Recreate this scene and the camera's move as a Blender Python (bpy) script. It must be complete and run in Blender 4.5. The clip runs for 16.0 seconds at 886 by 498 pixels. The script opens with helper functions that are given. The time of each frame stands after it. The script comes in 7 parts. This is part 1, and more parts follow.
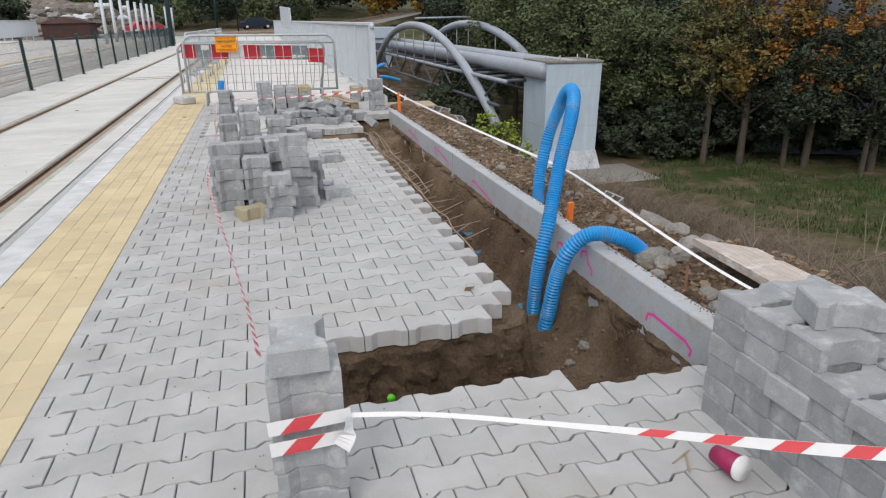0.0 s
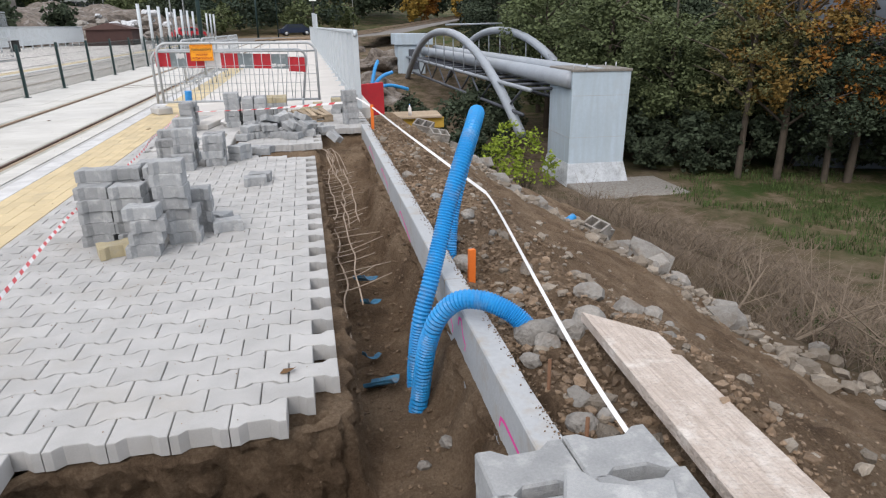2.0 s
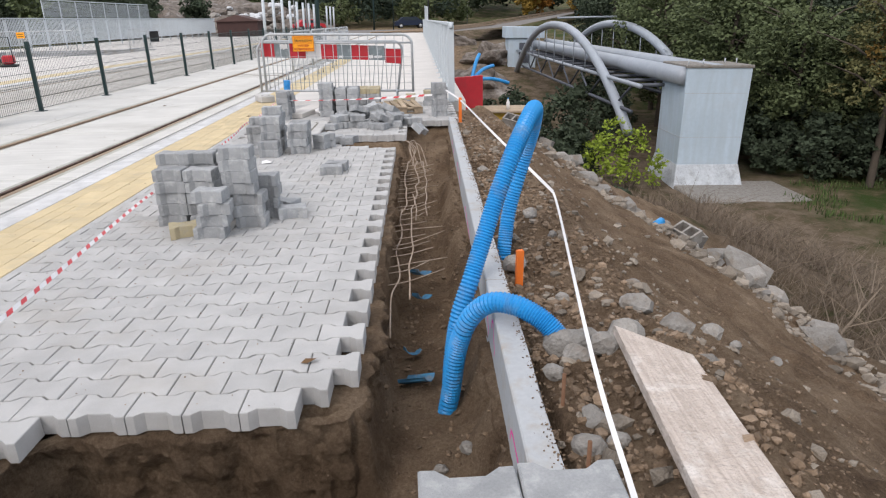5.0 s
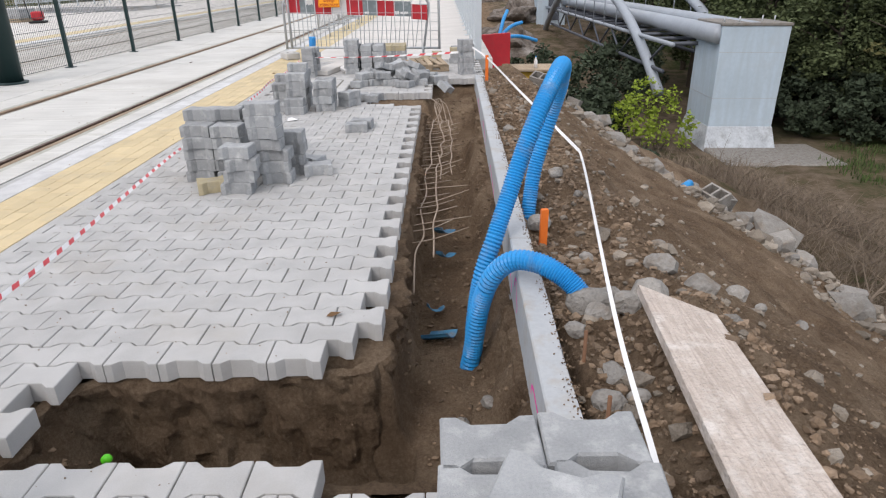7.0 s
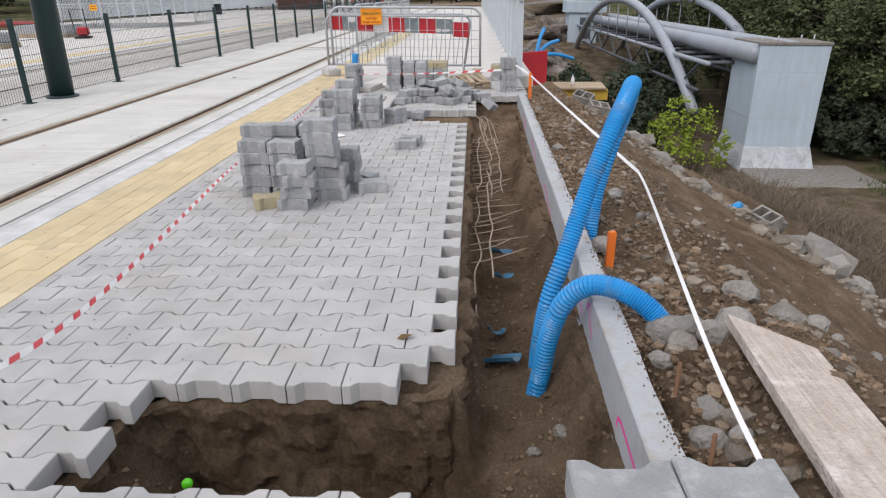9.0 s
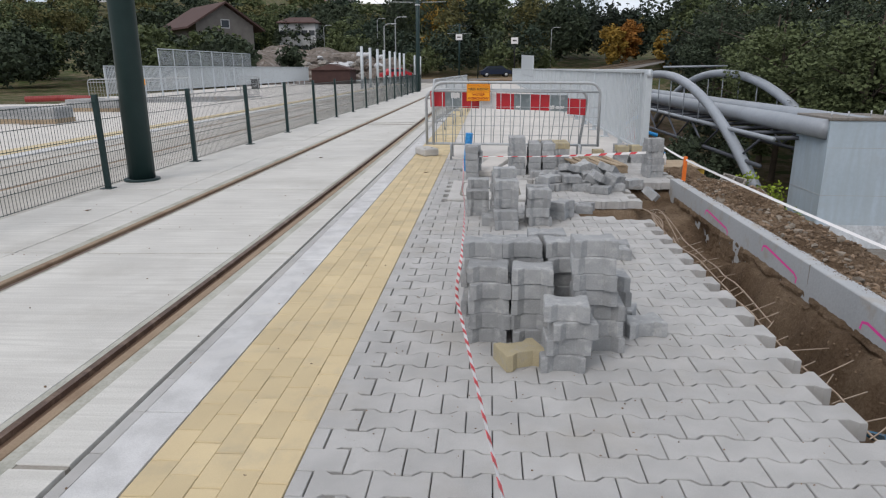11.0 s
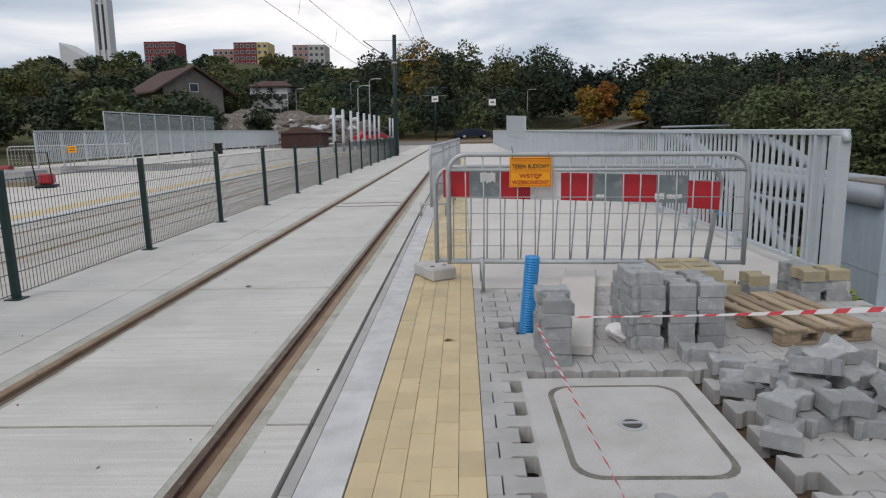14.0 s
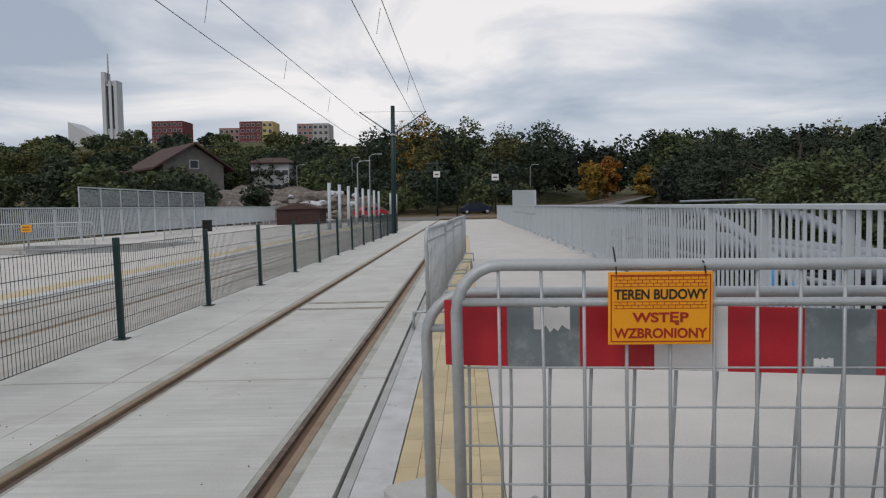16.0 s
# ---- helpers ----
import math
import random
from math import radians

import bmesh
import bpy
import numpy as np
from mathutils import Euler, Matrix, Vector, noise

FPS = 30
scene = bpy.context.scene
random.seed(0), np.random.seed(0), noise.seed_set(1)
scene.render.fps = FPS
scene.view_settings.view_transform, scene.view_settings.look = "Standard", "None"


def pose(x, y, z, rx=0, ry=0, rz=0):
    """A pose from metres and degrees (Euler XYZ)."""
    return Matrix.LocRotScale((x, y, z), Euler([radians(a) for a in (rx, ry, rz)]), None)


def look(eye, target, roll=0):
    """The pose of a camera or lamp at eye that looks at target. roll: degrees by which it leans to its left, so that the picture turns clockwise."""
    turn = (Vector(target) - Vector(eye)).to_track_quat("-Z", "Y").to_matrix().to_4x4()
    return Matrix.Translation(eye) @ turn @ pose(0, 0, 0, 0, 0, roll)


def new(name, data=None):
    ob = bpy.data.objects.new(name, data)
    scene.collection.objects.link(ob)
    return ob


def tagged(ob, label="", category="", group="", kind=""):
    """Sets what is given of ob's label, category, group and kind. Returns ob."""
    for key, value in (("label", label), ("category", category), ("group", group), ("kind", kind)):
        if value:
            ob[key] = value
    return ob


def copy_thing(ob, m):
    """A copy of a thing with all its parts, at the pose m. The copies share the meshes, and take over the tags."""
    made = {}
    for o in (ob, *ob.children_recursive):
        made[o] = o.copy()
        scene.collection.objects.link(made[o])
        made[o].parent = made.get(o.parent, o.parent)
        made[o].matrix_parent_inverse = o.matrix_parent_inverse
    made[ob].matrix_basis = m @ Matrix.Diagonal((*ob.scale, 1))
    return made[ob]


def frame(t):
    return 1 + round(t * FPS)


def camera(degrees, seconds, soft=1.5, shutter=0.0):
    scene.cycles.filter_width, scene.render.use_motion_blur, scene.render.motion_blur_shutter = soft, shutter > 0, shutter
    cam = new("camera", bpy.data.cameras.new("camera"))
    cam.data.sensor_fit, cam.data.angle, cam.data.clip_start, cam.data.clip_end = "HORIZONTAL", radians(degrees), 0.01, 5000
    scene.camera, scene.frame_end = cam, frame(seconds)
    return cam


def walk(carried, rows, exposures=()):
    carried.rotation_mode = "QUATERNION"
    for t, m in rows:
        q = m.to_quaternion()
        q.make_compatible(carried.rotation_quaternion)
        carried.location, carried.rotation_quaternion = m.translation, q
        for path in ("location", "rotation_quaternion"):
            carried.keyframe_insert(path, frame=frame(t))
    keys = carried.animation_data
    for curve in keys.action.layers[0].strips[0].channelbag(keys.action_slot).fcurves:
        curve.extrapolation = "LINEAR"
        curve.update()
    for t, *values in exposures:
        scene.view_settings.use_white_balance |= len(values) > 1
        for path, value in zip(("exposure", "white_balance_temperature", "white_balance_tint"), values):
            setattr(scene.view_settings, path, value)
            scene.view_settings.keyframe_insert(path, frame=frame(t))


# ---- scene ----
cam = camera(69.0, 16.0, 1.2)
PATH = [
    (0, (0.109, 0.413, 1.377), (0.599, 2.229, 0.696), -1.3),
    (0.5, (0.385, 0.572, 1.352), (0.865, 2.388, 0.666), -1.2),
    (1, (0.692, 0.683, 1.362), (1.163, 2.502, 0.678), -1.2),
    (1.5, (0.987, 0.78, 1.38), (1.415, 2.613, 0.707), -1.4),
    (2, (1.241, 0.957, 1.367), (1.612, 2.808, 0.705), -1.3),
    (2.5, (1.405, 1.047, 1.374), (1.723, 2.912, 0.728), -1.2),
    (3, (1.519, 1.057, 1.372), (1.711, 2.943, 0.734), -1.4),
    (3.5, (1.539, 1.032, 1.372), (1.674, 2.924, 0.737), -1.3),
    (4, (1.558, 1.024, 1.367), (1.663, 2.918, 0.731), -1.2),
    (6.5, (1.56, 0.992, 1.337), (1.559, 2.84, 0.572), -1.2),
    (7, (1.558, 0.995, 1.337), (1.538, 2.835, 0.553), -1.2),
    (7.5, (1.551, 0.998, 1.344), (1.514, 2.83, 0.541), -1.1),
    (8, (1.547, 1.006, 1.357), (1.491, 2.835, 0.551), -1.1),
    (8.5, (1.526, 1.015, 1.357), (1.452, 2.853, 0.572), -1.1),
    (9, (1.347, 1.063, 1.34), (1.251, 2.92, 0.602), -1.0),
    (9.5, (0.976, 1.191, 1.34), (0.863, 3.083, 0.701), -0.7),
    (10, (0.557, 1.468, 1.312), (0.417, 3.375, 0.726), -0.7),
    (10.2, (0.39, 1.613, 1.317), (0.238, 3.521, 0.738), -0.8),
    (12.5, (-0.812, 4.564, 1.365), (-0.918, 6.513, 0.929), -1.6),
    (13, (-0.872, 5.382, 1.345), (-0.966, 7.337, 0.93), -1.7),
    (13.5, (-0.927, 6.196, 1.362), (-1.008, 8.156, 0.969), -1.6),
    (14, (-0.938, 6.967, 1.354), (-1.004, 8.933, 0.993), -1.4),
    (14.5, (-0.961, 7.796, 1.368), (-1.03, 9.773, 1.072), -1.7),
    (15, (-0.95, 8.615, 1.382), (-1.006, 10.602, 1.154), -1.8),
    (15.5, (-0.988, 9.436, 1.37), (-1.048, 11.429, 1.21), -1.8),
    (16, (-1.03, 10.22, 1.362), (-1.098, 12.214, 1.229), -1.6),
]
walk(cam, [(t, look(eye, target, roll)) for t, eye, target, roll in PATH],
     [(0, 0.61, 6640, 13.1), (0.6, 0.74, 6640, 13.6), (1.5, 0.83, 6640, 14.1), (3.2, 0.91, 6640, 15.1), (4.2, 0.86, 6640, 15.4), (8.5, 0.74, 6640, 15.4), (10.2, 0.43, 6600, 14.6), (12.4, 0.20, 6560, 13.6), (13.5, 0.08, 6560, 13.6), (14.5, -0.02, 6560, 13.1), (16, -0.19, 6560, 13.1)])

# ---- world, sun, exposure ----
world = bpy.data.worlds.new("world")
scene.world = world
world.use_nodes = True
wn, wl = world.node_tree.nodes, world.node_tree.links
wn.clear()
w_out = wn.new("ShaderNodeOutputWorld")
w_bg = wn.new("ShaderNodeBackground")
w_sky = wn.new("ShaderNodeTexSky")
w_sky.sky_type = "NISHITA"
w_sky.sun_disc = False
w_sky.sun_elevation = radians(32)
w_sky.sun_rotation = radians(200)
w_tc = wn.new("ShaderNodeTexCoord")
w_map = wn.new("ShaderNodeMapping")
w_map.inputs["Scale"].default_value = (1.0, 1.0, 3.2)
w_map.inputs["Location"].default_value = (0.35, 0.1, 0.25)
w_noise = wn.new("ShaderNodeTexNoise")
w_noise.inputs["Scale"].default_value = 2.3
w_noise.inputs["Detail"].default_value = 7.0
w_noise.inputs["Roughness"].default_value = 0.52
w_noise.inputs["Distortion"].default_value = 0.5
w_ramp = wn.new("ShaderNodeValToRGB")
w_ramp.color_ramp.elements[0].position = 0.33
w_ramp.color_ramp.elements[0].color = (0.43, 0.51, 0.61, 1)
w_ramp.color_ramp.elements[1].position = 0.545
w_ramp.color_ramp.elements[1].color = (1.04, 1.03, 1.01, 1)
mid = w_ramp.color_ramp.elements.new(0.43)
mid.color = (0.64, 0.70, 0.77, 1)
w_mix = wn.new("ShaderNodeMixRGB")
w_mix.inputs["Fac"].default_value = 0.90
w_dim = wn.new("ShaderNodeMixRGB")
w_dim.blend_type = "MULTIPLY"
w_dim.inputs["Fac"].default_value = 1.0
w_dim.inputs["Color2"].default_value = (0.10, 0.10, 0.10, 1)
wl.new(w_tc.outputs["Generated"], w_map.inputs["Vector"])
wl.new(w_map.outputs["Vector"], w_noise.inputs["Vector"])
w_sep = wn.new("ShaderNodeSeparateXYZ")
w_east = wn.new("ShaderNodeMath")
w_east.operation = "MULTIPLY_ADD"
w_east.inputs[1].default_value = -0.72
wl.new(w_tc.outputs["Generated"], w_sep.inputs["Vector"])
w_off = wn.new("ShaderNodeMath")
w_off.operation = "SUBTRACT"
w_off.inputs[1].default_value = 0.02
w_sq = wn.new("ShaderNodeMath")
w_sq.operation = "MULTIPLY"
w_cap = wn.new("ShaderNodeMath")
w_cap.operation = "MINIMUM"
w_cap.inputs[1].default_value = 0.23
wl.new(w_sep.outputs["X"], w_off.inputs[0])
wl.new(w_off.outputs[0], w_sq.inputs[0])
wl.new(w_off.outputs[0], w_sq.inputs[1])
wl.new(w_sq.outputs[0], w_cap.inputs[0])
w_low = wn.new("ShaderNodeMapRange")
w_low.inputs["From Min"].default_value, w_low.inputs["From Max"].default_value = 0.22, 0.42
w_low.inputs["To Min"].default_value, w_low.inputs["To Max"].default_value = 1.0, 0.6
w_gap = wn.new("ShaderNodeMath")
w_gap.operation = "MULTIPLY"
wl.new(w_sep.outputs["Z"], w_low.inputs["Value"])
wl.new(w_cap.outputs[0], w_gap.inputs[0])
wl.new(w_low.outputs["Result"], w_gap.inputs[1])
wl.new(w_gap.outputs[0], w_east.inputs[0])
wl.new(w_noise.outputs["Fac"], w_east.inputs[2])
wl.new(w_east.outputs[0], w_ramp.inputs["Fac"])
wl.new(w_sky.outputs["Color"], w_dim.inputs["Color1"])
wl.new(w_dim.outputs["Color"], w_mix.inputs["Color1"])
wl.new(w_ramp.outputs["Color"], w_mix.inputs["Color2"])
wl.new(w_mix.outputs["Color"], w_bg.inputs["Color"])
w_bg.inputs["Strength"].default_value = 1.0
wl.new(w_bg.outputs["Background"], w_out.inputs["Surface"])

sun_data = bpy.data.lights.new("sun", "SUN")
sun_data.energy = 0.9
sun_data.angle = radians(25)
sun_data.color = (1.0, 0.97, 0.93)
sun_ob = new("sun", sun_data)
sun_ob.matrix_world = look((-40, -60, 70), (0, 0, 0))


# ---- materials ----
def material(name, base, other=None, rough=0.8, metal=0.0, scale=8.0, fine=90.0, contrast=0.5, bump=0.25, bump_scale=120.0,
             spread=0.0, island=False, stain=None, stain_scale=1.3, stain_amount=0.5, trans=0.0, wave=None):
    """base to other by a broad noise, a fine grain, random value spread per piece, stains with their own shape, and relief."""
    m = bpy.data.materials.new(name)
    m.use_nodes = True
    n, l = m.node_tree.nodes, m.node_tree.links
    b = n["Principled BSDF"]
    other = other or tuple(c * 0.72 for c in base)
    tc = n.new("ShaderNodeTexCoord")
    coord = tc.outputs["Object"]
    geo = n.new("ShaderNodeNewGeometry")
    pos = geo.outputs["Position"]
    big = n.new("ShaderNodeTexNoise")
    big.inputs["Scale"].default_value = scale
    big.inputs["Detail"].default_value = 5
    l.new(pos, big.inputs["Vector"])
    small = n.new("ShaderNodeTexNoise")
    small.inputs["Scale"].default_value = fine
    small.inputs["Detail"].default_value = 4
    l.new(pos, small.inputs["Vector"])
    add = n.new("ShaderNodeMath")
    add.operation = "MULTIPLY_ADD"
    l.new(small.outputs["Fac"], add.inputs[0])
    add.inputs[1].default_value = 0.6
    l.new(big.outputs["Fac"], add.inputs[2])
    rng = n.new("ShaderNodeMapRange")
    rng.inputs["From Min"].default_value = 0.8 - contrast * 0.6
    rng.inputs["From Max"].default_value = 0.8 + contrast * 0.6
    l.new(add.outputs[0], rng.inputs["Value"])
    mix = n.new("ShaderNodeMixRGB")
    mix.inputs["Color1"].default_value = (*other, 1)
    mix.inputs["Color2"].default_value = (*base, 1)
    l.new(rng.outputs["Result"], mix.inputs["Fac"])
    col = mix.outputs["Color"]
    if wave:
        mp = n.new("ShaderNodeMapping")
        mp.inputs["Scale"].default_value = wave[0]
        l.new(coord, mp.inputs["Vector"])
        wn_ = n.new("ShaderNodeTexNoise")
        wn_.inputs["Scale"].default_value = 1.0
        wn_.inputs["Detail"].default_value = 6
        wn_.inputs["Distortion"].default_value = 0.8
        l.new(mp.outputs["Vector"], wn_.inputs["Vector"])
        wr = n.new("ShaderNodeMapRange")
        wr.inputs["From Min"].default_value, wr.inputs["From Max"].default_value = 0.4, 0.62
        l.new(wn_.outputs["Fac"], wr.inputs["Value"])
        wm = n.new("ShaderNodeMixRGB")
        wm.inputs["Color2"].default_value = (*wave[1], 1)
        sc = n.new("ShaderNodeMath")
        sc.operation = "MULTIPLY"
        l.new(wr.outputs["Result"], sc.inputs[0])
        sc.inputs[1].default_value = wave[2]
        l.new(sc.outputs[0], wm.inputs["Fac"])
        l.new(col, wm.inputs["Color1"])
        col = wm.outputs["Color"]
    if stain:
        sn = n.new("ShaderNodeTexNoise")
        sn.inputs["Scale"].default_value = stain_scale
        sn.inputs["Detail"].default_value = 8
        sn.inputs["Roughness"].default_value = 0.65
        l.new(pos, sn.inputs["Vector"])
        sr = n.new("ShaderNodeMapRange")
        sr.inputs["From Min"].default_value, sr.inputs["From Max"].default_value = 0.52, 0.70
        sr.inputs["To Max"].default_value = stain_amount
        l.new(sn.outputs["Fac"], sr.inputs["Value"])
        sm = n.new("ShaderNodeMixRGB")
        sm.inputs["Color2"].default_value = (*stain, 1)
        l.new(sr.outputs["Result"], sm.inputs["Fac"])
        l.new(col, sm.inputs["Color1"])
        col = sm.outputs["Color"]
    if spread:
        if island:
            src = geo.outputs["Random Per Island"]
        else:
            oi = n.new("ShaderNodeObjectInfo")
            src = oi.outputs["Random"]
        vr = n.new("ShaderNodeMapRange")
        vr.inputs["To Min"].default_value, vr.inputs["To Max"].default_value = 1 - spread, 1 + spread
        l.new(src, vr.inputs["Value"])
        hs = n.new("ShaderNodeHueSaturation")
        l.new(vr.outputs["Result"], hs.inputs["Value"])
        l.new(col, hs.inputs["Color"])
        col = hs.outputs["Color"]
    l.new(col, b.inputs["Base Color"])
    b.inputs["Roughness"].default_value = rough
    b.inputs["Metallic"].default_value = metal
    b.inputs["Specular IOR Level"].default_value = 0.35
    if trans:
        b.inputs["Transmission Weight"].default_value = trans
    if bump:
        bn = n.new("ShaderNodeTexNoise")
        bn.inputs["Scale"].default_value = bump_scale
        bn.inputs["Detail"].default_value = 5
        l.new(pos, bn.inputs["Vector"])
        bp = n.new("ShaderNodeBump")
        bp.inputs["Strength"].default_value = bump
        bp.inputs["Distance"].default_value = 0.02
        l.new(bn.outputs["Fac"], bp.inputs["Height"])
        l.new(bp.outputs["Normal"], b.inputs["Normal"])
    return m


M = {}
M["paver"] = material("grey_paver", (0.472, 0.466, 0.452), (0.39, 0.385, 0.373), 0.9, scale=5, fine=330, bump=0.4, bump_scale=420, spread=0.055, contrast=0.3,
                      stain=(0.37, 0.342, 0.30), stain_scale=1.7, stain_amount=0.5)
M["paver_joined"] = material("grey_paver_joined", (0.472, 0.466, 0.452), (0.39, 0.385, 0.373), 0.9, scale=5, fine=330, bump=0.4, bump_scale=420, contrast=0.22,
                             spread=0.055, island=True, stain=(0.37, 0.342, 0.30), stain_scale=1.7, stain_amount=0.5)
M["block"] = material("stacked_paver", (0.365, 0.373, 0.374), (0.25, 0.259, 0.262), 0.92, contrast=0.5, scale=12, fine=160, bump=0.3, bump_scale=320, spread=0.16,
                      stain=(0.56, 0.56, 0.55), stain_scale=15, stain_amount=0.55)
M["yellow"] = material("yellow_paver", (0.60, 0.49, 0.30), (0.51, 0.41, 0.25), 0.9, scale=3, fine=240, bump=0.25, bump_scale=350, spread=0.08,
                       stain=(0.42, 0.36, 0.25), stain_scale=4, stain_amount=0.6)
M["yellow_joined"] = material("yellow_paver_joined", (0.60, 0.50, 0.315), (0.52, 0.43, 0.27), 0.9, scale=3, fine=240, bump=0.25, bump_scale=350,
                              spread=0.08, island=True, stain=(0.50, 0.44, 0.32), stain_scale=1.5, stain_amount=0.5)
M["ochre"] = material("ochre_faced_paver", (0.47, 0.40, 0.255), (0.36, 0.315, 0.21), 0.92, scale=9, fine=160, bump=0.5, bump_scale=260, contrast=0.4, spread=0.1,
                      stain=(0.36, 0.35, 0.33), stain_scale=14, stain_amount=0.6)
M["white_slab"] = material("white_slab", (0.63, 0.63, 0.625), (0.47, 0.47, 0.465), 0.88, scale=6, fine=260, bump=0.35, bump_scale=300, contrast=0.3, spread=0.04,
                           stain=(0.50, 0.49, 0.46), stain_scale=3, stain_amount=0.5)
M["slab"] = material("track_concrete", (0.63, 0.62, 0.58), (0.49, 0.48, 0.45), 0.85, scale=1.6, fine=90, bump=0.25, bump_scale=120, contrast=0.45,
                     stain=(0.38, 0.365, 0.33), stain_scale=1.1, stain_amount=0.55, wave=((1.2, 26, 1), (0.46, 0.45, 0.42), 0.6))
M["hatch"] = material("worn_cast_concrete", (0.52, 0.51, 0.49), (0.42, 0.41, 0.39), 0.88, scale=4, fine=110, bump=0.3, bump_scale=140, contrast=0.4,
                      stain=(0.36, 0.35, 0.32), stain_scale=3, stain_amount=0.6)
M["seam"] = material("dirty_lid_seam", (0.25, 0.235, 0.20), (0.14, 0.13, 0.11), 0.95, scale=7, fine=90, bump=0.6, contrast=0.3)
M["yard"] = material("rubble_yard_soil", (0.20, 0.17, 0.145), (0.085, 0.07, 0.058), 1.0, scale=1.4, fine=6, bump=1.0, bump_scale=4, contrast=0.3, stain=(0.36, 0.34, 0.32), stain_scale=1.0, stain_amount=0.8)
M["deck"] = material("platform_concrete", (0.62, 0.59, 0.55), (0.51, 0.485, 0.45), 0.87, scale=1.4, fine=60, bump=0.2, bump_scale=90, contrast=0.45,
                     stain=(0.45, 0.44, 0.41), stain_scale=0.6, stain_amount=0.35)
M["mortar"] = material("dark_sealant", (0.36, 0.34, 0.30), (0.24, 0.22, 0.19), 0.9, scale=5, fine=80, bump=0.3, stain=(0.48, 0.46, 0.42),
                       stain_scale=2.5, stain_amount=0.8)
M["rust"] = material("rail_rust", (0.33, 0.245, 0.165), (0.22, 0.155, 0.10), 0.7, 0.1, scale=4, fine=90, bump=0.15, stain=(0.17, 0.10, 0.06), stain_scale=3, stain_amount=0.7)
M["rail_dark"] = material("dark_rail_head", (0.135, 0.085, 0.062), (0.075, 0.048, 0.036), 0.55, 0.2, scale=6, fine=120, bump=0.15, stain=(0.30, 0.22, 0.16), stain_scale=9, stain_amount=0.7)
M["rail_fill"] = material("stained_rail_filler", (0.46, 0.45, 0.40), (0.31, 0.31, 0.265), 0.9, scale=5, fine=60, bump=0.25, contrast=0.35, stain=(0.24, 0.25, 0.19), stain_scale=2.2, stain_amount=0.8)
M["far_slab"] = material("dirty_far_track_concrete", (0.52, 0.50, 0.46), (0.40, 0.38, 0.345), 0.9, scale=0.5, fine=8, bump=0.2, contrast=0.5, stain=(0.30, 0.28, 0.245), stain_scale=0.9, stain_amount=0.5, wave=((3.2, 0.10, 1), (0.33, 0.31, 0.275), 0.75))
M["groove"] = material("groove_rust", (0.19, 0.12, 0.08), (0.12, 0.075, 0.05), 0.9, scale=6, fine=120, bump=0.1)
M["gap"] = material("black_joint_and_hole_shade", (0.085, 0.08, 0.072), None, 0.95, bump=0.3)
M["wall"] = material("cast_concrete", (0.42, 0.435, 0.445), (0.33, 0.345, 0.355), 0.8, scale=1.6, fine=50, bump=0.12, bump_scale=60,
                     stain=(0.33, 0.28, 0.215), stain_scale=5, stain_amount=0.75)
M["pillar"] = material("pale_concrete", (0.47, 0.56, 0.63), (0.385, 0.465, 0.525), 0.85, scale=0.6, fine=9, bump=0.2, bump_scale=8, wave=((3, 3, 0.25), (0.37, 0.43, 0.47), 0.55),
                       stain=(0.40, 0.43, 0.45), stain_scale=0.5, stain_amount=0.6)
M["pier_foot"] = material("rough_pale_concrete", (0.50, 0.53, 0.55), (0.36, 0.38, 0.40), 0.92, scale=2.5, fine=14, bump=0.8, bump_scale=10, contrast=0.3, stain=(0.22, 0.22, 0.21), stain_scale=2.6, stain_amount=0.8)
M["rubble"] = material("rough_concrete", (0.33, 0.315, 0.29), (0.19, 0.172, 0.15), 0.95, scale=9, fine=60, bump=0.9, bump_scale=60, spread=0.22,
                       stain=(0.20, 0.15, 0.105), stain_scale=6, stain_amount=0.7)
M["pebble"] = material("pebbles", (0.295, 0.215, 0.148), (0.18, 0.128, 0.086), 0.95, scale=20, fine=120, bump=0.7, bump_scale=120, spread=0.35, island=True)
M["grit"] = material("grey_rubble_bits", (0.30, 0.262, 0.215), (0.185, 0.152, 0.117), 0.95, scale=15, fine=90, bump=0.8, bump_scale=90, spread=0.35, island=True)
M["clod"] = material("soil_clods", (0.215, 0.15, 0.098), (0.12, 0.083, 0.054), 1.0, scale=20, fine=120, bump=0.6, bump_scale=90, spread=0.3, island=True)
M["galv"] = material("galvanised_steel", (0.48, 0.50, 0.51), (0.36, 0.38, 0.39), 0.5, 0.35, scale=9, fine=70, bump=0.05)
M["railgrey"] = material("light_grey_paint", (0.50, 0.54, 0.565), (0.44, 0.48, 0.50), 0.45, 0.1, scale=4, fine=60, bump=0.03)
M["green"] = material("dark_green_paint", (0.020, 0.044, 0.043), (0.015, 0.034, 0.034), 0.42, 0.2, scale=5, fine=80, bump=0.03)
M["blue"] = material("blue_plastic", (0.016, 0.275, 0.62), (0.012, 0.21, 0.50), 0.36, scale=6, fine=80, bump=0.04,
                     stain=(0.25, 0.24, 0.22), stain_scale=9, stain_amount=0.35)
M["blue_dirty"] = material("muddy_blue_plastic", (0.05, 0.20, 0.34), (0.04, 0.13, 0.22), 0.7, scale=14, fine=80, bump=0.2, contrast=0.3, stain=(0.20, 0.15, 0.10), stain_scale=12, stain_amount=0.9)
M["orange"] = material("orange_paint", (0.85, 0.20, 0.03), (0.75, 0.16, 0.025), 0.6, scale=8, fine=90, bump=0.1)
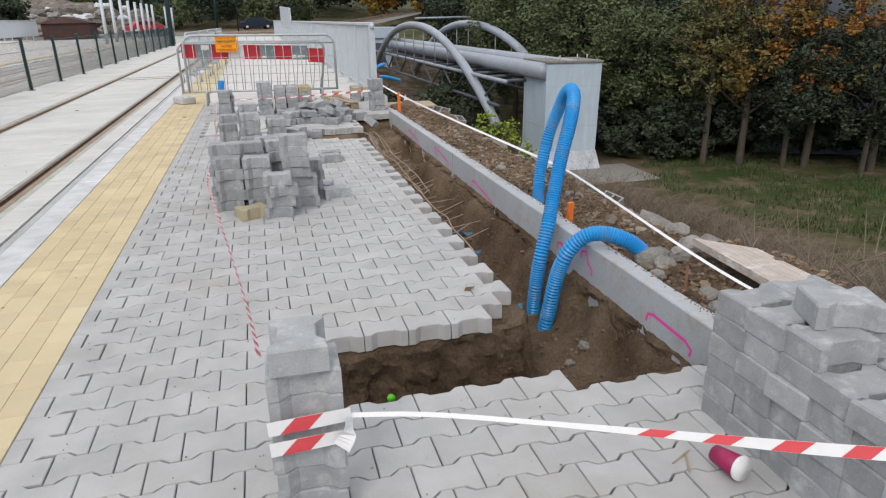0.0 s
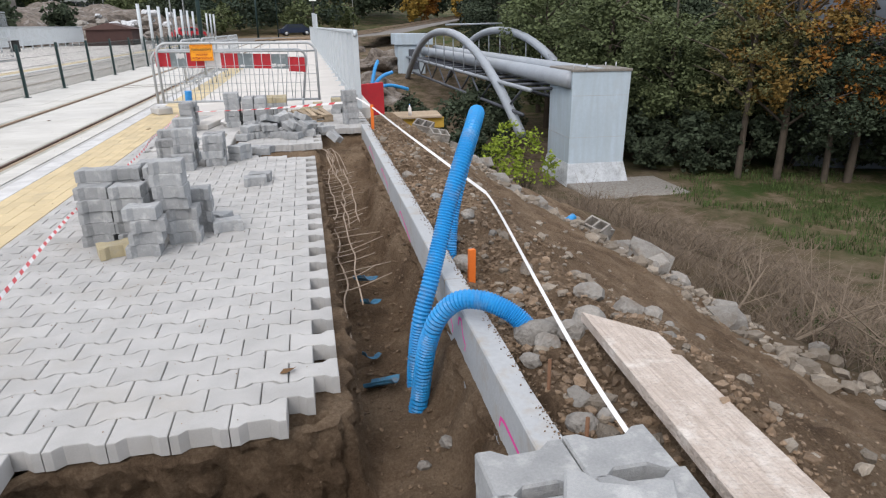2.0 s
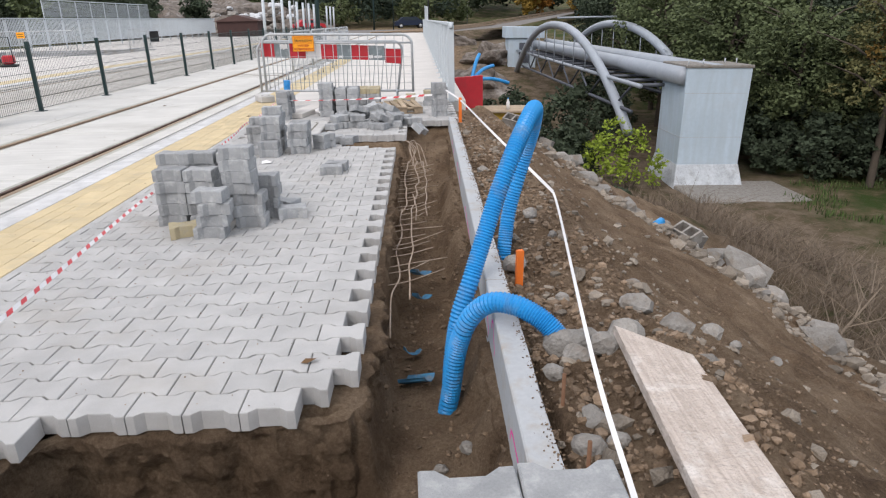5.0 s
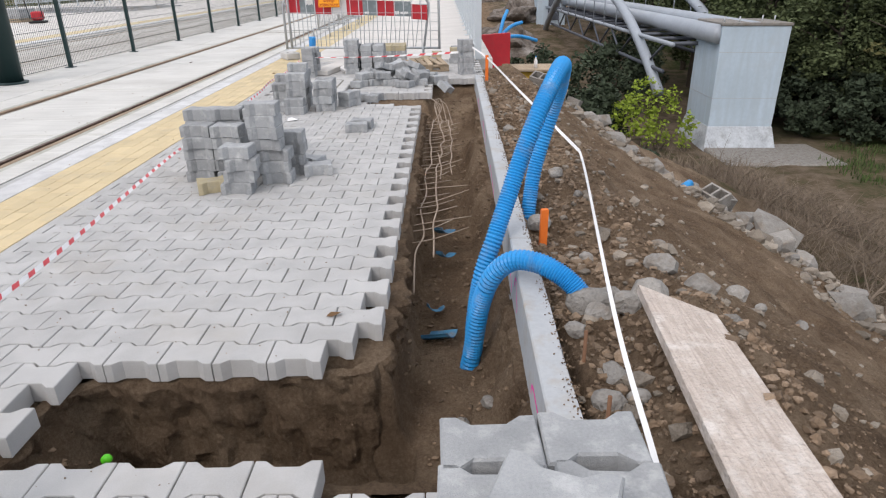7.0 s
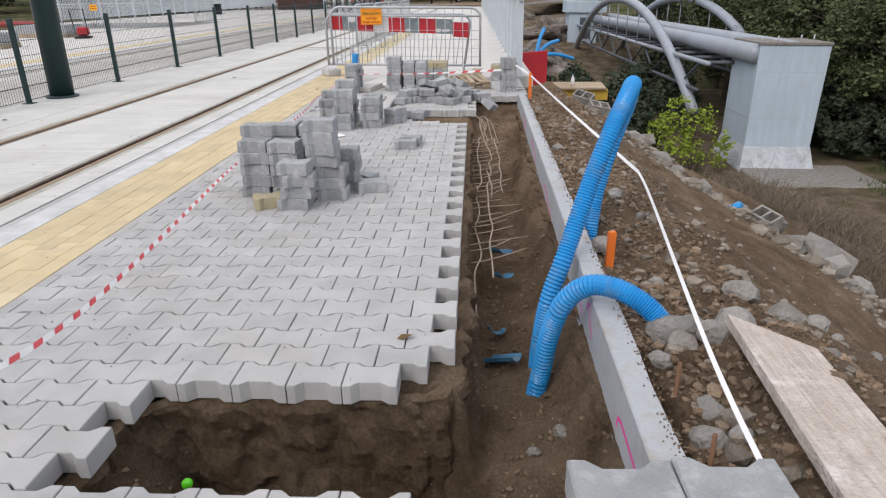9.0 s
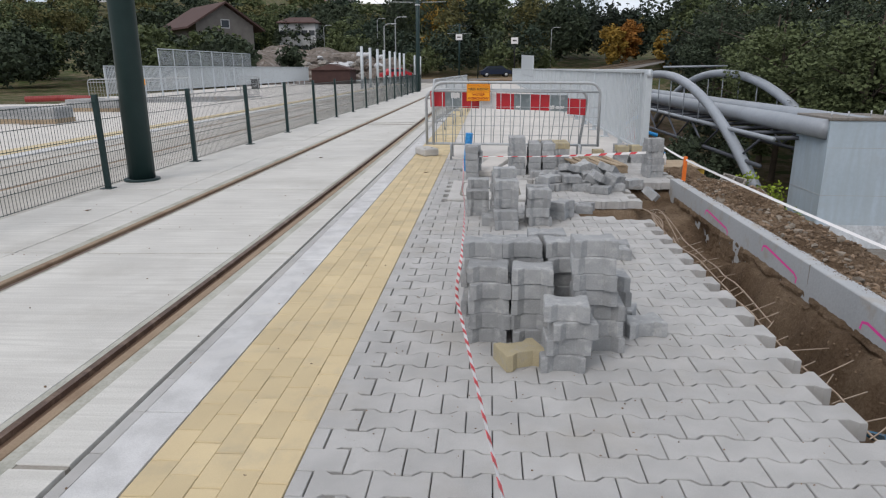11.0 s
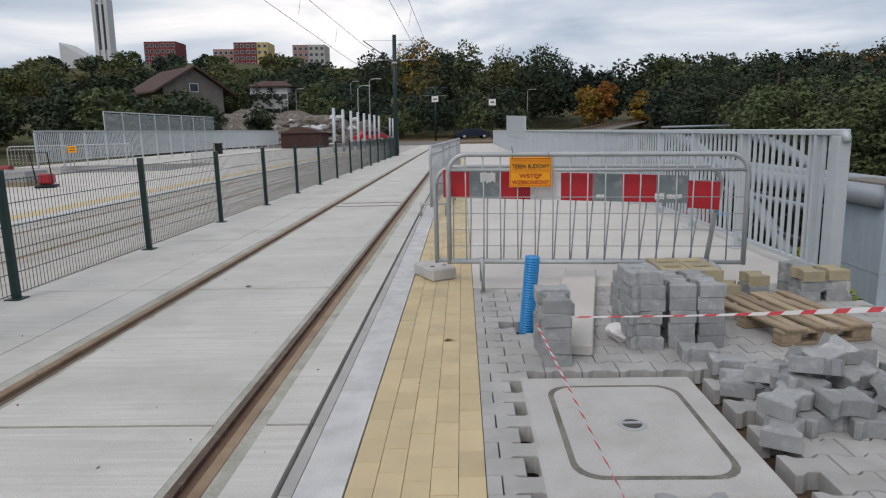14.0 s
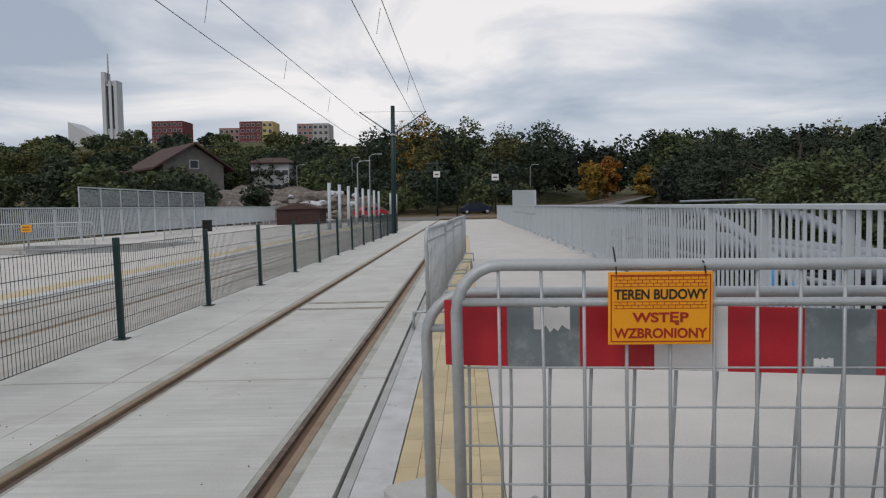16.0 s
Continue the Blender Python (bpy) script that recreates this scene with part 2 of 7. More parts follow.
M["pink"] = material("pink_spray", (0.85, 0.06, 0.36), (0.7, 0.08, 0.32), 0.8, scale=30, fine=200, bump=0.1)
M["red"] = material("red_film", (0.52, 0.025, 0.035), (0.42, 0.02, 0.03), 0.45, scale=7, fine=60, bump=0.03, stain=(0.30, 0.05, 0.05),
                    stain_scale=8, stain_amount=0.4)
M["crimson"] = material("crimson_card", (0.36, 0.02, 0.09), (0.30, 0.016, 0.075), 0.45, scale=20, fine=90, bump=0.03)
M["filmgrey"] = material("grey_film", (0.21, 0.25, 0.26), (0.17, 0.20, 0.21), 0.5, scale=7, fine=60, bump=0.03, stain=(0.55, 0.56, 0.56),
                         stain_scale=6, stain_amount=0.5)
M["white"] = material("white_plastic", (0.78, 0.77, 0.76), (0.70, 0.69, 0.68), 0.5, scale=7, fine=60, bump=0.03)
M["tapered"] = material("red_tape", (0.66, 0.075, 0.085), (0.58, 0.065, 0.075), 0.4, scale=20, fine=60, bump=0.02)
M["signyellow"] = material("sign_yellow", (0.88, 0.36, 0.012), (0.80, 0.32, 0.01), 0.45, scale=9, fine=90, bump=0.02)
M["ink"] = material("black_ink", (0.03, 0.025, 0.02), None, 0.6, bump=0)
M["redink"] = material("red_ink", (0.42, 0.025, 0.012), None, 0.6, bump=0)
M["wood"] = material("weathered_board", (0.60, 0.52, 0.46), (0.47, 0.40, 0.345), 0.95, scale=14, fine=110, bump=0.8, bump_scale=75, contrast=0.4,
                     wave=((70, 5, 40), (0.40, 0.335, 0.285), 0.75), stain=(0.70, 0.65, 0.60), stain_scale=9, stain_amount=0.85)
M["pallet"] = material("pallet_wood", (0.46, 0.36, 0.25), (0.33, 0.26, 0.18), 0.9, scale=4, fine=60, bump=0.3, spread=0.2,
                       wave=((3, 60, 60), (0.24, 0.18, 0.12), 0.6))
M["formwork"] = material("yellow_beam", (0.50, 0.32, 0.05), (0.40, 0.25, 0.04), 0.8, scale=4, fine=50, bump=0.1)
M["wire"] = material("pale_rusty_wire", (0.42, 0.35, 0.28), (0.28, 0.20, 0.14), 0.8, scale=20, fine=100, bump=0.1)
M["rebar"] = material("rusty_bar", (0.20, 0.10, 0.055), (0.13, 0.07, 0.04), 0.85, scale=20, fine=100, bump=0.2)
M["bark"] = material("bark", (0.10, 0.08, 0.06), (0.055, 0.045, 0.035), 0.95, scale=3, fine=25, bump=0.6, bump_scale=18)
M["dry"] = material("dry_stems", (0.21, 0.165, 0.12), (0.13, 0.10, 0.075), 0.95, scale=3, fine=40, bump=0, spread=0.3, island=True)
M["grass"] = material("green_grass", (0.07, 0.105, 0.028), (0.04, 0.065, 0.018), 0.9, scale=1.0, fine=9, bump=0, spread=0.3, island=True)
M["roofdark"] = material("brown_roof", (0.095, 0.055, 0.048), (0.065, 0.038, 0.034), 0.85, scale=0.6, fine=6, bump=0.1, bump_scale=4)
M["plaster"] = material("grey_plaster", (0.40, 0.39, 0.37), (0.34, 0.33, 0.31), 0.9, scale=0.3, fine=4, bump=0.05, bump_scale=5)
M["whitewall"] = material("white_render", (0.56, 0.57, 0.58), (0.49, 0.50, 0.51), 0.9, scale=0.2, fine=3, bump=0.05, bump_scale=5)
M["redwall"] = material("red_render", (0.17, 0.042, 0.042), (0.14, 0.034, 0.034), 0.9, scale=0.2, fine=3, bump=0.05, bump_scale=5)
M["yellowwall"] = material("yellow_render", (0.50, 0.40, 0.17), (0.44, 0.35, 0.15), 0.9, scale=0.2, fine=3, bump=0.05, bump_scale=5)
M["pinkwall"] = material("faded_red_render", (0.33, 0.20, 0.18), (0.28, 0.17, 0.15), 0.9, scale=0.2, fine=3, bump=0.05, bump_scale=5)
M["glassdark"] = material("window_glass_and_slot_shade", (0.035, 0.045, 0.055), None, 0.12, scale=0.5, fine=3, bump=0)
M["darkwood"] = material("brown_stained_boards", (0.06, 0.03, 0.025), (0.04, 0.02, 0.018), 0.8, scale=2, fine=20, bump=0.1)
M["greywall"] = material("slate_cladding", (0.13, 0.15, 0.18), (0.10, 0.12, 0.145), 0.8, scale=0.4, fine=6, bump=0.05)
M["carblue"] = material("dark_blue_car_paint", (0.02, 0.03, 0.06), None, 0.3, 0.3, bump=0)
M["rubber"] = material("black_rubber", (0.02, 0.02, 0.02), None, 0.8, bump=0.1)
M["stonegrey"] = material("track_ballast", (0.20, 0.185, 0.17), (0.13, 0.12, 0.11), 0.95, scale=1, fine=14, bump=0.4, bump_scale=14)
# leaf tones slightly greyed: haze over the far woods put into the colour
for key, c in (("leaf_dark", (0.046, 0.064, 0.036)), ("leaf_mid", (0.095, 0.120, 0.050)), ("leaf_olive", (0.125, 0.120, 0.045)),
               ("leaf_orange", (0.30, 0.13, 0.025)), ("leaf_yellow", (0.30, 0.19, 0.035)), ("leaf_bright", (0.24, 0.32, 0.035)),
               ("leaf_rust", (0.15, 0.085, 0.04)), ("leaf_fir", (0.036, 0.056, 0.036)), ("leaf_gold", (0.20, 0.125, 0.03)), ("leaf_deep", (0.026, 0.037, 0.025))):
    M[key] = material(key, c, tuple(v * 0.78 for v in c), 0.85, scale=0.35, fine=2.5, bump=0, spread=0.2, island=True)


def ground_material():
    """Dug brown soil near the works, dry turf and green grass further down the slope."""
    m = bpy.data.materials.new("dug_soil_and_turf")
    m.use_nodes = True
    n, l = m.node_tree.nodes, m.node_tree.links
    b = n["Principled BSDF"]
    geo = n.new("ShaderNodeNewGeometry")
    pos = geo.outputs["Position"]

    def noise_node(scale, detail=6, rough=0.6):
        k = n.new("ShaderNodeTexNoise")
        k.inputs["Scale"].default_value, k.inputs["Detail"].default_value, k.inputs["Roughness"].default_value = scale, detail, rough
        l.new(pos, k.inputs["Vector"])
        return k.outputs["Fac"]

    def ramp(fac, stops):
        r = n.new("ShaderNodeValToRGB")
        e = r.color_ramp.elements
        e[0].position, e[0].color = stops[0][0], (*stops[0][1], 1)
        e[1].position, e[1].color = stops[-1][0], (*stops[-1][1], 1)
        for p, c in stops[1:-1]:
            k = e.new(p)
            k.color = (*c, 1)
        l.new(fac, r.inputs["Fac"])
        return r.outputs["Color"]

    def math_node(op, a, c):
        k = n.new("ShaderNodeMath")
        k.operation = op
        for i, v in enumerate((a, c)):
            if isinstance(v, (int, float)):
                k.inputs[i].default_value = v
            else:
                l.new(v, k.inputs[i])
        return k.outputs[0]

    def blend(fac, c1, c2):
        k = n.new("ShaderNodeMixRGB")
        l.new(fac, k.inputs["Fac"])
        l.new(c1, k.inputs["Color1"])
        l.new(c2, k.inputs["Color2"])
        return k.outputs["Color"]

    mixed = math_node("ADD", math_node("MULTIPLY", noise_node(2.2), 0.45), math_node("MULTIPLY", noise_node(60, 10, 0.85), 0.55))
    soil = ramp(mixed, [(0.37, (0.080, 0.053, 0.034)), (0.49, (0.18, 0.124, 0.080)), (0.62, (0.32, 0.24, 0.165))])
    turf = ramp(noise_node(1.1, 8, 0.7), [(0.36, (0.06, 0.06, 0.028)), (0.46, (0.105, 0.08, 0.052)), (0.60, (0.17, 0.13, 0.095))])
    grass = ramp(noise_node(0.6, 8, 0.7), [(0.41, (0.040, 0.062, 0.018)), (0.51, (0.085, 0.080, 0.038)), (0.61, (0.165, 0.128, 0.088))])
    sep = n.new("ShaderNodeSeparateXYZ")
    l.new(pos, sep.inputs["Vector"])
    jitter = math_node("MULTIPLY", math_node("SUBTRACT", noise_node(0.8), 0.5), 3.0)
    reach = n.new("ShaderNodeMapRange")
    reach.inputs["From Min"].default_value, reach.inputs["From Max"].default_value = 5.2, 6.6
    l.new(math_node("ADD", sep.outputs["X"], jitter), reach.inputs["Value"])
    far = n.new("ShaderNodeMapRange")
    far.inputs["From Min"].default_value, far.inputs["From Max"].default_value = 15.0, 19.0
    l.new(math_node("ADD", sep.outputs["X"], math_node("MULTIPLY", jitter, 1.5)), far.inputs["Value"])
    col = blend(reach.outputs["Result"], soil, turf)
    col = blend(far.outputs["Result"], col, grass)
    deep = n.new("ShaderNodeMapRange")
    deep.inputs["From Min"].default_value, deep.inputs["From Max"].default_value = 95.0, 125.0
    l.new(sep.outputs["Y"], deep.inputs["Value"])
    col = blend(deep.outputs["Result"], col, grass)
    left = n.new("ShaderNodeMapRange")
    left.inputs["From Min"].default_value, left.inputs["From Max"].default_value = -24.0, -28.0
    l.new(math_node("ADD", sep.outputs["X"], jitter), left.inputs["Value"])
    col = blend(left.outputs["Result"], col, grass)
    l.new(col, b.inputs["Base Color"])
    b.inputs["Roughness"].default_value = 1.0
    b.inputs["Specular IOR Level"].default_value = 0.1
    bp = n.new("ShaderNodeBump")
    bp.inputs["Strength"].default_value = 1.0
    bp.inputs["Distance"].default_value = 0.035
    l.new(noise_node(42, 9, 0.85), bp.inputs["Height"])
    l.new(bp.outputs["Normal"], b.inputs["Normal"])
    return m


M["soil"] = ground_material()


# ---- mesh helpers ----
def mesh_of(name, verts, faces, mat, smooth=False):
    me = bpy.data.meshes.new(name)
    me.from_pydata(verts, [], faces)
    me.materials.append(mat)
    if smooth:
        me.polygons.foreach_set("use_smooth", [True] * len(me.polygons))
    me.update()
    return me


def part(name, me, parent=None, label="", m=None):
    """One mesh object, under a thing or a part where a parent is given."""
    ob = new(name, me)
    if parent is not None:
        ob.parent = parent
    if m is not None:
        ob.matrix_local = m
    if label:
        ob["label"] = label
    return ob


def thing(name, label, category, m=None, group="", me=None, kind=""):
    ob = new(name, me)
    if m is not None:
        ob.matrix_world = m
    return tagged(ob, label, category, group, kind)


def box_me(name, size, mat, bevel=0.0, centre=(0, 0, 0), seg=1):
    """A box of that size round centre, with bevelled edges."""
    bm = bmesh.new()
    bmesh.ops.create_cube(bm, size=1)
    bmesh.ops.scale(bm, vec=size, verts=bm.verts)
    if bevel:
        bmesh.ops.bevel(bm, geom=list(bm.edges), offset=bevel, segments=seg, affect="EDGES", profile=0.5)
    bmesh.ops.translate(bm, vec=centre, verts=bm.verts)
    me = bpy.data.meshes.new(name)
    bm.to_mesh(me)
    bm.free()
    me.materials.append(mat)
    return me


def tube_data(points, radius, sides=8, ridge=0.0, step=0.0, closed=False):
    """Vertices and faces of a tube along points; ridge and step give it corrugations; radius may be a list."""
    pts = [Vector(p) for p in points]
    if step:
        dense = [pts[0]]
        for a, c in zip(pts, pts[1:]):
            k = max(1, round((c - a).length / step))
            dense += [a.lerp(c, i / k) for i in range(1, k + 1)]
        pts = dense
    verts, faces = [], []
    up = Vector((0.13, 0.21, 0.97))
    n = len(pts)
    for i, p in enumerate(pts):
        d = (pts[min(i + 1, n - 1)] - pts[max(i - 1, 0)]).normalized()
        s = d.cross(up)
        if s.length < 0.05:
            s = d.cross(Vector((1, 0, 0)))
        s.normalize()
        u = s.cross(d)
        r = radius[i] if isinstance(radius, (list, tuple)) else radius
        if ridge and i % 2:
            r -= ridge
        for k in range(sides):
            a = 2 * math.pi * k / sides
            verts.append(p + s * (r * math.cos(a)) + u * (r * math.sin(a)))
    for i in range(n - 1):
        for k in range(sides):
            k2 = (k + 1) % sides
            faces.append((i * sides + k, i * sides + k2, (i + 1) * sides + k2, (i + 1) * sides + k))
    if closed:
        faces.append(tuple(reversed(range(sides))))
        faces.append(tuple((n - 1) * sides + k for k in range(sides)))
    return [tuple(v) for v in verts], faces


def join(pieces):
    """Vertices and faces of several pieces as one list."""
    verts, faces = [], []
    for v, f in pieces:
        k = len(verts)
        verts += v
        faces += [tuple(i + k for i in q) for q in f]
    return verts, faces


def tube_me(name, points, radius, mat, sides=8, ridge=0.0, step=0.0, smooth=True):
    v, f = tube_data(points, radius, sides, ridge, step, True)
    return mesh_of(name, v, f, mat, smooth)


def curve(points, n=12):
    """A smooth line through points."""
    pts = [Vector(p) for p in points]
    out = []
    for i in range(len(pts) - 1):
        p0, p1, p2, p3 = pts[max(i - 1, 0)], pts[i], pts[i + 1], pts[min(i + 2, len(pts) - 1)]
        for k in range(n):
            t = k / n
            out.append(0.5 * ((2 * p1) + (p2 - p0) * t + (2 * p0 - 5 * p1 + 4 * p2 - p3) * t * t + (3 * p1 - p0 - 3 * p2 + p3) * t ** 3))
    return out + [pts[-1]]


def prism(outline, z0, z1, bevel=0.004):
    """An upright piece on an outline, with its top edge bevelled."""
    n = len(outline)
    cx, cy = sum(p[0] for p in outline) / n, sum(p[1] for p in outline) / n
    verts = [(x, y, z0) for x, y in outline] + [(x, y, z1 - bevel) for x, y in outline]
    for x, y in outline:
        d = math.hypot(x - cx, y - cy)
        k = 1 - bevel / d
        verts.append((cx + (x - cx) * k, cy + (y - cy) * k, z1))
    faces = []
    for i in range(n):
        j = (i + 1) % n
        faces += [(i, j, n + j, n + i), (n + i, n + j, 2 * n + j, 2 * n + i)]
    faces += [tuple(2 * n + i for i in range(n)), tuple(reversed(range(n)))]
    return verts, faces


def moved(data, dx, dy, dz=0.0, rz=0.0):
    c, s = math.cos(rz), math.sin(rz)
    return [(x * c - y * s + dx, x * s + y * c + dy, z + dz) for x, y, z in data[0]], data[1]


def box_data(x0, x1, y0, y1, z0, z1):
    v = [(x, y, z) for z in (z0, z1) for y in (y0, y1) for x in (x0, x1)]
    return v, [(0, 2, 3, 1), (4, 5, 7, 6), (0, 1, 5, 4), (2, 6, 7, 3), (0, 4, 6, 2), (1, 3, 7, 5)]


def smooth_step(a, b, x):
    t = np.clip((x - a) / (b - a), 0, 1)
    return t * t * (3 - 2 * t)


# ---- the ground: one sheet to the horizon, with the trench dug in it ----
def steps(stops):
    """Coordinates from (start, spacing) stops."""
    out = []
    for (a, d), (b, _) in zip(stops, stops[1:]):
        k = max(1, round((b - a) / d))
        out += [a + (b - a) * i / k for i in range(k)]
    return np.array(out + [stops[-1][0]])


gx = steps([(-900, 150), (-300, 30), (-30, 6), (-6, 1), (-1, 0.1), (-0.3, 0.035), (3.2, 0.06), (6.0, 0.2), (14, 0.7), (30, 3), (60, 12), (300, 100), (900, 1)])
gy = steps([(-300, 60), (-20, 4), (0, 0.5), (2.2, 0.035), (5.0, 0.05), (9.6, 0.08), (13, 0.3), (24, 1.5), (60, 4), (120, 10), (400, 60), (1400, 1)])
GX, GY = np.meshgrid(gx, gy)
flat_points = [Vector((x, y, 0)) for y in gy for x in gx]


def field(scale, seed):
    v = np.array([noise.noise(p * scale + Vector((seed, seed * 1.7, seed * 0.3))) if abs(p.x) < 40 and abs(p.y) < 90 else 0.0 for p in flat_points])
    return v.reshape(GX.shape)


n_big, n_mid, n_small, n_tiny, n_lump = field(0.8, 3), field(3.0, 7), field(8.0, 11), field(21.0, 5), field(13.0, 17)


def bank_height(x, y):
    """The dumped bank beside the wall, its slope and the valley beyond."""
    crest = -0.04 + 0.15 * np.exp(-((y - 2.7) / 0.9) ** 2) + 0.05 * np.exp(-((x - 2.6) / 0.35) ** 2)
    z = crest - 0.58 * np.maximum(0, x - 2.55)
    z = np.where(x > 5.2, crest - 1.537 - 0.40 * (x - 5.2), z)
    z = np.maximum(z, -5.4)
    valley = -5.6 + 4.4 * smooth_step(48, 76, y)
    z = z + (valley - z) * smooth_step(11.0, 19.0, y)
    return z


H = bank_height(GX, GY)
rough_bank = 0.10 * n_big + 0.06 * n_mid + 0.035 * n_small + 0.022 * np.abs(n_lump) + 0.02 * n_tiny
# the undercut hollow below the rubble
rough_bank = rough_bank - 0.45 * smooth_step(5.55, 6.0, GX + 0.3 * n_mid) * (1 - smooth_step(6.6, 7.8, GX)) * smooth_step(6.2, 7.2, GY) * (1 - smooth_step(9.6, 10.6, GY))
H = H + rough_bank * np.where(GX > 2.0, 1.0, 0.0)
bed = -0.088 + 0.004 * n_small
H = np.where((GX < 1.98) & (GY < 12.5), bed, H)
floor_z = -0.47 + 0.03 * n_mid + 0.02 * n_small + 0.010 * n_lump + 0.012 * n_tiny
floor_z = floor_z + 0.24 * smooth_step(8.0, 9.4, GY)
# the long trench beside the wall
edge = 1.285 + 0.03 * n_mid + 0.025 * n_small
inside = smooth_step(0.0, 0.10, GX - edge) * smooth_step(2.47, 2.55, GY + 0.03 * n_small) * (1 - smooth_step(10.05, 10.3, GY)) * (GX < 1.99)
wall_side = 0.30 * smooth_step(1.68, 1.84, GX + 0.06 * n_mid + 0.04 * n_small) * (1 - 0.9 * smooth_step(7.2, 8.6, GY))
H = np.where(inside > 0, bed + (floor_z + wall_side - bed) * inside, H)
# the cut across the platform
cross = smooth_step(2.50, 2.575, GY + 0.02 * n_small) * (1 - smooth_step(3.10, 3.20, GY + 0.03 * n_small)) * smooth_step(0.02, 0.36, GX + 0.05 * n_mid) * (GX < 1.4)
H = np.where(cross > 0, np.minimum(H, bed + (floor_z - 0.17 - bed) * cross), H)
# the cut at the far end
cut2 = smooth_step(8.28, 8.40, GY + 0.03 * n_small) * (1 - smooth_step(8.92, 9.03, GY + 0.03 * n_small)) * smooth_step(0.55, 0.75, GX) * (GX < 1.4)
H = np.where(cut2 > 0, np.minimum(H, bed + (-0.26 + 0.03 * n_small - bed) * cut2), H)
# below the slabs and the bridge, and the land round about
H = np.where((GX < -0.9) & (GX > -24) & (GY < 13), -0.32, H)
H = np.where((GX < 2.5) & (GX > -24) & (GY >= 12.5) & (GY < 100), -0.45 - 3.0 * smooth_step(13.5, 17, GY) * (1 - smooth_step(50, 70, GY)) * (GX > -3), H)
H = np.where(GX <= -24, -0.4 + 0 * GX, H)
hill = 30.0 * smooth_step(95, 330, GY) * (1 - 0.55 * smooth_step(-10, 60, GX)) + 5.0 * smooth_step(-30, -120, GX) * smooth_step(60, 130, GY)
H = H + hill
H = np.where((GY > 90), np.maximum(H, -0.2 + hill), H)
H = np.where((GX > 200) | (GY > 800), np.maximum(H, hill), H)
ny, nx = GX.shape
g_verts = np.stack([GX, GY, H], -1).reshape(-1, 3).tolist()
g_faces = [(j * nx + i, j * nx + i + 1, (j + 1) * nx + i + 1, (j + 1) * nx + i) for j in range(ny - 1) for i in range(nx - 1)]
ground = tagged(new("ground", mesh_of("ground", g_verts, g_faces, M["soil"], True)), "dug brown soil, dumped bank and grassy valley", "ground", kind="structure")


def ground_z(x, y):
    """Height of the sheet at x, y."""
    i = int(np.clip(np.searchsorted(gx, x) - 1, 0, nx - 2))
    j = int(np.clip(np.searchsorted(gy, y) - 1, 0, ny - 2))
    tx, ty = (x - gx[i]) / (gx[i + 1] - gx[i]), (y - gy[j]) / (gy[j + 1] - gy[j])
    a = H[j, i] * (1 - tx) + H[j, i + 1] * tx
    b = H[j + 1, i] * (1 - tx) + H[j + 1, i + 1] * tx
    return float(a * (1 - ty) + b * ty)


# ---- tram track of cast slabs ----
track = thing("track_slab", "pale cast concrete tram track slab with sunken rails", "tram track", kind="structure")
joints = [-9.43 + 2.75 * i for i in range(33)]
strips = [(-4.95, -3.945), (-3.935, -3.585), (-3.335, -2.145), (-1.895, -1.69)]
panel_me = {}
for a, b in strips:
    v, f = prism([(a, 0), (b, 0), (b, 2.722), (a, 2.722)], -0.25, 0.0, 0.004)
    panel_me[a] = mesh_of("panel", v, f, M["slab"])
for y in joints:
    for a, b in strips:
        part("panel", panel_me[a], track, m=pose(0, y, random.uniform(-0.002, 0.001)))
y0, y1 = joints[0], joints[-1] + 2.75
joint_me = mesh_of("slab_joint", *join([box_data(a, b, -0.029, 0.001, -0.2, -0.006) for a, b in strips[:1] + strips[2:]]), M["mortar"])
for y in joints:
    part("slab_joint", joint_me, track, m=pose(0, y, 0))
for sign, gauge in ((1, -2.02), (-1, -3.455)):
    inner, outer = gauge - sign * 0.125, gauge + sign * 0.13
    lip = gauge - sign * 0.090
    a, b = sorted((inner, lip))
    part("sealant_strip", mesh_of("sealant_strip", *box_data(a, b, y0, y1, -0.2, -0.003), M["rail_fill"]), track, "stained grey filler beside the rail")
    a, b = sorted((lip, gauge - sign * 0.055))
    part("guard_lip", mesh_of("guard_lip", *box_data(a, b, y0, y1, -0.2, -0.004), M["rail_dark"]), track, "dark rusty guard lip beside the groove")
    a, b = sorted((gauge - sign * 0.055, gauge))
    part("rail_groove", mesh_of("rail_groove", *box_data(a, b, y0, y1, -0.2, -0.030), M["groove"]), track, "dark rusty flange groove")
    a, b = sorted((gauge, gauge + sign * 0.058))
    part("rail_head", box_me("rail_head", (b - a, y1 - y0, 0.19), M["rust"], 0.006, ((a + b) / 2, (y0 + y1) / 2, -0.095)), track, "brown rusty rail head")
    a, b = sorted((gauge + sign * 0.058, outer))
    part("sealant_strip", mesh_of("sealant_strip", *box_data(a, b, y0, y1, -0.2, -0.003), M["rail_fill"]), track)
# cable duct cover across the track
for i in range(2):
    part("duct_cover", box_me("duct_cover", (1.17, 0.10, 0.012), M["mortar"], 0.003, (-2.74, 18.9 + i * 0.55, 0.004)), track, "narrow grey duct cover across the slab")
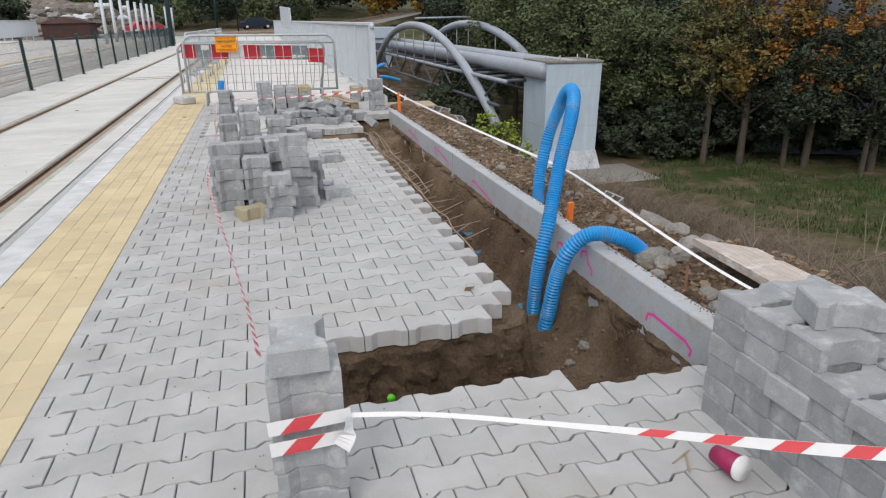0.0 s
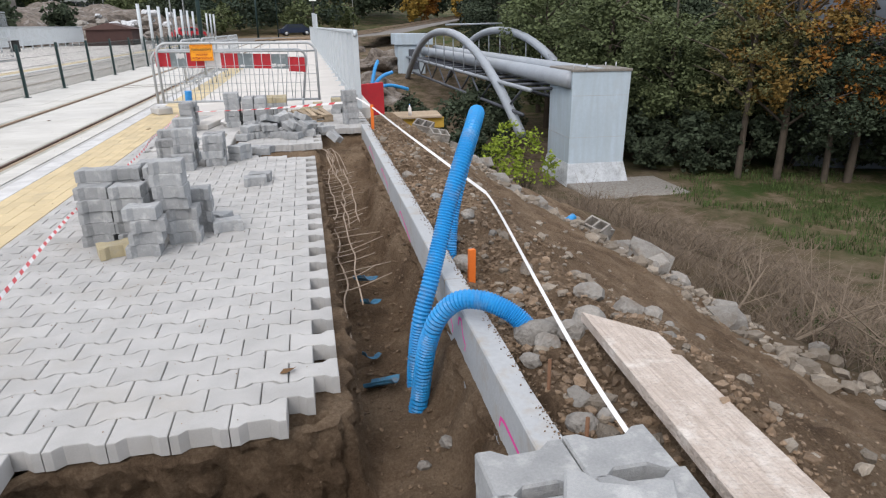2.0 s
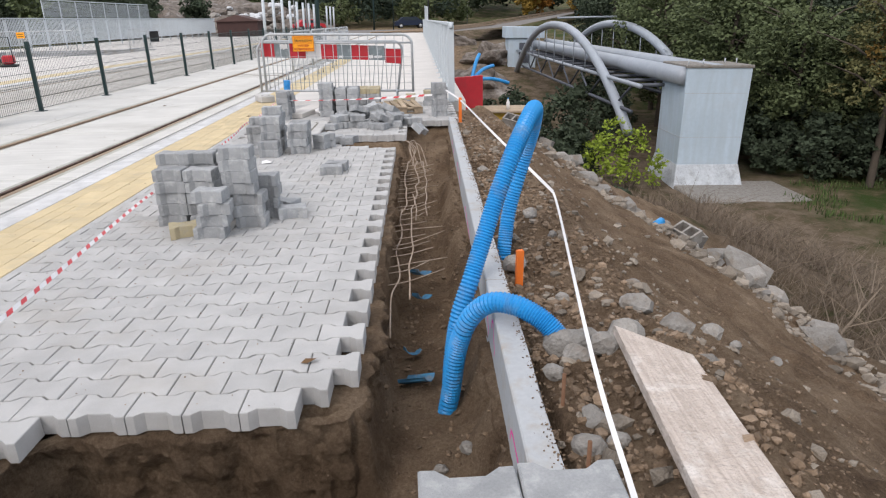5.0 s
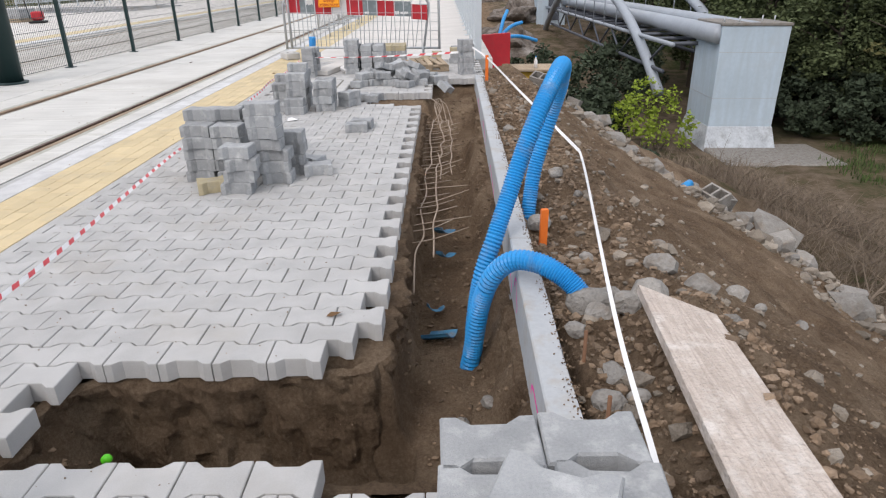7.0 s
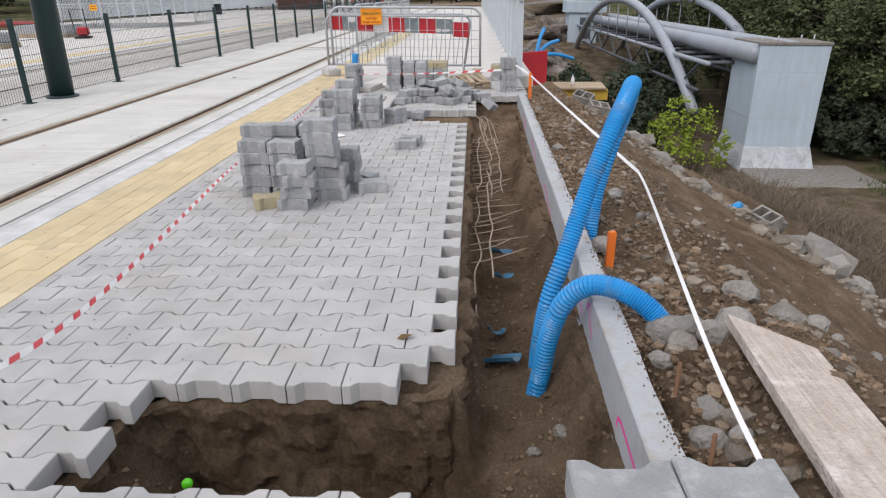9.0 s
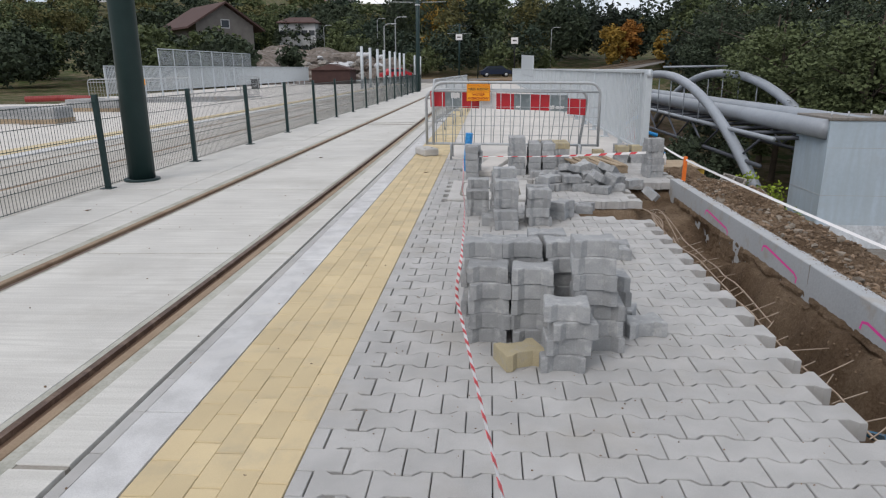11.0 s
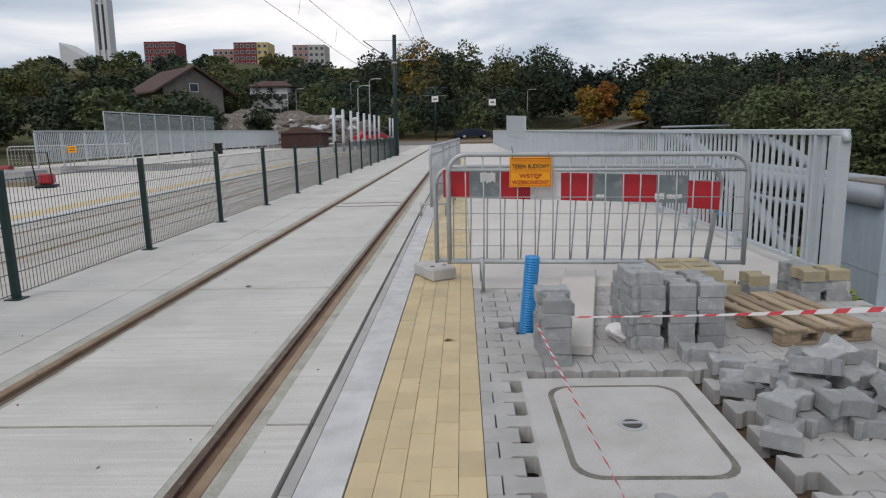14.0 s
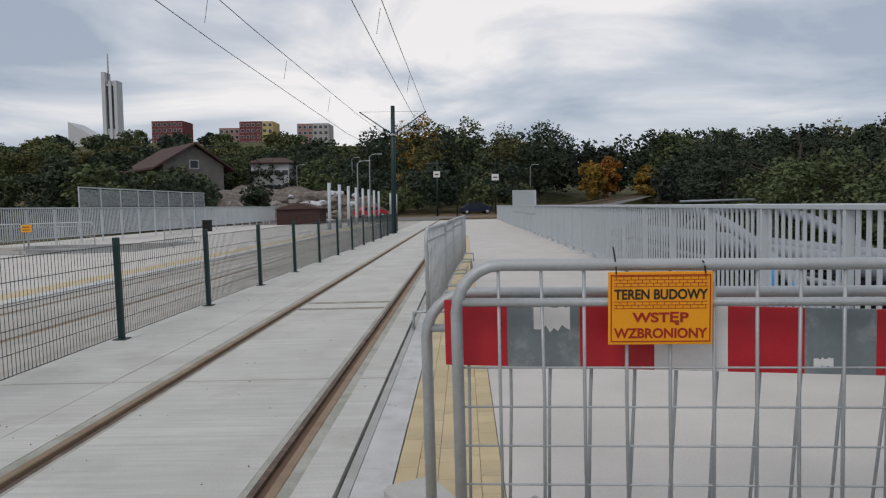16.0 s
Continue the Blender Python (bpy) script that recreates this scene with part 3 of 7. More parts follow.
# the far track behind the fence
far_slab = thing("far_track_slab", "weathered concrete slab of the second tram track", "tram track", kind="structure")
for a, b in ((-6.12, -4.96), (-7.55, -6.24), (-8.25, -7.67)):
    for y in joints:
        v, f = prism([(a, y), (b, y), (b, y + 2.735), (a, y + 2.735)], -0.25, -0.002, 0.004)
        part("panel", mesh_of("panel", v, f, M["far_slab"]), far_slab)
for g in (-6.18, -7.61):
    part("rail_head", mesh_of("rail_head", *box_data(g - 0.06, g + 0.06, y0, y1, -0.2, -0.012), M["rust"]), far_slab, "brown rusty rail head")
far_platform = thing("far_platform", "pale concrete platform across the tracks", "platform", kind="structure")
part("kerb", mesh_of("kerb", *box_data(-8.62, -8.26, y0, y1, -0.3, 0.02), M["white_slab"]), far_platform)
part("warning_strip", mesh_of("warning_strip", *box_data(-9.2, -8.62, y0, y1, -0.3, 0.024), M["yellow_joined"]), far_platform, "yellow paved warning strip")
part("deck", mesh_of("deck", *join([box_data(-13.0, -9.2, y0, y1, -0.3, 0.02), box_data(-24.0, -13.0, y0, 33.0, -0.3, 0.02),
                                    box_data(-24.0, -13.0, 39.0, y1, -0.3, 0.02)]), M["deck"]), far_platform)
part("pit_edge", mesh_of("pit_edge", *join([box_data(-21, -13.0, 33.0, 33.15, -0.6, 0.06), box_data(-21, -13.0, 38.85, 39.0, -0.6, 0.06)]), M["wall"]), far_platform)

# ---- near platform: kerb strip, white slabs, yellow tiles ----
platform = thing("platform_edge", "platform edge with white slabs and a grey kerb strip", "platform edge", kind="structure")
part("joint_gap", mesh_of("joint_gap", *box_data(-1.69, -1.665, y0, y1, -0.2, -0.05), M["gap"]), platform, "black open joint along the platform edge")
part("drain_gap", mesh_of("drain_gap", *box_data(-3.945, -3.935, y0, y1, -0.2, -0.02), M["mortar"]), platform)
kerb_me = mesh_of("kerb_stone", *prism([(-1.665, 0), (-1.612, 0), (-1.612, 0.295), (-1.665, 0.295)], -0.2, 0.0, 0.003), M["paver"])
for i in range(110):
    part("kerb_stone", kerb_me, platform, m=pose(0, -1.0 + 0.3 * i, 0))
part("kerb_line", mesh_of("kerb_line", *box_data(-1.665, -1.612, 32.0, y1, -0.2, 0), M["paver"]), platform)
white_me = mesh_of("white_slab", *prism([(-1.608, 0), (-1.418, 0), (-1.418, 1.094), (-1.608, 1.094)], -0.2, 0.002, 0.004), M["white_slab"])
for i in range(60):
    part("white_slab", white_me, platform, m=pose(0, -3.0 + 1.1 * i, 0))
warning = thing("warning_strip", "yellow paved warning strip along the platform edge", "tactile paving", kind="structure")
tile_me = mesh_of("yellow_tile", *prism([(-0.0538, -0.0999), (0.0538, -0.0999), (0.0538, 0.0999), (-0.0538, 0.0999)], -0.08, 0.003, 0.004), M["yellow"])
rest = []
for c in range(5):
    for r in range(-15, 190):
        x, y = -1.357 + 0.1085 * c, 0.203 * r + (0.0, 0.118, 0.052, 0.155, 0.085)[c]
        if 4.0 < y < 15.6:
            part("yellow_tile", tile_me, warning, m=pose(x, y, random.uniform(-0.0015, 0.0015), 0, 0, random.uniform(-0.4, 0.4)))
        else:
            rest.append(moved(prism([(-0.0538, -0.1005), (0.0538, -0.1005), (0.0538, 0.1005), (-0.0538, 0.1005)], -0.08, 0.003, 0.004), x, y))
tagged(part("yellow_tiles", mesh_of("yellow_tiles", *join(rest), M["yellow_joined"]), warning), kind="stuff")
deck_slab = thing("bridge_deck", "pale concrete platform deck beyond the barrier", "platform deck", kind="structure")
part("deck", mesh_of("deck", *box_data(-0.865, 2.35, 12.42, 72, -0.30, 0.0), M["deck"]), deck_slab)
part("side_strip", mesh_of("side_strip", *box_data(-1.418, -0.865, 39, 72, -0.3, 0.0), M["deck"]), deck_slab)

# ---- interlocking pavers ----
PX, PY, AMP = 0.2075, 0.139, 0.0125


def paver_outline(gap=0.0022):
    """A double-T block: wide ends, waisted middle."""
    hx, hy = PX / 2 - gap, PY / 2 - gap
    top = [(-hx, hy + AMP), (-0.071, hy + AMP), (-0.040, hy - AMP), (0.040, hy - AMP), (0.071, hy + AMP), (hx, hy + AMP)]
    return [(x, y) for x, y in reversed(top)] + [(x, -y) for x, y in top]


pave_data = prism(paver_outline(), -0.08, 0.0, 0.0035)
pave_me = mesh_of("paver", *pave_data, M["paver"])
pavement = thing("pavement", "grey interlocking concrete block paving, partly lifted", "pavement", kind="structure")
X0, Y0 = 0.234 + PX / 2, 3.147


def laid(k, x):
    """Is the block of row k centred at x still in place?"""
    y = Y0 + PY * k
    if x < -0.80 or y > 12.35:
        return False
    if k <= -6:
        return x < 1.80
    if k == -5:
        return x < 1.12
    if k in (-4, -3, -2, -1):
        return x < {-4: 0.06, -3: 0.06, -2: 0.0, -1: 0.08}[k]
    if k == 0:
        return x < 1.02
    if k <= 36:
        return x < 1.20
    if k == 37:
        return x < 0.95
    if k == 38:
        return x < 0.75
    if k <= 42:
        return x < 0.55
    if -0.72 < x < 0.42 and 9.02 < y < 10.48:
        return x < -0.66 and k % 2 == 0
    if -0.62 < x < -0.36 and 11.2 < y < 11.36:
        return False
    if k <= 50:
        return x < (1.36 if k < 47 else 1.30)
    return x < 2.0


rest = []
for k in range(-34, 70):
    shift = 0 if k % 2 == 0 else PX / 2
    for c in range(-8, 12):
        x = X0 + PX * c + shift
        if not laid(k, x):
            continue
        y = Y0 + PY * k
        dz = random.uniform(-0.002, 0.002)
        if 1.5 < y < 5.6 and x > -0.55:
            part("paver", pave_me, pavement, m=pose(x, y, dz, random.uniform(-0.3, 0.3), random.uniform(-0.3, 0.3), random.uniform(-0.4, 0.4)))
        else:
            rest.append(moved(pave_data, x + random.uniform(-0.0008, 0.0008), y, dz))
for k in range(-34, 70):
    y = Y0 + PY * k
    if y < 12.35:
        x, hx = (-0.7855, 0.0810) if k % 2 else (-0.8370, 0.0295)
        rest.append(moved(prism([(-hx, -0.0675), (hx, -0.0675), (hx, 0.0675), (-hx, 0.0675)], -0.08, 0.0, 0.0035), x, y))
tagged(part("pavers", mesh_of("pavers", *join(rest), M["paver_joined"]), pavement), kind="stuff")
part("bedding", mesh_of("bedding", *box_data(-0.865, 0.5, -3.5, 2.3, -0.2, -0.083), M["mortar"]), pavement, "grey sand bed below the blocks")

# ---- concrete edge wall ----


def soil_face(name, label, path, top, bottom, ledge, bulge, seed):
    """A dug face of crumbling soil along a line in plan (the pit on its right), with a ledge under the blocks."""
    pts = curve([(x, y, 0) for x, y in path], 30)
    line, left = [], 0.0
    for a, b in zip(pts, pts[1:]):
        d = (b - a).length
        while left < d:
            line.append((a.lerp(b, left / d), (b - a).normalized()))
            left += 0.018
        left -= d
    rows, v = 22, []
    for i, (p, t) in enumerate(line):
        nx_, ny_ = t.y, -t.x
        s_ = i * 0.018
        w = ledge * (0.8 + 1.1 * noise.noise(Vector((s_ * 4.1, seed, 0))) + 0.5 * noise.noise(Vector((s_ * 15, seed, 3))))
        for k in range(rows + 1):
            u = k / rows
            if u < 0.2:
                d, z = -0.03 + (max(0.012, w) + 0.03) * u / 0.2, top - 0.008 * u / 0.2 + 0.010 * noise.noise(Vector((p.x * 27, p.y * 27, seed)))
            else:
                q = (u - 0.2) / 0.8
                z = top - 0.008 + (bottom - top) * q
                d = max(0.012, w) + bulge * (0.1 + q * q) - 0.035 * math.sin(q * 3.14)
            c = Vector((p.x, p.y, z + seed))
            f_ = min(1.0, max(0.0, u - 0.1) / 0.15)
            d += f_ * (0.050 * noise.noise(c * 4.3) + 0.032 * noise.noise(c * 11) + 0.022 * abs(noise.noise(c * 24)) + 0.012 * noise.noise(c * 52))
            v.append((p.x + nx_ * d, p.y + ny_ * d, z + f_ * 0.015 * noise.noise(c * 21 + Vector((9, 0, 0)))))
    w = rows + 1
    f = [(i * w + k, i * w + k + 1, (i + 1) * w + k + 1, (i + 1) * w + k) for i in range(len(line) - 1) for k in range(rows)]
    tagged(new(name, mesh_of(name, v, f, M["soil"])), label, "soil", kind="structure")


soil_face("trench_face", "crumbling brown soil below the retaining wall", [(1.945, 9.9), (1.90, 6.0), (1.85, 2.44)], -0.12, -0.54, 0.035, 0.10, 2)
soil_face("trench_face", "dug brown soil face under the paving edge", [(0.02, 2.53), (0.07, 2.66), (0.06, 2.82), (0.10, 2.98), (0.25, 3.09), (0.5, 3.12), (0.85, 3.12), (1.12, 3.11), (1.23, 3.17), (1.27, 3.32), (1.28, 4.0),
                                                                                 (1.28, 6.0), (1.28, 8.3)], -0.082, -0.66, 0.045, 0.05, 5)
soil_face("trench_face", "dug brown soil face under the paving edge", [(1.84, 2.50), (1.0, 2.50), (0.1, 2.50)], -0.082, -0.70, 0.015, 0.04, 11)

wall_edge = thing("wall_edge", "low cast concrete retaining wall with pink spray marks", "retaining wall", kind="structure")
wv, wf = [], []
for i in range(41):
    y = 2.38 + (10.2 - 2.38) * i / 40
    xi = 1.845 + 0.105 * i / 40
    zt = 0.10 - 0.055 * i / 40
    chip = 0.018 * max(0, noise.noise(Vector((y * 4.2, 3, 0)))) + 0.010 * max(0, noise.noise(Vector((y * 11, 8, 0))))
    wv += [(xi - 0.012, y, -0.42), (xi, y, zt - 0.006), (xi + 0.006, y, zt), (xi + 0.105 - chip, y, zt - chip * 0.6), (xi + 0.112 - chip * 0.4, y, zt - 0.03), (xi + 0.115, y, -0.42)]
for i in range(40):
    for k in range(6):
        k2 = (k + 1) % 6
        wf.append((i * 6 + k, i * 6 + k2, (i + 1) * 6 + k2, (i + 1) * 6 + k))
wf += [(0, 1, 2, 3, 4, 5), tuple(240 + k for k in reversed(range(6)))]
part("wall_body", mesh_of("wall_body", wv, wf, M["wall"]), wall_edge)
for ya, za, yb, zb in ((2.96, -0.045, 2.60, -0.05), (4.04, -0.03, 3.84, -0.07), (3.70, 0.03, 3.56, -0.03), (5.93, -0.06, 5.32, -0.12), (7.36, -0.01, 6.76, -0.06), (8.79, -0.04, 8.14, -0.08)):
    pts = [(ya + 0.012, za - 0.045), (ya, za), (ya - 0.05, za + 0.012), (yb + 0.05, zb + 0.008), (yb, zb - 0.015), (yb + 0.008, zb - 0.05)]
    v, f = [], []
    for i, (y, z) in enumerate(pts):
        (y_a, z_a), (y_b, z_b) = pts[max(0, i - 1)], pts[min(5, i + 1)]
        L = math.hypot(y_b - y_a, z_b - z_a)
        for sg in (-0.009, 0.009):
            yy, zz = y - sg * (z_b - z_a) / L, z + sg * (y_b - y_a) / L
            v.append((1.845 + 0.105 * (yy - 2.38) / 7.82 - 0.012 + 0.023 * (zz + 0.42), yy, zz))
        if i:
            f.append((2 * i - 2, 2 * i - 1, 2 * i + 1, 2 * i))
    part("spray_mark", mesh_of("spray_mark", v, f, M["pink"]), wall_edge, "fluorescent pink spray mark")
for y in (4.05, 6.6):
    part("wall_joint", mesh_of("wall_joint", *box_data(1.845 + 0.105 * (y - 2.38) / 7.82 - 0.0035, 1.955 + 0.105 * (y - 2.38) / 7.82, y, y + 0.006, -0.1, 0.100 - 0.055 * (y - 2.38) / 7.82), M["mortar"]), wall_edge)


# ---- stacked and loose paving blocks ----
block_me = mesh_of("paving_block", *prism(paver_outline(0.003), 0.0, 0.0785, 0.006), M["block"])
gold_me = mesh_of("paving_block", *prism(paver_outline(0.002), 0.0, 0.08, 0.004), M["ochre"])
BL = "grey concrete double-T paving block in a loose stack"
LOOSE = "loose grey concrete double-T paving block lying on the paving"


def block(x, y, z, rz=0.0, group="stacked paving blocks", label=BL, me=None, rx=0.0, ry=0.0):
    return thing("paving_block", label, "paving block", pose(x, y, z, rx, ry, rz), group, me or block_me)


def column(x, y, n, rz=0.0, jit=0.013, start=0, label=BL):
    for i in range(start, n):
        block(x + random.uniform(-jit, jit), y + random.uniform(-jit, jit), i * 0.0805 + 0.001, rz + random.uniform(-4, 4), label=label)


# the big stack on the open paving
for x, y, n in ((-0.20, 5.50, 5), (0.01, 5.49, 5), (-0.23, 5.68, 6), (-0.02, 5.68, 6), (0.19, 5.68, 6), (0.12, 5.86, 6), (-0.16, 5.87, 5), (-0.15, 6.03, 5), (0.06, 6.04, 5), (0.10, 6.20, 4)):
    column(x, y, n)
column(0.345, 5.42, 3, 2)
column(0.295, 5.40, 7, -1, start=3)
column(0.41, 5.62, 4, 5)
column(0.155, 5.20, 2, 2, 0.02)
block(0.185, 5.19, 0.162, 6)
block(0.155, 5.20, 0.243, -3)
block(-0.05, 5.22, 0.001, 22, "loose paving blocks", "loose yellow-topped paving block lying by the stack", gold_me)
block(0.60, 5.60, 0.001, 12, "loose paving blocks", LOOSE)
block(0.50, 5.80, 0.001, -20, "loose paving blocks", LOOSE)
block(0.71, 6.98, 0.001, 4, "loose paving blocks", LOOSE)
block(0.74, 7.15, 0.001, -5, "loose paving blocks", LOOSE)
# the stack further on
column(-0.06, 7.89, 2, -1)
column(-0.05, 8.04, 5, 1)
column(0.235, 8.04, 4, 2)
column(0.235, 8.20, 4, 0)
column(-0.31, 8.43, 3, 4)
column(-0.31, 8.60, 4, 2)
column(-0.06, 8.22, 6, 2)
column(-0.08, 8.40, 5, -1)
block(-0.185, 8.06, 0.001, 92)
column(0.46, 8.30, 2, 60)
column(0.56, 8.62, 1, 20)
block(0.72, 8.55, 0.001, 75, "loose paving blocks", LOOSE)
# by the blue duct and the barrier
column(-0.42, 10.60, 5, 88)
column(-0.40, 10.80, 5, 3)
for x, y, n in ((0.16, 10.86, 6), (0.16, 11.02, 6), (0.16, 11.18, 5)):
    column(x, y, n, 2)
for x in (0.385, 0.56):
    column(x, 10.90, 5, 90, 0.005)
    column(x, 11.12, 5, 90, 0.005)
for i in range(6):
    block(0.60 + (i % 2) * 0.21, 11.60 + (i // 2) * 0.17, 0.001, 3)
    block(0.60 + (i % 2) * 0.21, 11.60 + (i // 2) * 0.17, 0.082, -2)
    block(0.60 + (i % 2) * 0.21, 11.60 + (i // 2) * 0.17, 0.163, 1)
    block(0.60 + (i % 2) * 0.21, 11.60 + (i // 2) * 0.17, 0.244, 2, label="yellow-topped concrete paving block on a stack by the barrier", me=gold_me)
block(0.42, 10.62, 0.001, -8, "loose paving blocks", LOOSE)
# on the wall end and behind the pallet
column(1.84, 10.60, 6, 8, 0.012)
column(1.86, 10.78, 5, 4, 0.012)
column(1.70, 11.90, 2, 88, 0.01)
block(1.70, 11.90, 0.162, 92, label="yellow-topped concrete paving block on a low stack", me=gold_me)
column(1.72, 12.13, 3, 92, 0.01)
column(1.90, 11.93, 2, 85, 0.01)
block(1.90, 11.93, 0.162, 94, label="yellow-topped concrete paving block on a low stack", me=gold_me)
column(1.40, 12.12, 1, 96, 0.01)
block(1.40, 12.12, 0.082, 88, label="yellow-topped concrete paving block on a low stack", me=gold_me)
block(1.20, 12.15, 0.001, 80, label="yellow-topped concrete paving block on a low stack", me=gold_me)
# tipped heap in front of the pallet
heap = [(0.62, 9.72, 20), (0.84, 9.66, -12), (1.10, 10.02, 35), (1.28, 9.98, -8), (1.20, 9.68, 5), (0.42, 9.60, 60), (0.45, 10.15, 70), (0.66, 10.02, -35),
        (0.88, 9.90, 48), (1.00, 10.24, -20), (0.70, 10.30, 12), (1.34, 10.22, 80), (1.45, 9.95, 25), (0.52, 10.42, -10), (1.16, 10.40, 15)]
for i, (x, y, rz) in enumerate(heap):
    block(x, y, 0.002, rz, "tipped paving blocks", "grey paving block in a tipped heap on the paving")
for i, (x, y, rz, rx, ry) in enumerate([(0.72, 9.70, 5, 4, 3), (0.56, 10.06, 50, -6, 10), (0.96, 10.0, 15, 8, -5), (1.20, 9.98, -30, -6, 8), (0.80, 10.20, 70, 28, 6),
                                        (0.48, 9.72, 40, 5, -4), (1.10, 10.30, 20, -7, 6), (0.64, 9.90, -70, 10, 5)]):
    block(x, y, 0.092, rz, "tipped paving blocks", "tilted grey paving block on top of a tipped heap", rx=rx, ry=ry)
for x, y, z, rz, rx, ry in ((0.98, 9.78, 0.10, 65, 26, -8), (0.60, 9.80, 0.10, -15, -18, 20), (1.06, 9.62, 0.095, 30, 10, 24), (1.20, 9.76, 0.10, 50, 22, 5), (0.88, 10.08, 0.175, 10, 14, -22),
                            (1.14, 9.86, 0.18, -40, -30, 12), (0.98, 10.20, 0.165, 75, 22, 8), (0.72, 9.92, 0.175, 35, -12, 16), (1.02, 9.5, 0.004, -25, 0, 0)):
    block(x, y, z, rz, "tipped paving blocks", "grey paving block tumbled on a tipped heap", rx=rx, ry=ry)
block(1.52, 9.42, -0.02, 65, "tipped paving blocks", "grey paving block tilted over the trench edge", rx=38, ry=12)
# the column by the cut, with barrier tape round it
column(0.135, 2.06, 6, -3, 0.006)
block(0.130, 2.07, 0.484, 88, label="grey paving block with sand on top, crowning a column")
# the stack beside the camera's stand, against the wall end
for y, n in ((2.03, 6), (1.89, 6), (1.75, 6), (1.605, 5), (1.46, 5), (1.32, 4)):
    column(1.632, y, n, 0, 0.010)
    column(1.838, y, min(n, 5) if y < 1.8 else n, 0, 0.009)
for y in (1.605, 1.46, 1.32):
    column(2.047, y, 5, 0, 0.010)
block(1.722, 1.80, 0.484, -22)

# ---- manhole cover ----
hatch = thing("manhole_cover", "pale square concrete manhole cover with an iron eye", "manhole cover", pose(-0.19, 9.73, -0.035))
part("frame", box_me("frame", (0.91, 1.17, 0.10), M["hatch"], 0.012), hatch)
rr, ring = 0.12, []
for cx, cy, a0 in ((0.215, 0.345, 0), (-0.215, 0.345, 90), (-0.215, -0.345, 180), (0.215, -0.345, 270)):
    ring += [(cx + rr * math.cos(radians(a0 + k * 18)), cy + rr * math.sin(radians(a0 + k * 18))) for k in range(6)]
part("lid_seam", mesh_of("lid_seam", *prism(ring, 0.04, 0.0512, 0.0008), M["seam"]), hatch, "dark seam round the lid")
part("lid", mesh_of("lid", *prism([(x * 0.925 + 0.004 * noise.noise(Vector((x * 9, y * 9, 1))), y * 0.945 + 0.004 * noise.noise(Vector((x * 9, y * 9, 5)))) for x, y in ring], 0.04, 0.0535, 0.004), M["hatch"]), hatch)
part("lifting_eye", mesh_of("lifting_eye", *prism([(0.066 * math.cos(k * math.pi / 6), 0.066 * math.sin(k * math.pi / 6)) for k in range(12)], 0.05, 0.058, 0.002), M["galv"]), hatch, "round worn iron lifting eye")
part("eye_slot", mesh_of("eye_slot", *prism([(0.046 * math.cos(k * math.pi / 6), 0.046 * math.sin(k * math.pi / 6)) for k in range(12)], 0.05, 0.0592, 0.001), M["gap"]), hatch)
part("eye_bar", box_me("eye_bar", (0.09, 0.014, 0.012), M["galv"], 0.003, (0, 0, 0.062)), hatch)

# ---- pallet ----
pal = thing("pallet", "weathered wooden pallet lying empty on the paving", "pallet", pose(1.22, 11.27, 0, 0, 0, 100))
for i in range(6):
    part("deck_board", box_me("deck_board", (0.88, 0.072, 0.02), M["pallet"], 0.003), pal, m=pose(0, -0.27 + 0.108 * i, 0.104, 0, 0, random.uniform(-4, 4)))
for x in (-0.38, 0, 0.38):
    part("stringer", box_me("stringer", (0.09, 0.62, 0.02), M["pallet"], 0.003), pal, m=pose(x, 0, 0.083))
    part("runner", box_me("runner", (0.09, 0.62, 0.02), M["pallet"], 0.003), pal, m=pose(x, 0, 0.011))
    for y in (-0.24, 0, 0.24):
        part("spacer", box_me("spacer", (0.09, 0.13, 0.052), M["pallet"], 0.004), pal, m=pose(x, y, 0.047))
slab_board = thing("concrete_board", "long pale concrete slab lying loose on the paving", "concrete slab", pose(-0.09, 11.78, 0.036, 0, 0, -12),
                   me=box_me("concrete_board", (0.28, 2.2, 0.07), M["deck"], 0.008))
paper = thing("scrap_paper", "crumpled white scrap of paper on the paving", "litter", pose(-0.02, 7.52, 0.006, 0, 0, 20),
              me=mesh_of("scrap_paper", [(-0.05, -0.03, 0), (0.06, -0.035, 0.006), (0.045, 0.04, 0), (-0.03, 0.05, 0.012), (0.005, 0.005, 0.028)],
                         [(0, 1, 4), (1, 2, 4), (2, 3, 4), (3, 0, 4)], M["white"]))
bag = thing("plastic_bag", "crumpled white plastic bag on the paving", "plastic bag", pose(0.06, 10.98, 0.055))
bb = bmesh.new()
bmesh.ops.create_icosphere(bb, subdivisions=3, radius=0.09)
for v in bb.verts:
    v.co *= 1 + 0.5 * noise.noise(v.co * 14)
    v.co.z *= 0.62
bag_me = bpy.data.meshes.new("sheet")
bb.to_mesh(bag_me)
bb.free()
bag_me.materials.append(M["white"])
part("sheet", bag_me, bag)
cup = thing("paper_cup", "dark red paper cup with a white lid, lying on its side", "paper cup", pose(1.395, 1.80, 0.042, 82, 0, 8))
part("cup_body", tube_me("cup_body", [(0, 0, -0.05), (0, 0, 0.05)], [0.028, 0.038], M["crimson"], 20), cup)
part("cup_lid", tube_me("cup_lid", [(0, 0, 0.05), (0, 0, 0.058)], [0.041, 0.040], M["white"], 20), cup, "white plastic lid")
for a, y in ((25, 1.90), (62, 1.865)):
    thing("wooden_stirrer", "thin pale wooden stick on the paving", "stick", pose(1.30, y, 0.004 if a == 25 else 0.009, 0, 0, a), "wooden stirrers",
          box_me("wooden_stirrer", (0.10, 0.006, 0.004), M["pallet"], 0.001))
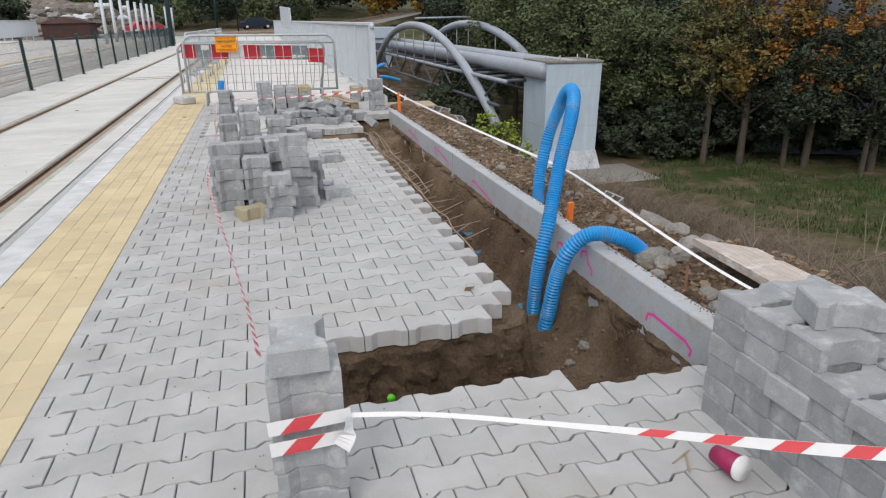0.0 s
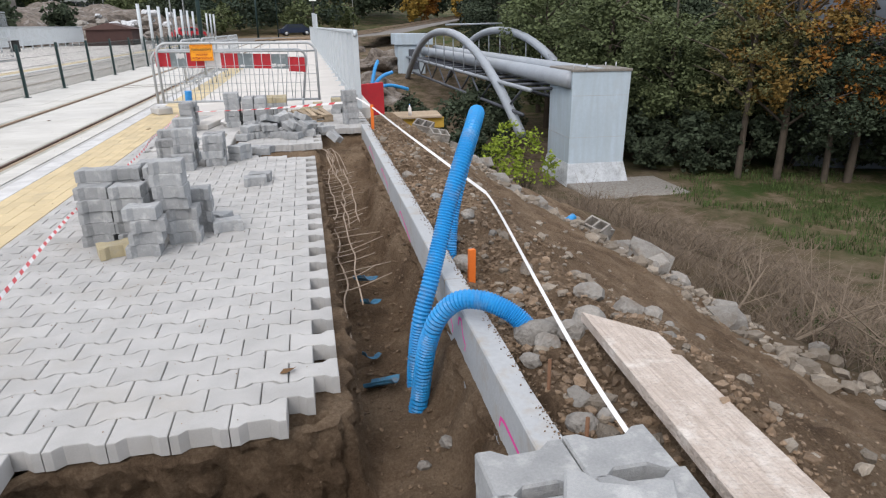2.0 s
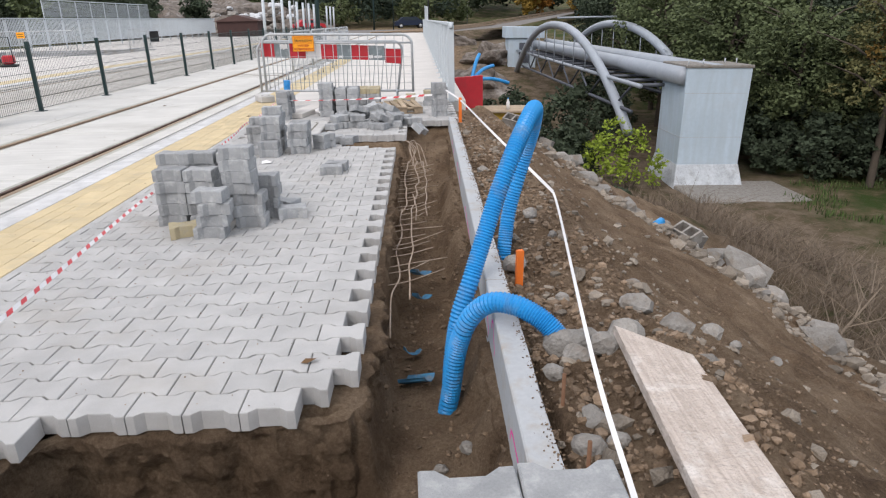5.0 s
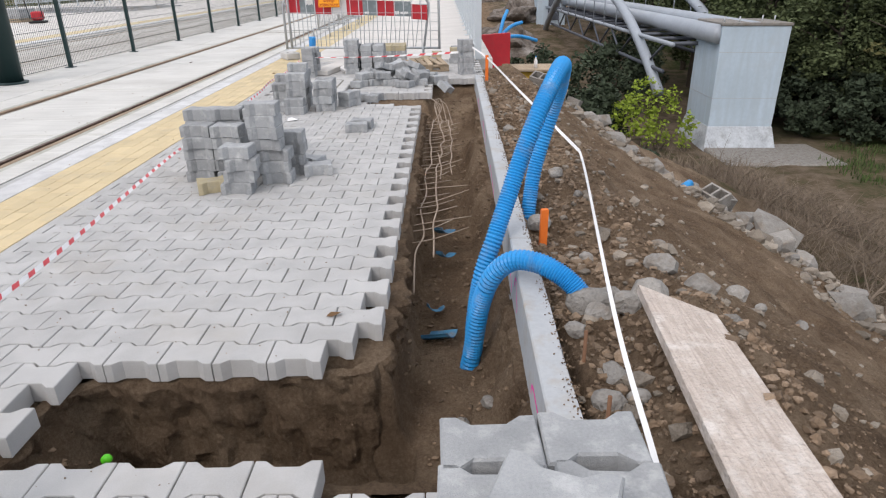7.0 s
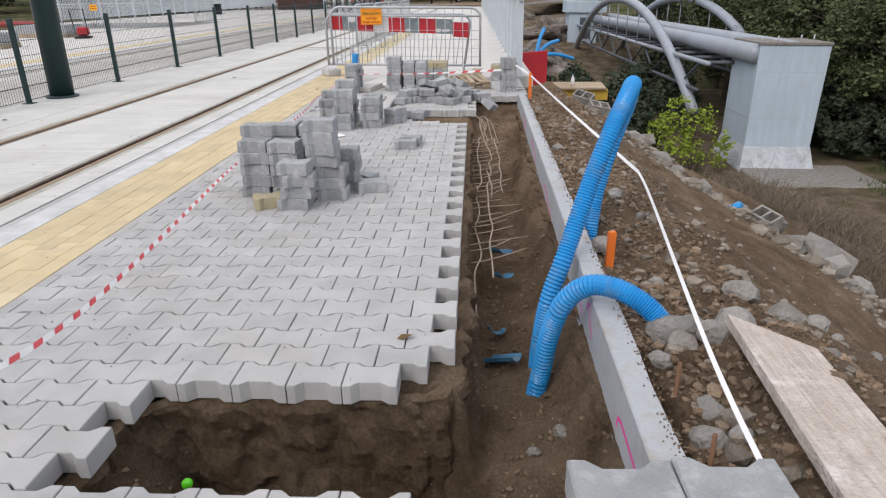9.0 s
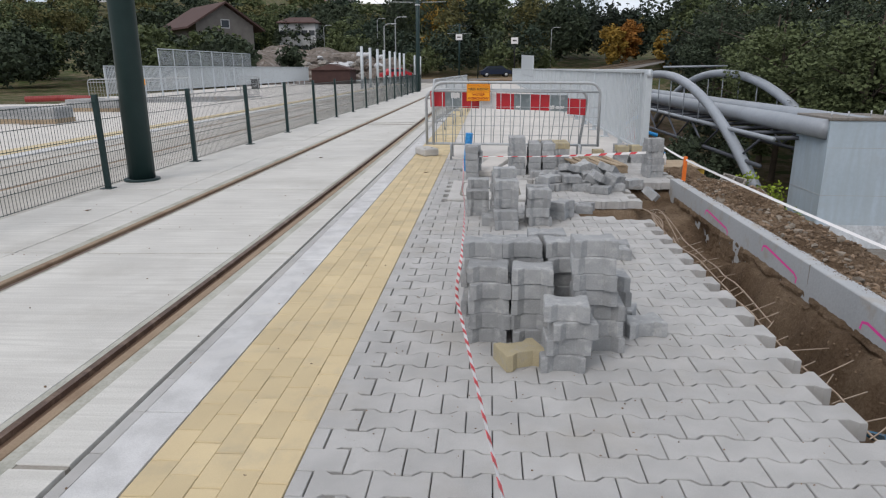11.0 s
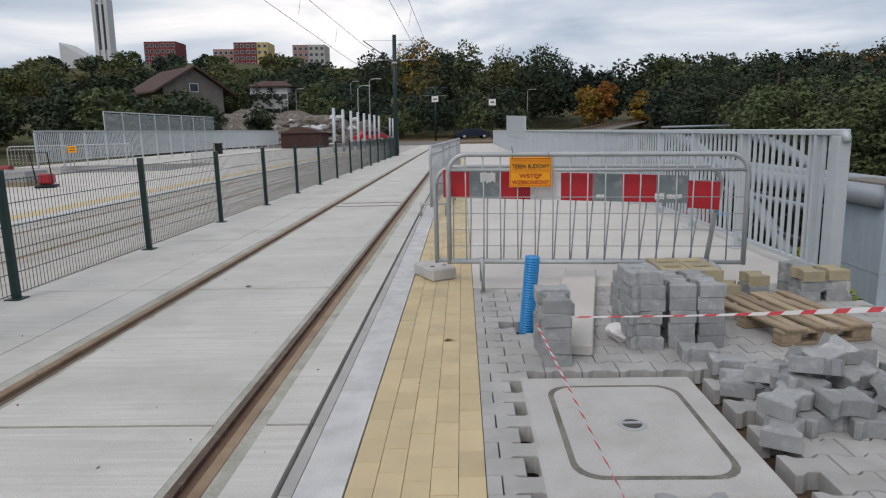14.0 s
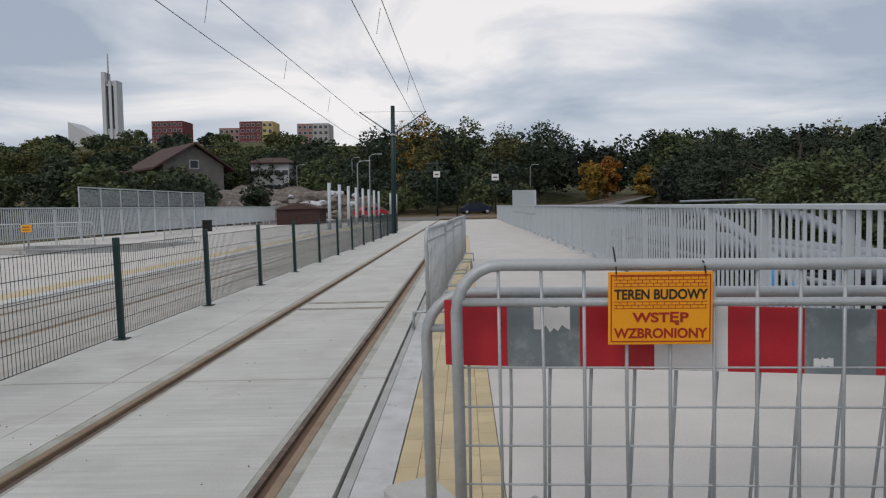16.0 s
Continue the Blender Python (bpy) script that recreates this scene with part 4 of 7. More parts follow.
tray = thing("clear_tray", "clear plastic food tray thrown into the trench", "plastic tray", pose(1.42, 2.72, ground_z(1.42, 2.72) + 0.03, 25, 10, 35))
part("tray_rim", mesh_of("tray_rim", *join([box_data(-0.09, 0.09, -0.06, -0.052, 0, 0.03), box_data(-0.09, 0.09, 0.052, 0.06, 0, 0.03),
                                            box_data(-0.09, -0.082, -0.052, 0.052, 0, 0.03), box_data(0.082, 0.09, -0.052, 0.052, 0, 0.03),
                                            box_data(-0.082, 0.082, -0.052, 0.052, 0, 0.004)]), M["white"]), tray)
thing("green_bottle_cap", "bright green bottle cap in the cut", "bottle cap", pose(0.47, 2.60, -0.045, 70, 0, 10), "", tube_me("green_bottle_cap", [(0, 0, 0), (0, 0, 0.012)], 0.016, material("lime_plastic", (0.10, 0.6, 0.02), None, 0.4, bump=0), 16))

# ---- corrugated blue ducts ----
duct = thing("blue_duct", "blue corrugated cable duct looping out of the trench over the wall", "cable duct")
line1 = curve([(1.675, 3.98, -0.50), (1.69, 3.98, -0.30), (1.725, 3.99, -0.08), (1.79, 4.04, 0.10), (1.866, 4.125, 0.30), (1.94, 4.20, 0.50), (2.03, 4.28, 0.70), (2.12, 4.42, 0.835),
               (2.18, 4.58, 0.875), (2.215, 4.74, 0.83), (2.222, 4.85, 0.72), (2.195, 4.93, 0.55), (2.135, 4.91, 0.35), (2.09, 4.875, 0.18), (2.058, 4.81, -0.02), (2.05, 4.78, -0.12)], 10)
part("duct_loop", tube_me("duct_loop", line1, 0.0475, M["blue"], 16, 0.0062, 0.0088, False), duct)
part("cut_ring", tube_me("cut_ring", [line1[-1], line1[-1] + Vector((-0.003, 0.001, -0.02))], 0.047, M["blue"], 16), duct)
duct2 = thing("blue_duct", "blue corrugated cable duct bending from the trench into the bank", "cable duct", group="blue ducts")
line2 = curve([(1.640, 3.73, -0.50), (1.665, 3.72, -0.36), (1.70, 3.69, -0.10), (1.755, 3.65, 0.07), (1.84, 3.60, 0.165), (1.94, 3.55, 0.175),
               (2.02, 3.50, 0.150), (2.075, 3.465, 0.115), (2.11, 3.445, 0.075)], 14)
part("duct_bend", tube_me("duct_bend", line2, 0.0475, M["blue"], 16, 0.0062, 0.0088, False), duct2)
part("cut_ring", tube_me("cut_ring", [line2[-1], line2[-1] + Vector((0.012, -0.008, -0.012))], 0.047, M["blue"], 16), duct2)
duct3 = thing("blue_duct", "short upright blue corrugated duct standing in the paving", "cable duct", group="blue ducts")
part("duct_stub", tube_me("duct_stub", [(-0.525, 11.30, -0.14), (-0.475, 11.28, 0.50)], 0.053, M["blue"], 16, 0.006, 0.009, False), duct3)
# black disc set in the stub, standing in for the shade inside its mouth
part("duct_mouth", mesh_of("duct_mouth", *tube_data([(-0.4785, 11.2812, 0.458), (-0.4781, 11.2811, 0.463)], 0.046, 16, closed=True), M["gap"]), duct3, "black disc standing in for the shade inside the duct")
for i, (a, b) in enumerate((((2.95, 18.6, -0.15), (3.2, 19.2, 0.42)), ((2.95, 18.6, -0.2), (3.6, 19.4, 0.10)), ((2.95, 18.6, -0.22), (4.0, 19.2, -0.35)))):
    d = thing("blue_duct", "blue corrugated duct sticking out beside the bridge", "cable duct", group="blue ducts")
    mid = ((a[0] + b[0]) / 2, (a[1] + b[1]) / 2, (a[2] + b[2]) / 2 + 0.08)
    part("duct_end", tube_me("duct_end", curve([a, mid, b], 10), 0.05, M["blue"], 10, 0.006, 0.03, False), d)
for x, y, z, rz, k in ((1.50, 3.96, -0.44, 150, 1.25), (1.47, 4.25, -0.43, 100, 0.5), (1.52, 5.12, -0.30, 105, 1.9), (1.53, 4.85, -0.36, 110, 0.9)):
    v = []
    for i in range(7):
        a = radians(200 + i * 23)
        v += [(-0.07 * k, 0.05 * math.cos(a), 0.05 * math.sin(a) + 0.05), (0.07 * k, 0.05 * math.cos(a) + 0.01 * (i % 2), 0.05 * math.sin(a) + 0.05)]
    me = mesh_of("duct_shard", v, [(2 * i, 2 * i + 1, 2 * i + 3, 2 * i + 2) for i in range(6)], M["blue_dirty"])
    sh = thing("duct_shard", "torn shard of blue duct lying in the trench", "plastic shard", pose(x, y, z, 15, 20, rz), "duct shards", me)
    sh.modifiers.new("thickness", "SOLIDIFY").thickness = 0.004
for x, y, z, rz, L in ((4.43, 8.45, 0.05, 40, 0.14), (7.3, 4.6, 0.05, -35, 0.9)):
    thing("blue_pipe_piece", "piece of blue plastic pipe dropped on the slope", "pipe", pose(x, y, ground_z(x, y) + z, 0, 80, rz), "blue pipe pieces",
          tube_me("blue_pipe_piece", [(0, 0, -L / 2), (0, 0, L / 2)], 0.05, M["blue"], 14))

# ---- stakes, bars, board, rubble ----
for x, y, z, h in ((2.08, 4.32, 0.15, 0.36), (2.12, 10.25, 0.30, 0.5)):
    st = thing("marker_stake", "wooden survey stake sprayed orange, driven into the bank", "stake", pose(x, y, z - h / 2, 2, 0, 10), "orange stakes")
    v, f = prism([(-0.02, -0.012), (0.02, -0.012), (0.02, 0.012), (-0.02, 0.012)], -h / 2, h / 2, 0.004)
    part("post", mesh_of("post", v, f, M["orange"]), st)
for x, y, zt in ((2.02, 2.92, 0.20), (2.03, 2.60, 0.16)):
    thing("steel_bar", "rusty steel bar standing in the bank behind the wall", "steel bar", None, "rusty bars", tube_me("steel_bar", [(x, y, -0.25), (x + 0.004, y + 0.006, zt)], 0.007, M["rebar"], 8))
plank = thing("board", "wide weathered pale wooden board lying on the bank", "wooden board", pose(0, 0, 0))
pv, pf = prism([(2.295, 3.27), (2.505, 3.02), (2.42, 1.35), (2.17, 1.36)], 0.165, 0.205, 0.004)
part("board_face", mesh_of("board_face", pv, pf, M["wood"]), plank)


def rock_data(r, sub, seed, squash=0.75, rough=0.35):
    bm = bmesh.new()
    bmesh.ops.create_icosphere(bm, subdivisions=sub, radius=1)
    off = Vector((seed * 3.1, seed * 1.7, seed * 0.9))
    for v in bm.verts:
        k = 1 + rough * noise.noise(v.co * 1.1 + off) + rough * 0.55 * noise.noise(v.co * 2.7 + off)
        v.co = Vector((v.co.x * k * r, v.co.y * k * r * 0.85, v.co.z * k * r * squash))
    bm.faces.ensure_lookup_table()
    data = [tuple(v.co) for v in bm.verts], [tuple(v.index for v in f.verts) for f in bm.faces]
    bm.free()
    return data


def chunk_data(r, seed, box=True, squash=0.7):
    """An angular broken lump: the hull of points strewn on a box or a ball."""
    rg = random.Random(seed)
    bm = bmesh.new()
    for _ in range(26 if box else 40):
        p = Vector((rg.gauss(0, 1), rg.gauss(0, 1), rg.gauss(0, 1))).normalized()
        if box:
            p = p / max(abs(p.x), abs(p.y), abs(p.z)) * rg.uniform(0.72, 1.0)
        bm.verts.new((p.x * r * 1.1, p.y * r * 0.85, p.z * r * squash * rg.uniform(0.85, 1.1)))
    res = bmesh.ops.convex_hull(bm, input=bm.verts[:])
    bmesh.ops.delete(bm, geom=[g for g in res["geom_interior"] if isinstance(g, bmesh.types.BMVert)], context="VERTS")
    bm.verts.index_update()
    data = [tuple(v.co) for v in bm.verts], [tuple(v.index for v in f.verts) for f in bm.faces]
    bm.free()
    return data


rocks = [(2.15, 3.42, 0.13), (2.24, 3.46, 0.10), (2.16, 3.30, 0.085), (2.05, 3.20, 0.06), (2.30, 3.35, 0.10), (2.38, 3.38, 0.12), (2.12, 2.86, 0.075), (2.06, 2.70, 0.07), (2.16, 2.72, 0.05), (2.10, 4.62, 0.11),
         (2.28, 4.10, 0.06), (2.55, 3.75, 0.10), (2.70, 3.62, 0.11), (2.30, 5.3, 0.08), (2.2, 6.0, 0.07), (2.75, 4.4, 0.06), (3.0, 3.9, 0.09), (2.4, 5.0, 0.05),
         (2.15, 7.2, 0.08), (2.6, 3.1, 0.05), (3.3, 4.2, 0.05), (3.8, 4.6, 0.06), (1.72, 3.35, 0.05), (1.60, 3.28, 0.04)]
for i, (x, y, r) in enumerate(rocks):
    r *= 0.78
    thing("stone", "grey lump of broken concrete half sunk in brown soil", "stone", pose(x, y, ground_z(x, y) + r * 0.3, 0, 0, i * 47), "lumps on the bank",
          mesh_of("stone", *chunk_data(r, i, False, 0.75), M["rubble"]))
for i, (x, y, r) in enumerate([(4.3, 8.9, 0.16), (4.55, 8.6, 0.2), (4.75, 8.2, 0.18), (5.1, 8.35, 0.22), (4.9, 7.9, 0.2), (5.35, 7.9, 0.30), (5.5, 7.5, 0.26), (5.1, 7.55, 0.2),
                               (5.6, 8.1, 0.24), (3.6, 10.2, 0.2), (3.9, 9.9, 0.25), (4.1, 9.7, 0.18), (3.4, 10.6, 0.15), (3.75, 10.5, 0.3), (5.2, 6.2, 0.30), (5.4, 6.5, 0.2),
                               (4.3, 9.4, 0.14), (5.75, 7.2, 0.2), (5.0, 6.9, 0.14), (4.7, 7.6, 0.12), (6.2, 6.0, 0.16), (6.6, 5.4, 0.14), (5.9, 4.9, 0.12), (4.05, 9.15, 0.2), (4.2, 9.0, 0.24), (3.9, 9.35, 0.18), (4.35, 9.25, 0.16), (5.65, 8.6, 0.22), (5.3, 8.65, 0.2), (5.8, 7.8, 0.2), (4.6, 8.9, 0.14), (5.2, 9.0, 0.15)]):
    thing("rubble_piece", "broken chunk of grey concrete dumped down the slope", "rubble", pose(x, y, ground_z(x, y) + r * 0.2, 12, 0, i * 71), "rubble on the slope",
          mesh_of("rubble_piece", *chunk_data(r * 0.62, i + 40, True, 0.6), M["rubble"]))
slab_r = thing("rubble_slab", "broken flat slab of concrete tipped on the slope", "rubble", pose(5.45, 8.2, ground_z(5.45, 8.2) + 0.12, 18, 28, -30), "", mesh_of("rubble_slab", *chunk_data(0.30, 77, True, 0.3), M["rubble"]))
for x, y, rz in ((5.0, 8.75, 20), (4.75, 8.35, -60), (3.2, 10.9, 10), (3.5, 11.0, 70), (3.0, 11.1, -30)):
    hb = thing("hollow_block", "grey hollow concrete building block dumped on the slope", "concrete block", pose(x, y, ground_z(x, y) + 0.09, 20, 12, rz), "hollow blocks")
    part("shell", mesh_of("shell", *join([box_data(-0.15, 0.15, -0.10, -0.075, -0.09, 0.09), box_data(-0.15, 0.15, 0.075, 0.10, -0.09, 0.09),
                                          box_data(-0.15, -0.125, -0.075, 0.075, -0.09, 0.09), box_data(0.125, 0.15, -0.075, 0.075, -0.09, 0.09),
                                          box_data(-0.0125, 0.0125, -0.075, 0.075, -0.09, 0.09)]), M["rubble"]), hb)

# pebbles and clods strewn over bank and trench
shapes = [rock_data(1, 1, s, 0.72, 0.8) for s in range(14)]


def strewn(name, spots, mat, label, z_at=ground_z):
    verts, faces = [], []
    for x, y, r in spots:
        v, f = shapes[random.randrange(14)]
        a = random.uniform(0, 6.28)
        c, s, k = math.cos(a), math.sin(a), len(verts)
        z = z_at(x, y) + r * 0.25
        verts += [(x + r * (p[0] * c - p[1] * s), y + r * (p[0] * s + p[1] * c), z + r * p[2]) for p in v]
        faces += [tuple(i + k for i in q) for q in f]
    return tagged(new(name, mesh_of(name, verts, faces, mat)), label, "gravel", kind="stuff")


rnd = random.Random(4)
spots = []
while len(spots) < 7000:
    x, y = 1.97 + abs(rnd.gauss(0, 1.2)), rnd.uniform(1.2, 11.5)
    if x < 6.5:
        spots.append((x, y, min(0.04, rnd.expovariate(1 / 0.006) + 0.003) * (0.42 if 2.7 < x < 4.3 else 0.85)))
for _ in range(900):
    x, y = 1.98 + abs(rnd.gauss(0, 0.3)), rnd.uniform(2.3, 10.4)
    spots.append((x, y, min(0.035, 0.006 + rnd.expovariate(1 / 0.008))))
bits = []
for _ in range(900):
    y = rnd.uniform(5.0, 10.8)
    x = 5.75 - 0.42 * (y - 5.2) + rnd.gauss(0, 0.33)
    bits.append((x, y, min(0.11, 0.012 + rnd.expovariate(1 / 0.022))))
for _ in range(650):
    bits.append((2.0 + abs(rnd.gauss(0, 0.7)), rnd.uniform(2.3, 10.8), min(0.05, 0.008 + rnd.expovariate(1 / 0.010))))
strewn("rubble_bits", bits, M["grit"], "small grey lumps of broken concrete down the bank")
strewn("pebbles", spots, M["pebble"], "grey and brown pebbles scattered over the bank")
spots = []
while len(spots) < 13000:
    x, y = 1.97 + abs(rnd.gauss(0, 0.9)), rnd.uniform(1.2, 11)
    if x < 5.5:
        spots.append((x, y, min(0.024, rnd.expovariate(1 / 0.0065) + 0.003) * (0.45 if 2.7 < x < 4.3 else 1.0)))
for _ in range(2600):
    x, y = rnd.uniform(1.28, 1.86), rnd.uniform(2.52, 9.8)
    spots.append((x, y, min(0.022, rnd.expovariate(1 / 0.0045) + 0.002)))
for _ in range(900):
    spots.append((rnd.uniform(0.1, 1.3), rnd.uniform(2.55, 3.10), min(0.022, rnd.expovariate(1 / 0.0045) + 0.002)))
strewn("clods", spots, M["clod"], "brown soil clods over bank and trench floor")
spots = [(rnd.uniform(1.30, 1.86), rnd.uniform(2.55, 9.5), rnd.uniform(0.003, 0.009)) for _ in range(160)]
strewn("grit", spots, M["pebble"], "small stones on the trench floor")

strewn("wall_grit", [(1.86 + 0.105 * (y - 2.38) / 7.82 + 0.10 - abs(rnd.gauss(0, 0.022)), y, rnd.uniform(0.001, 0.005)) for y in [rnd.uniform(2.4, 10) for _ in range(1500)]],
       M["clod"], "soil crumbs spilt along the wall top", lambda x, y: 0.10 - 0.055 * (y - 2.38) / 7.82)
strewn("paving_grit", [(rnd.uniform(-0.8, 1.2), rnd.uniform(0.8, 8.2), rnd.uniform(0.001, 0.0045)) for _ in range(700)] + [(rnd.uniform(-4.6, -0.9), rnd.uniform(3, 30), rnd.uniform(0.002, 0.007)) for _ in range(500)],
       M["pebble"], "scattered grit on paving and slab", lambda x, y: 0.001 if not (2.5 < y < 3.1 and x > -0.2) else -0.3)
for i, (x, y, a) in enumerate(((1.06, 3.42, 20), (-1.05, 11.0, 10), (-2.9, 12.6, 0), (-4.3, 8.6, 30))):
    lf = thing("fallen_leaf", "dry brown fallen leaf on the paving", "leaf", pose(x, y, 0.004, 0, 0, a), "fallen leaves",
               mesh_of("fallen_leaf", [(-0.035, 0, 0.002), (-0.01, 0.018, 0.010), (0.03, 0.008, 0.006), (0.042, 0, 0.014), (0.02, -0.014, 0.012), (-0.012, -0.016, 0.004), (0, 0, 0)],
                       [(0, 6, 1), (1, 6, 2), (2, 6, 3), (3, 6, 4), (4, 6, 5), (5, 6, 0)], M["leaf_rust"]))

# old wire mesh in the trench
net = thing("wire_netting", "bent pale steel reinforcing mesh hanging in the trench", "steel mesh")
wr = random.Random(9)
for x, ya, yb, z in ((1.375, 4.1, 6.4, -0.21), (1.47, 4.55, 6.9, -0.20), (1.40, 6.3, 8.3, -0.17), (1.50, 6.2, 8.35, -0.20), (1.59, 6.35, 8.3, -0.20)):
    pts = [(x + wr.uniform(-0.022, 0.022) - 0.06 * max(0, 0.2 - t / 9), ya + (yb - ya) * t / 9, z - 0.14 * max(0, 0.25 - t / 9) + wr.uniform(-0.012, 0.012)) for t in range(10)]
    part("long_wire", tube_me("long_wire", curve(pts, 4), 0.0058, M["wire"], 6), net)
for i in range(25):
    y = 4.75 + i * 0.145 + wr.uniform(-0.04, 0.04)
    x1, lift = wr.uniform(1.56, 1.72), wr.uniform(-0.02, 0.05)
    part("cross_wire", tube_me("cross_wire", curve([(1.325, y - 0.03, -0.19), (1.46, y + 0.07, -0.205), (x1, y + wr.uniform(0.10, 0.26), -0.21 + lift)], 4), 0.0036, M["wire"], 5), net)
for i in range(7):
    a, b = wr.uniform(-0.05, 0.12), wr.uniform(-0.06, 0.10)
    part("loose_wire", tube_me("loose_wire", curve([(1.36 + 0.02 * i, 8.98 - 0.03 * i, -0.06), (1.44 + a, 8.72, -0.10 + wr.uniform(-0.03, 0.06)), (1.40 + b + 0.02 * i, 8.25 + wr.uniform(-0.1, 0.1), -0.24)], 5), 0.0045, M["wire"], 5), net)


# ---- barrier tape ----
def tape(points, width, label, flat=0.0, n=10, stripe=0.085, red=True, plain=0.0, narrow=1.0):
    """A plastic band along points, with slanted red stripes; flat: degrees by which it lies over."""
    pts = curve(points, n)
    dist = [0.0]
    for a, b in zip(pts, pts[1:]):
        dist.append(dist[-1] + (b - a).length)

    def at_dist(d):
        d = min(max(d, 0), dist[-1] - 1e-6)
        i = max(k for k in range(len(dist)) if dist[k] <= d)
        i = min(i, len(pts) - 2)
        return pts[i].lerp(pts[i + 1], (d - dist[i]) / max(1e-9, dist[i + 1] - dist[i])), (pts[i + 1] - pts[i]).normalized()

    def edge(d, v, lift):
        p, t = at_dist(d)
        side = t.cross(Vector((0, 0, 1))).normalized()
        up = side.cross(t)
        a = radians(flat + 14 * math.sin(d * 1.3))
        across = up * math.cos(a) + side * math.sin(a)
        wide = width * (narrow + (1 - narrow) * smooth_step(0.25, 0.8, d / dist[-1]))
        return p + across * (v * wide) + across.cross(t) * lift

    ob = thing("barrier_tape", label, "barrier tape", group="barrier tapes")
    verts, faces = [], []
    k = max(8, int(dist[-1] / 0.05))
    for i in range(k + 1):
        d = dist[-1] * i / k
        verts += [tuple(edge(d, v, 0)) for v in (-0.5, 0.5)]
    faces = [(2 * i, 2 * i + 2, 2 * i + 3, 2 * i + 1) for i in range(k)]
    part("band", mesh_of("band", verts, faces, M["white"]), ob)
    if red:
        d = 0.03 + plain
        while d + stripe + width < dist[-1]:
            verts = []
            for s in (-0.0012, 0.0012):
                verts += [tuple(edge(d, -0.48, s)), tuple(edge(d + stripe * 0.9, -0.48, s)), tuple(edge(d + stripe * 0.9 + width, 0.48, s)), tuple(edge(d + width, 0.48, s))]
            part("red_stripe", mesh_of("red_stripe", verts, [(0, 1, 2, 3), (7, 6, 5, 4), (0, 4, 5, 1), (2, 6, 7, 3)], M["tapered"]), ob)
            d += stripe * 2.15
    return ob


tape([(0.02, 2.12, 0.47), (-0.06, 3.05, 0.30), (-0.30, 5.0, 0.24), (-0.365, 5.6, 0.22), (-0.37, 6.4, 0.22), (-0.405, 7.74, 0.23), (-0.455, 8.5, 0.25), (-0.475, 9.2, 0.23), (-0.53, 10.55, 0.25)], 0.019, "red and white barrier tape strung low from stack to stack", -45, stripe=0.058)
tape([(0.25, 1.965, 0.335), (0.5, 1.90, 0.326), (0.99, 1.65, 0.336), (1.28, 1.48, 0.35), (1.48, 1.39, 0.348), (1.85, 1.25, 0.33)], 0.034, "red and white barrier tape, partly faded, between block stacks", -35, stripe=0.075, plain=0.75, narrow=0.4)
for zz in (0.335, 0.268):
    tape([(0.025, 1.96, zz), (0.25, 1.955, zz + 0.01)], 0.045, "red and white barrier tape wound round a block stack", 0, 6)
tape([(0.245, 1.95, 0.34), (0.235, 1.93, 0.30), (0.215, 1.935, 0.255)], 0.05, "loose tail of barrier tape at its knot", 10, 6, red=False)
tape([(-0.33, 10.60, 0.27), (0.6, 10.62, 0.265), (1.75, 10.56, 0.31)], 0.030, "red and white barrier tape drawn across the platform", -25, narrow=0.3)
tape([(1.93, 10.5, 0.38), (2.13, 10.2, 0.26), (2.33, 8.0, 0.18), (2.52, 5.6, 0.13)], 0.023, "pale barrier tape drawn along the bank", -35, red=False)
tape([(2.52, 5.6, 0.13), (2.42, 4.9, 0.17), (2.15, 3.05, 0.20), (2.055, 2.27, 0.235), (2.005, 1.86, 0.25)], 0.016, "narrow twisted white barrier tape over the bank", -60, red=False)


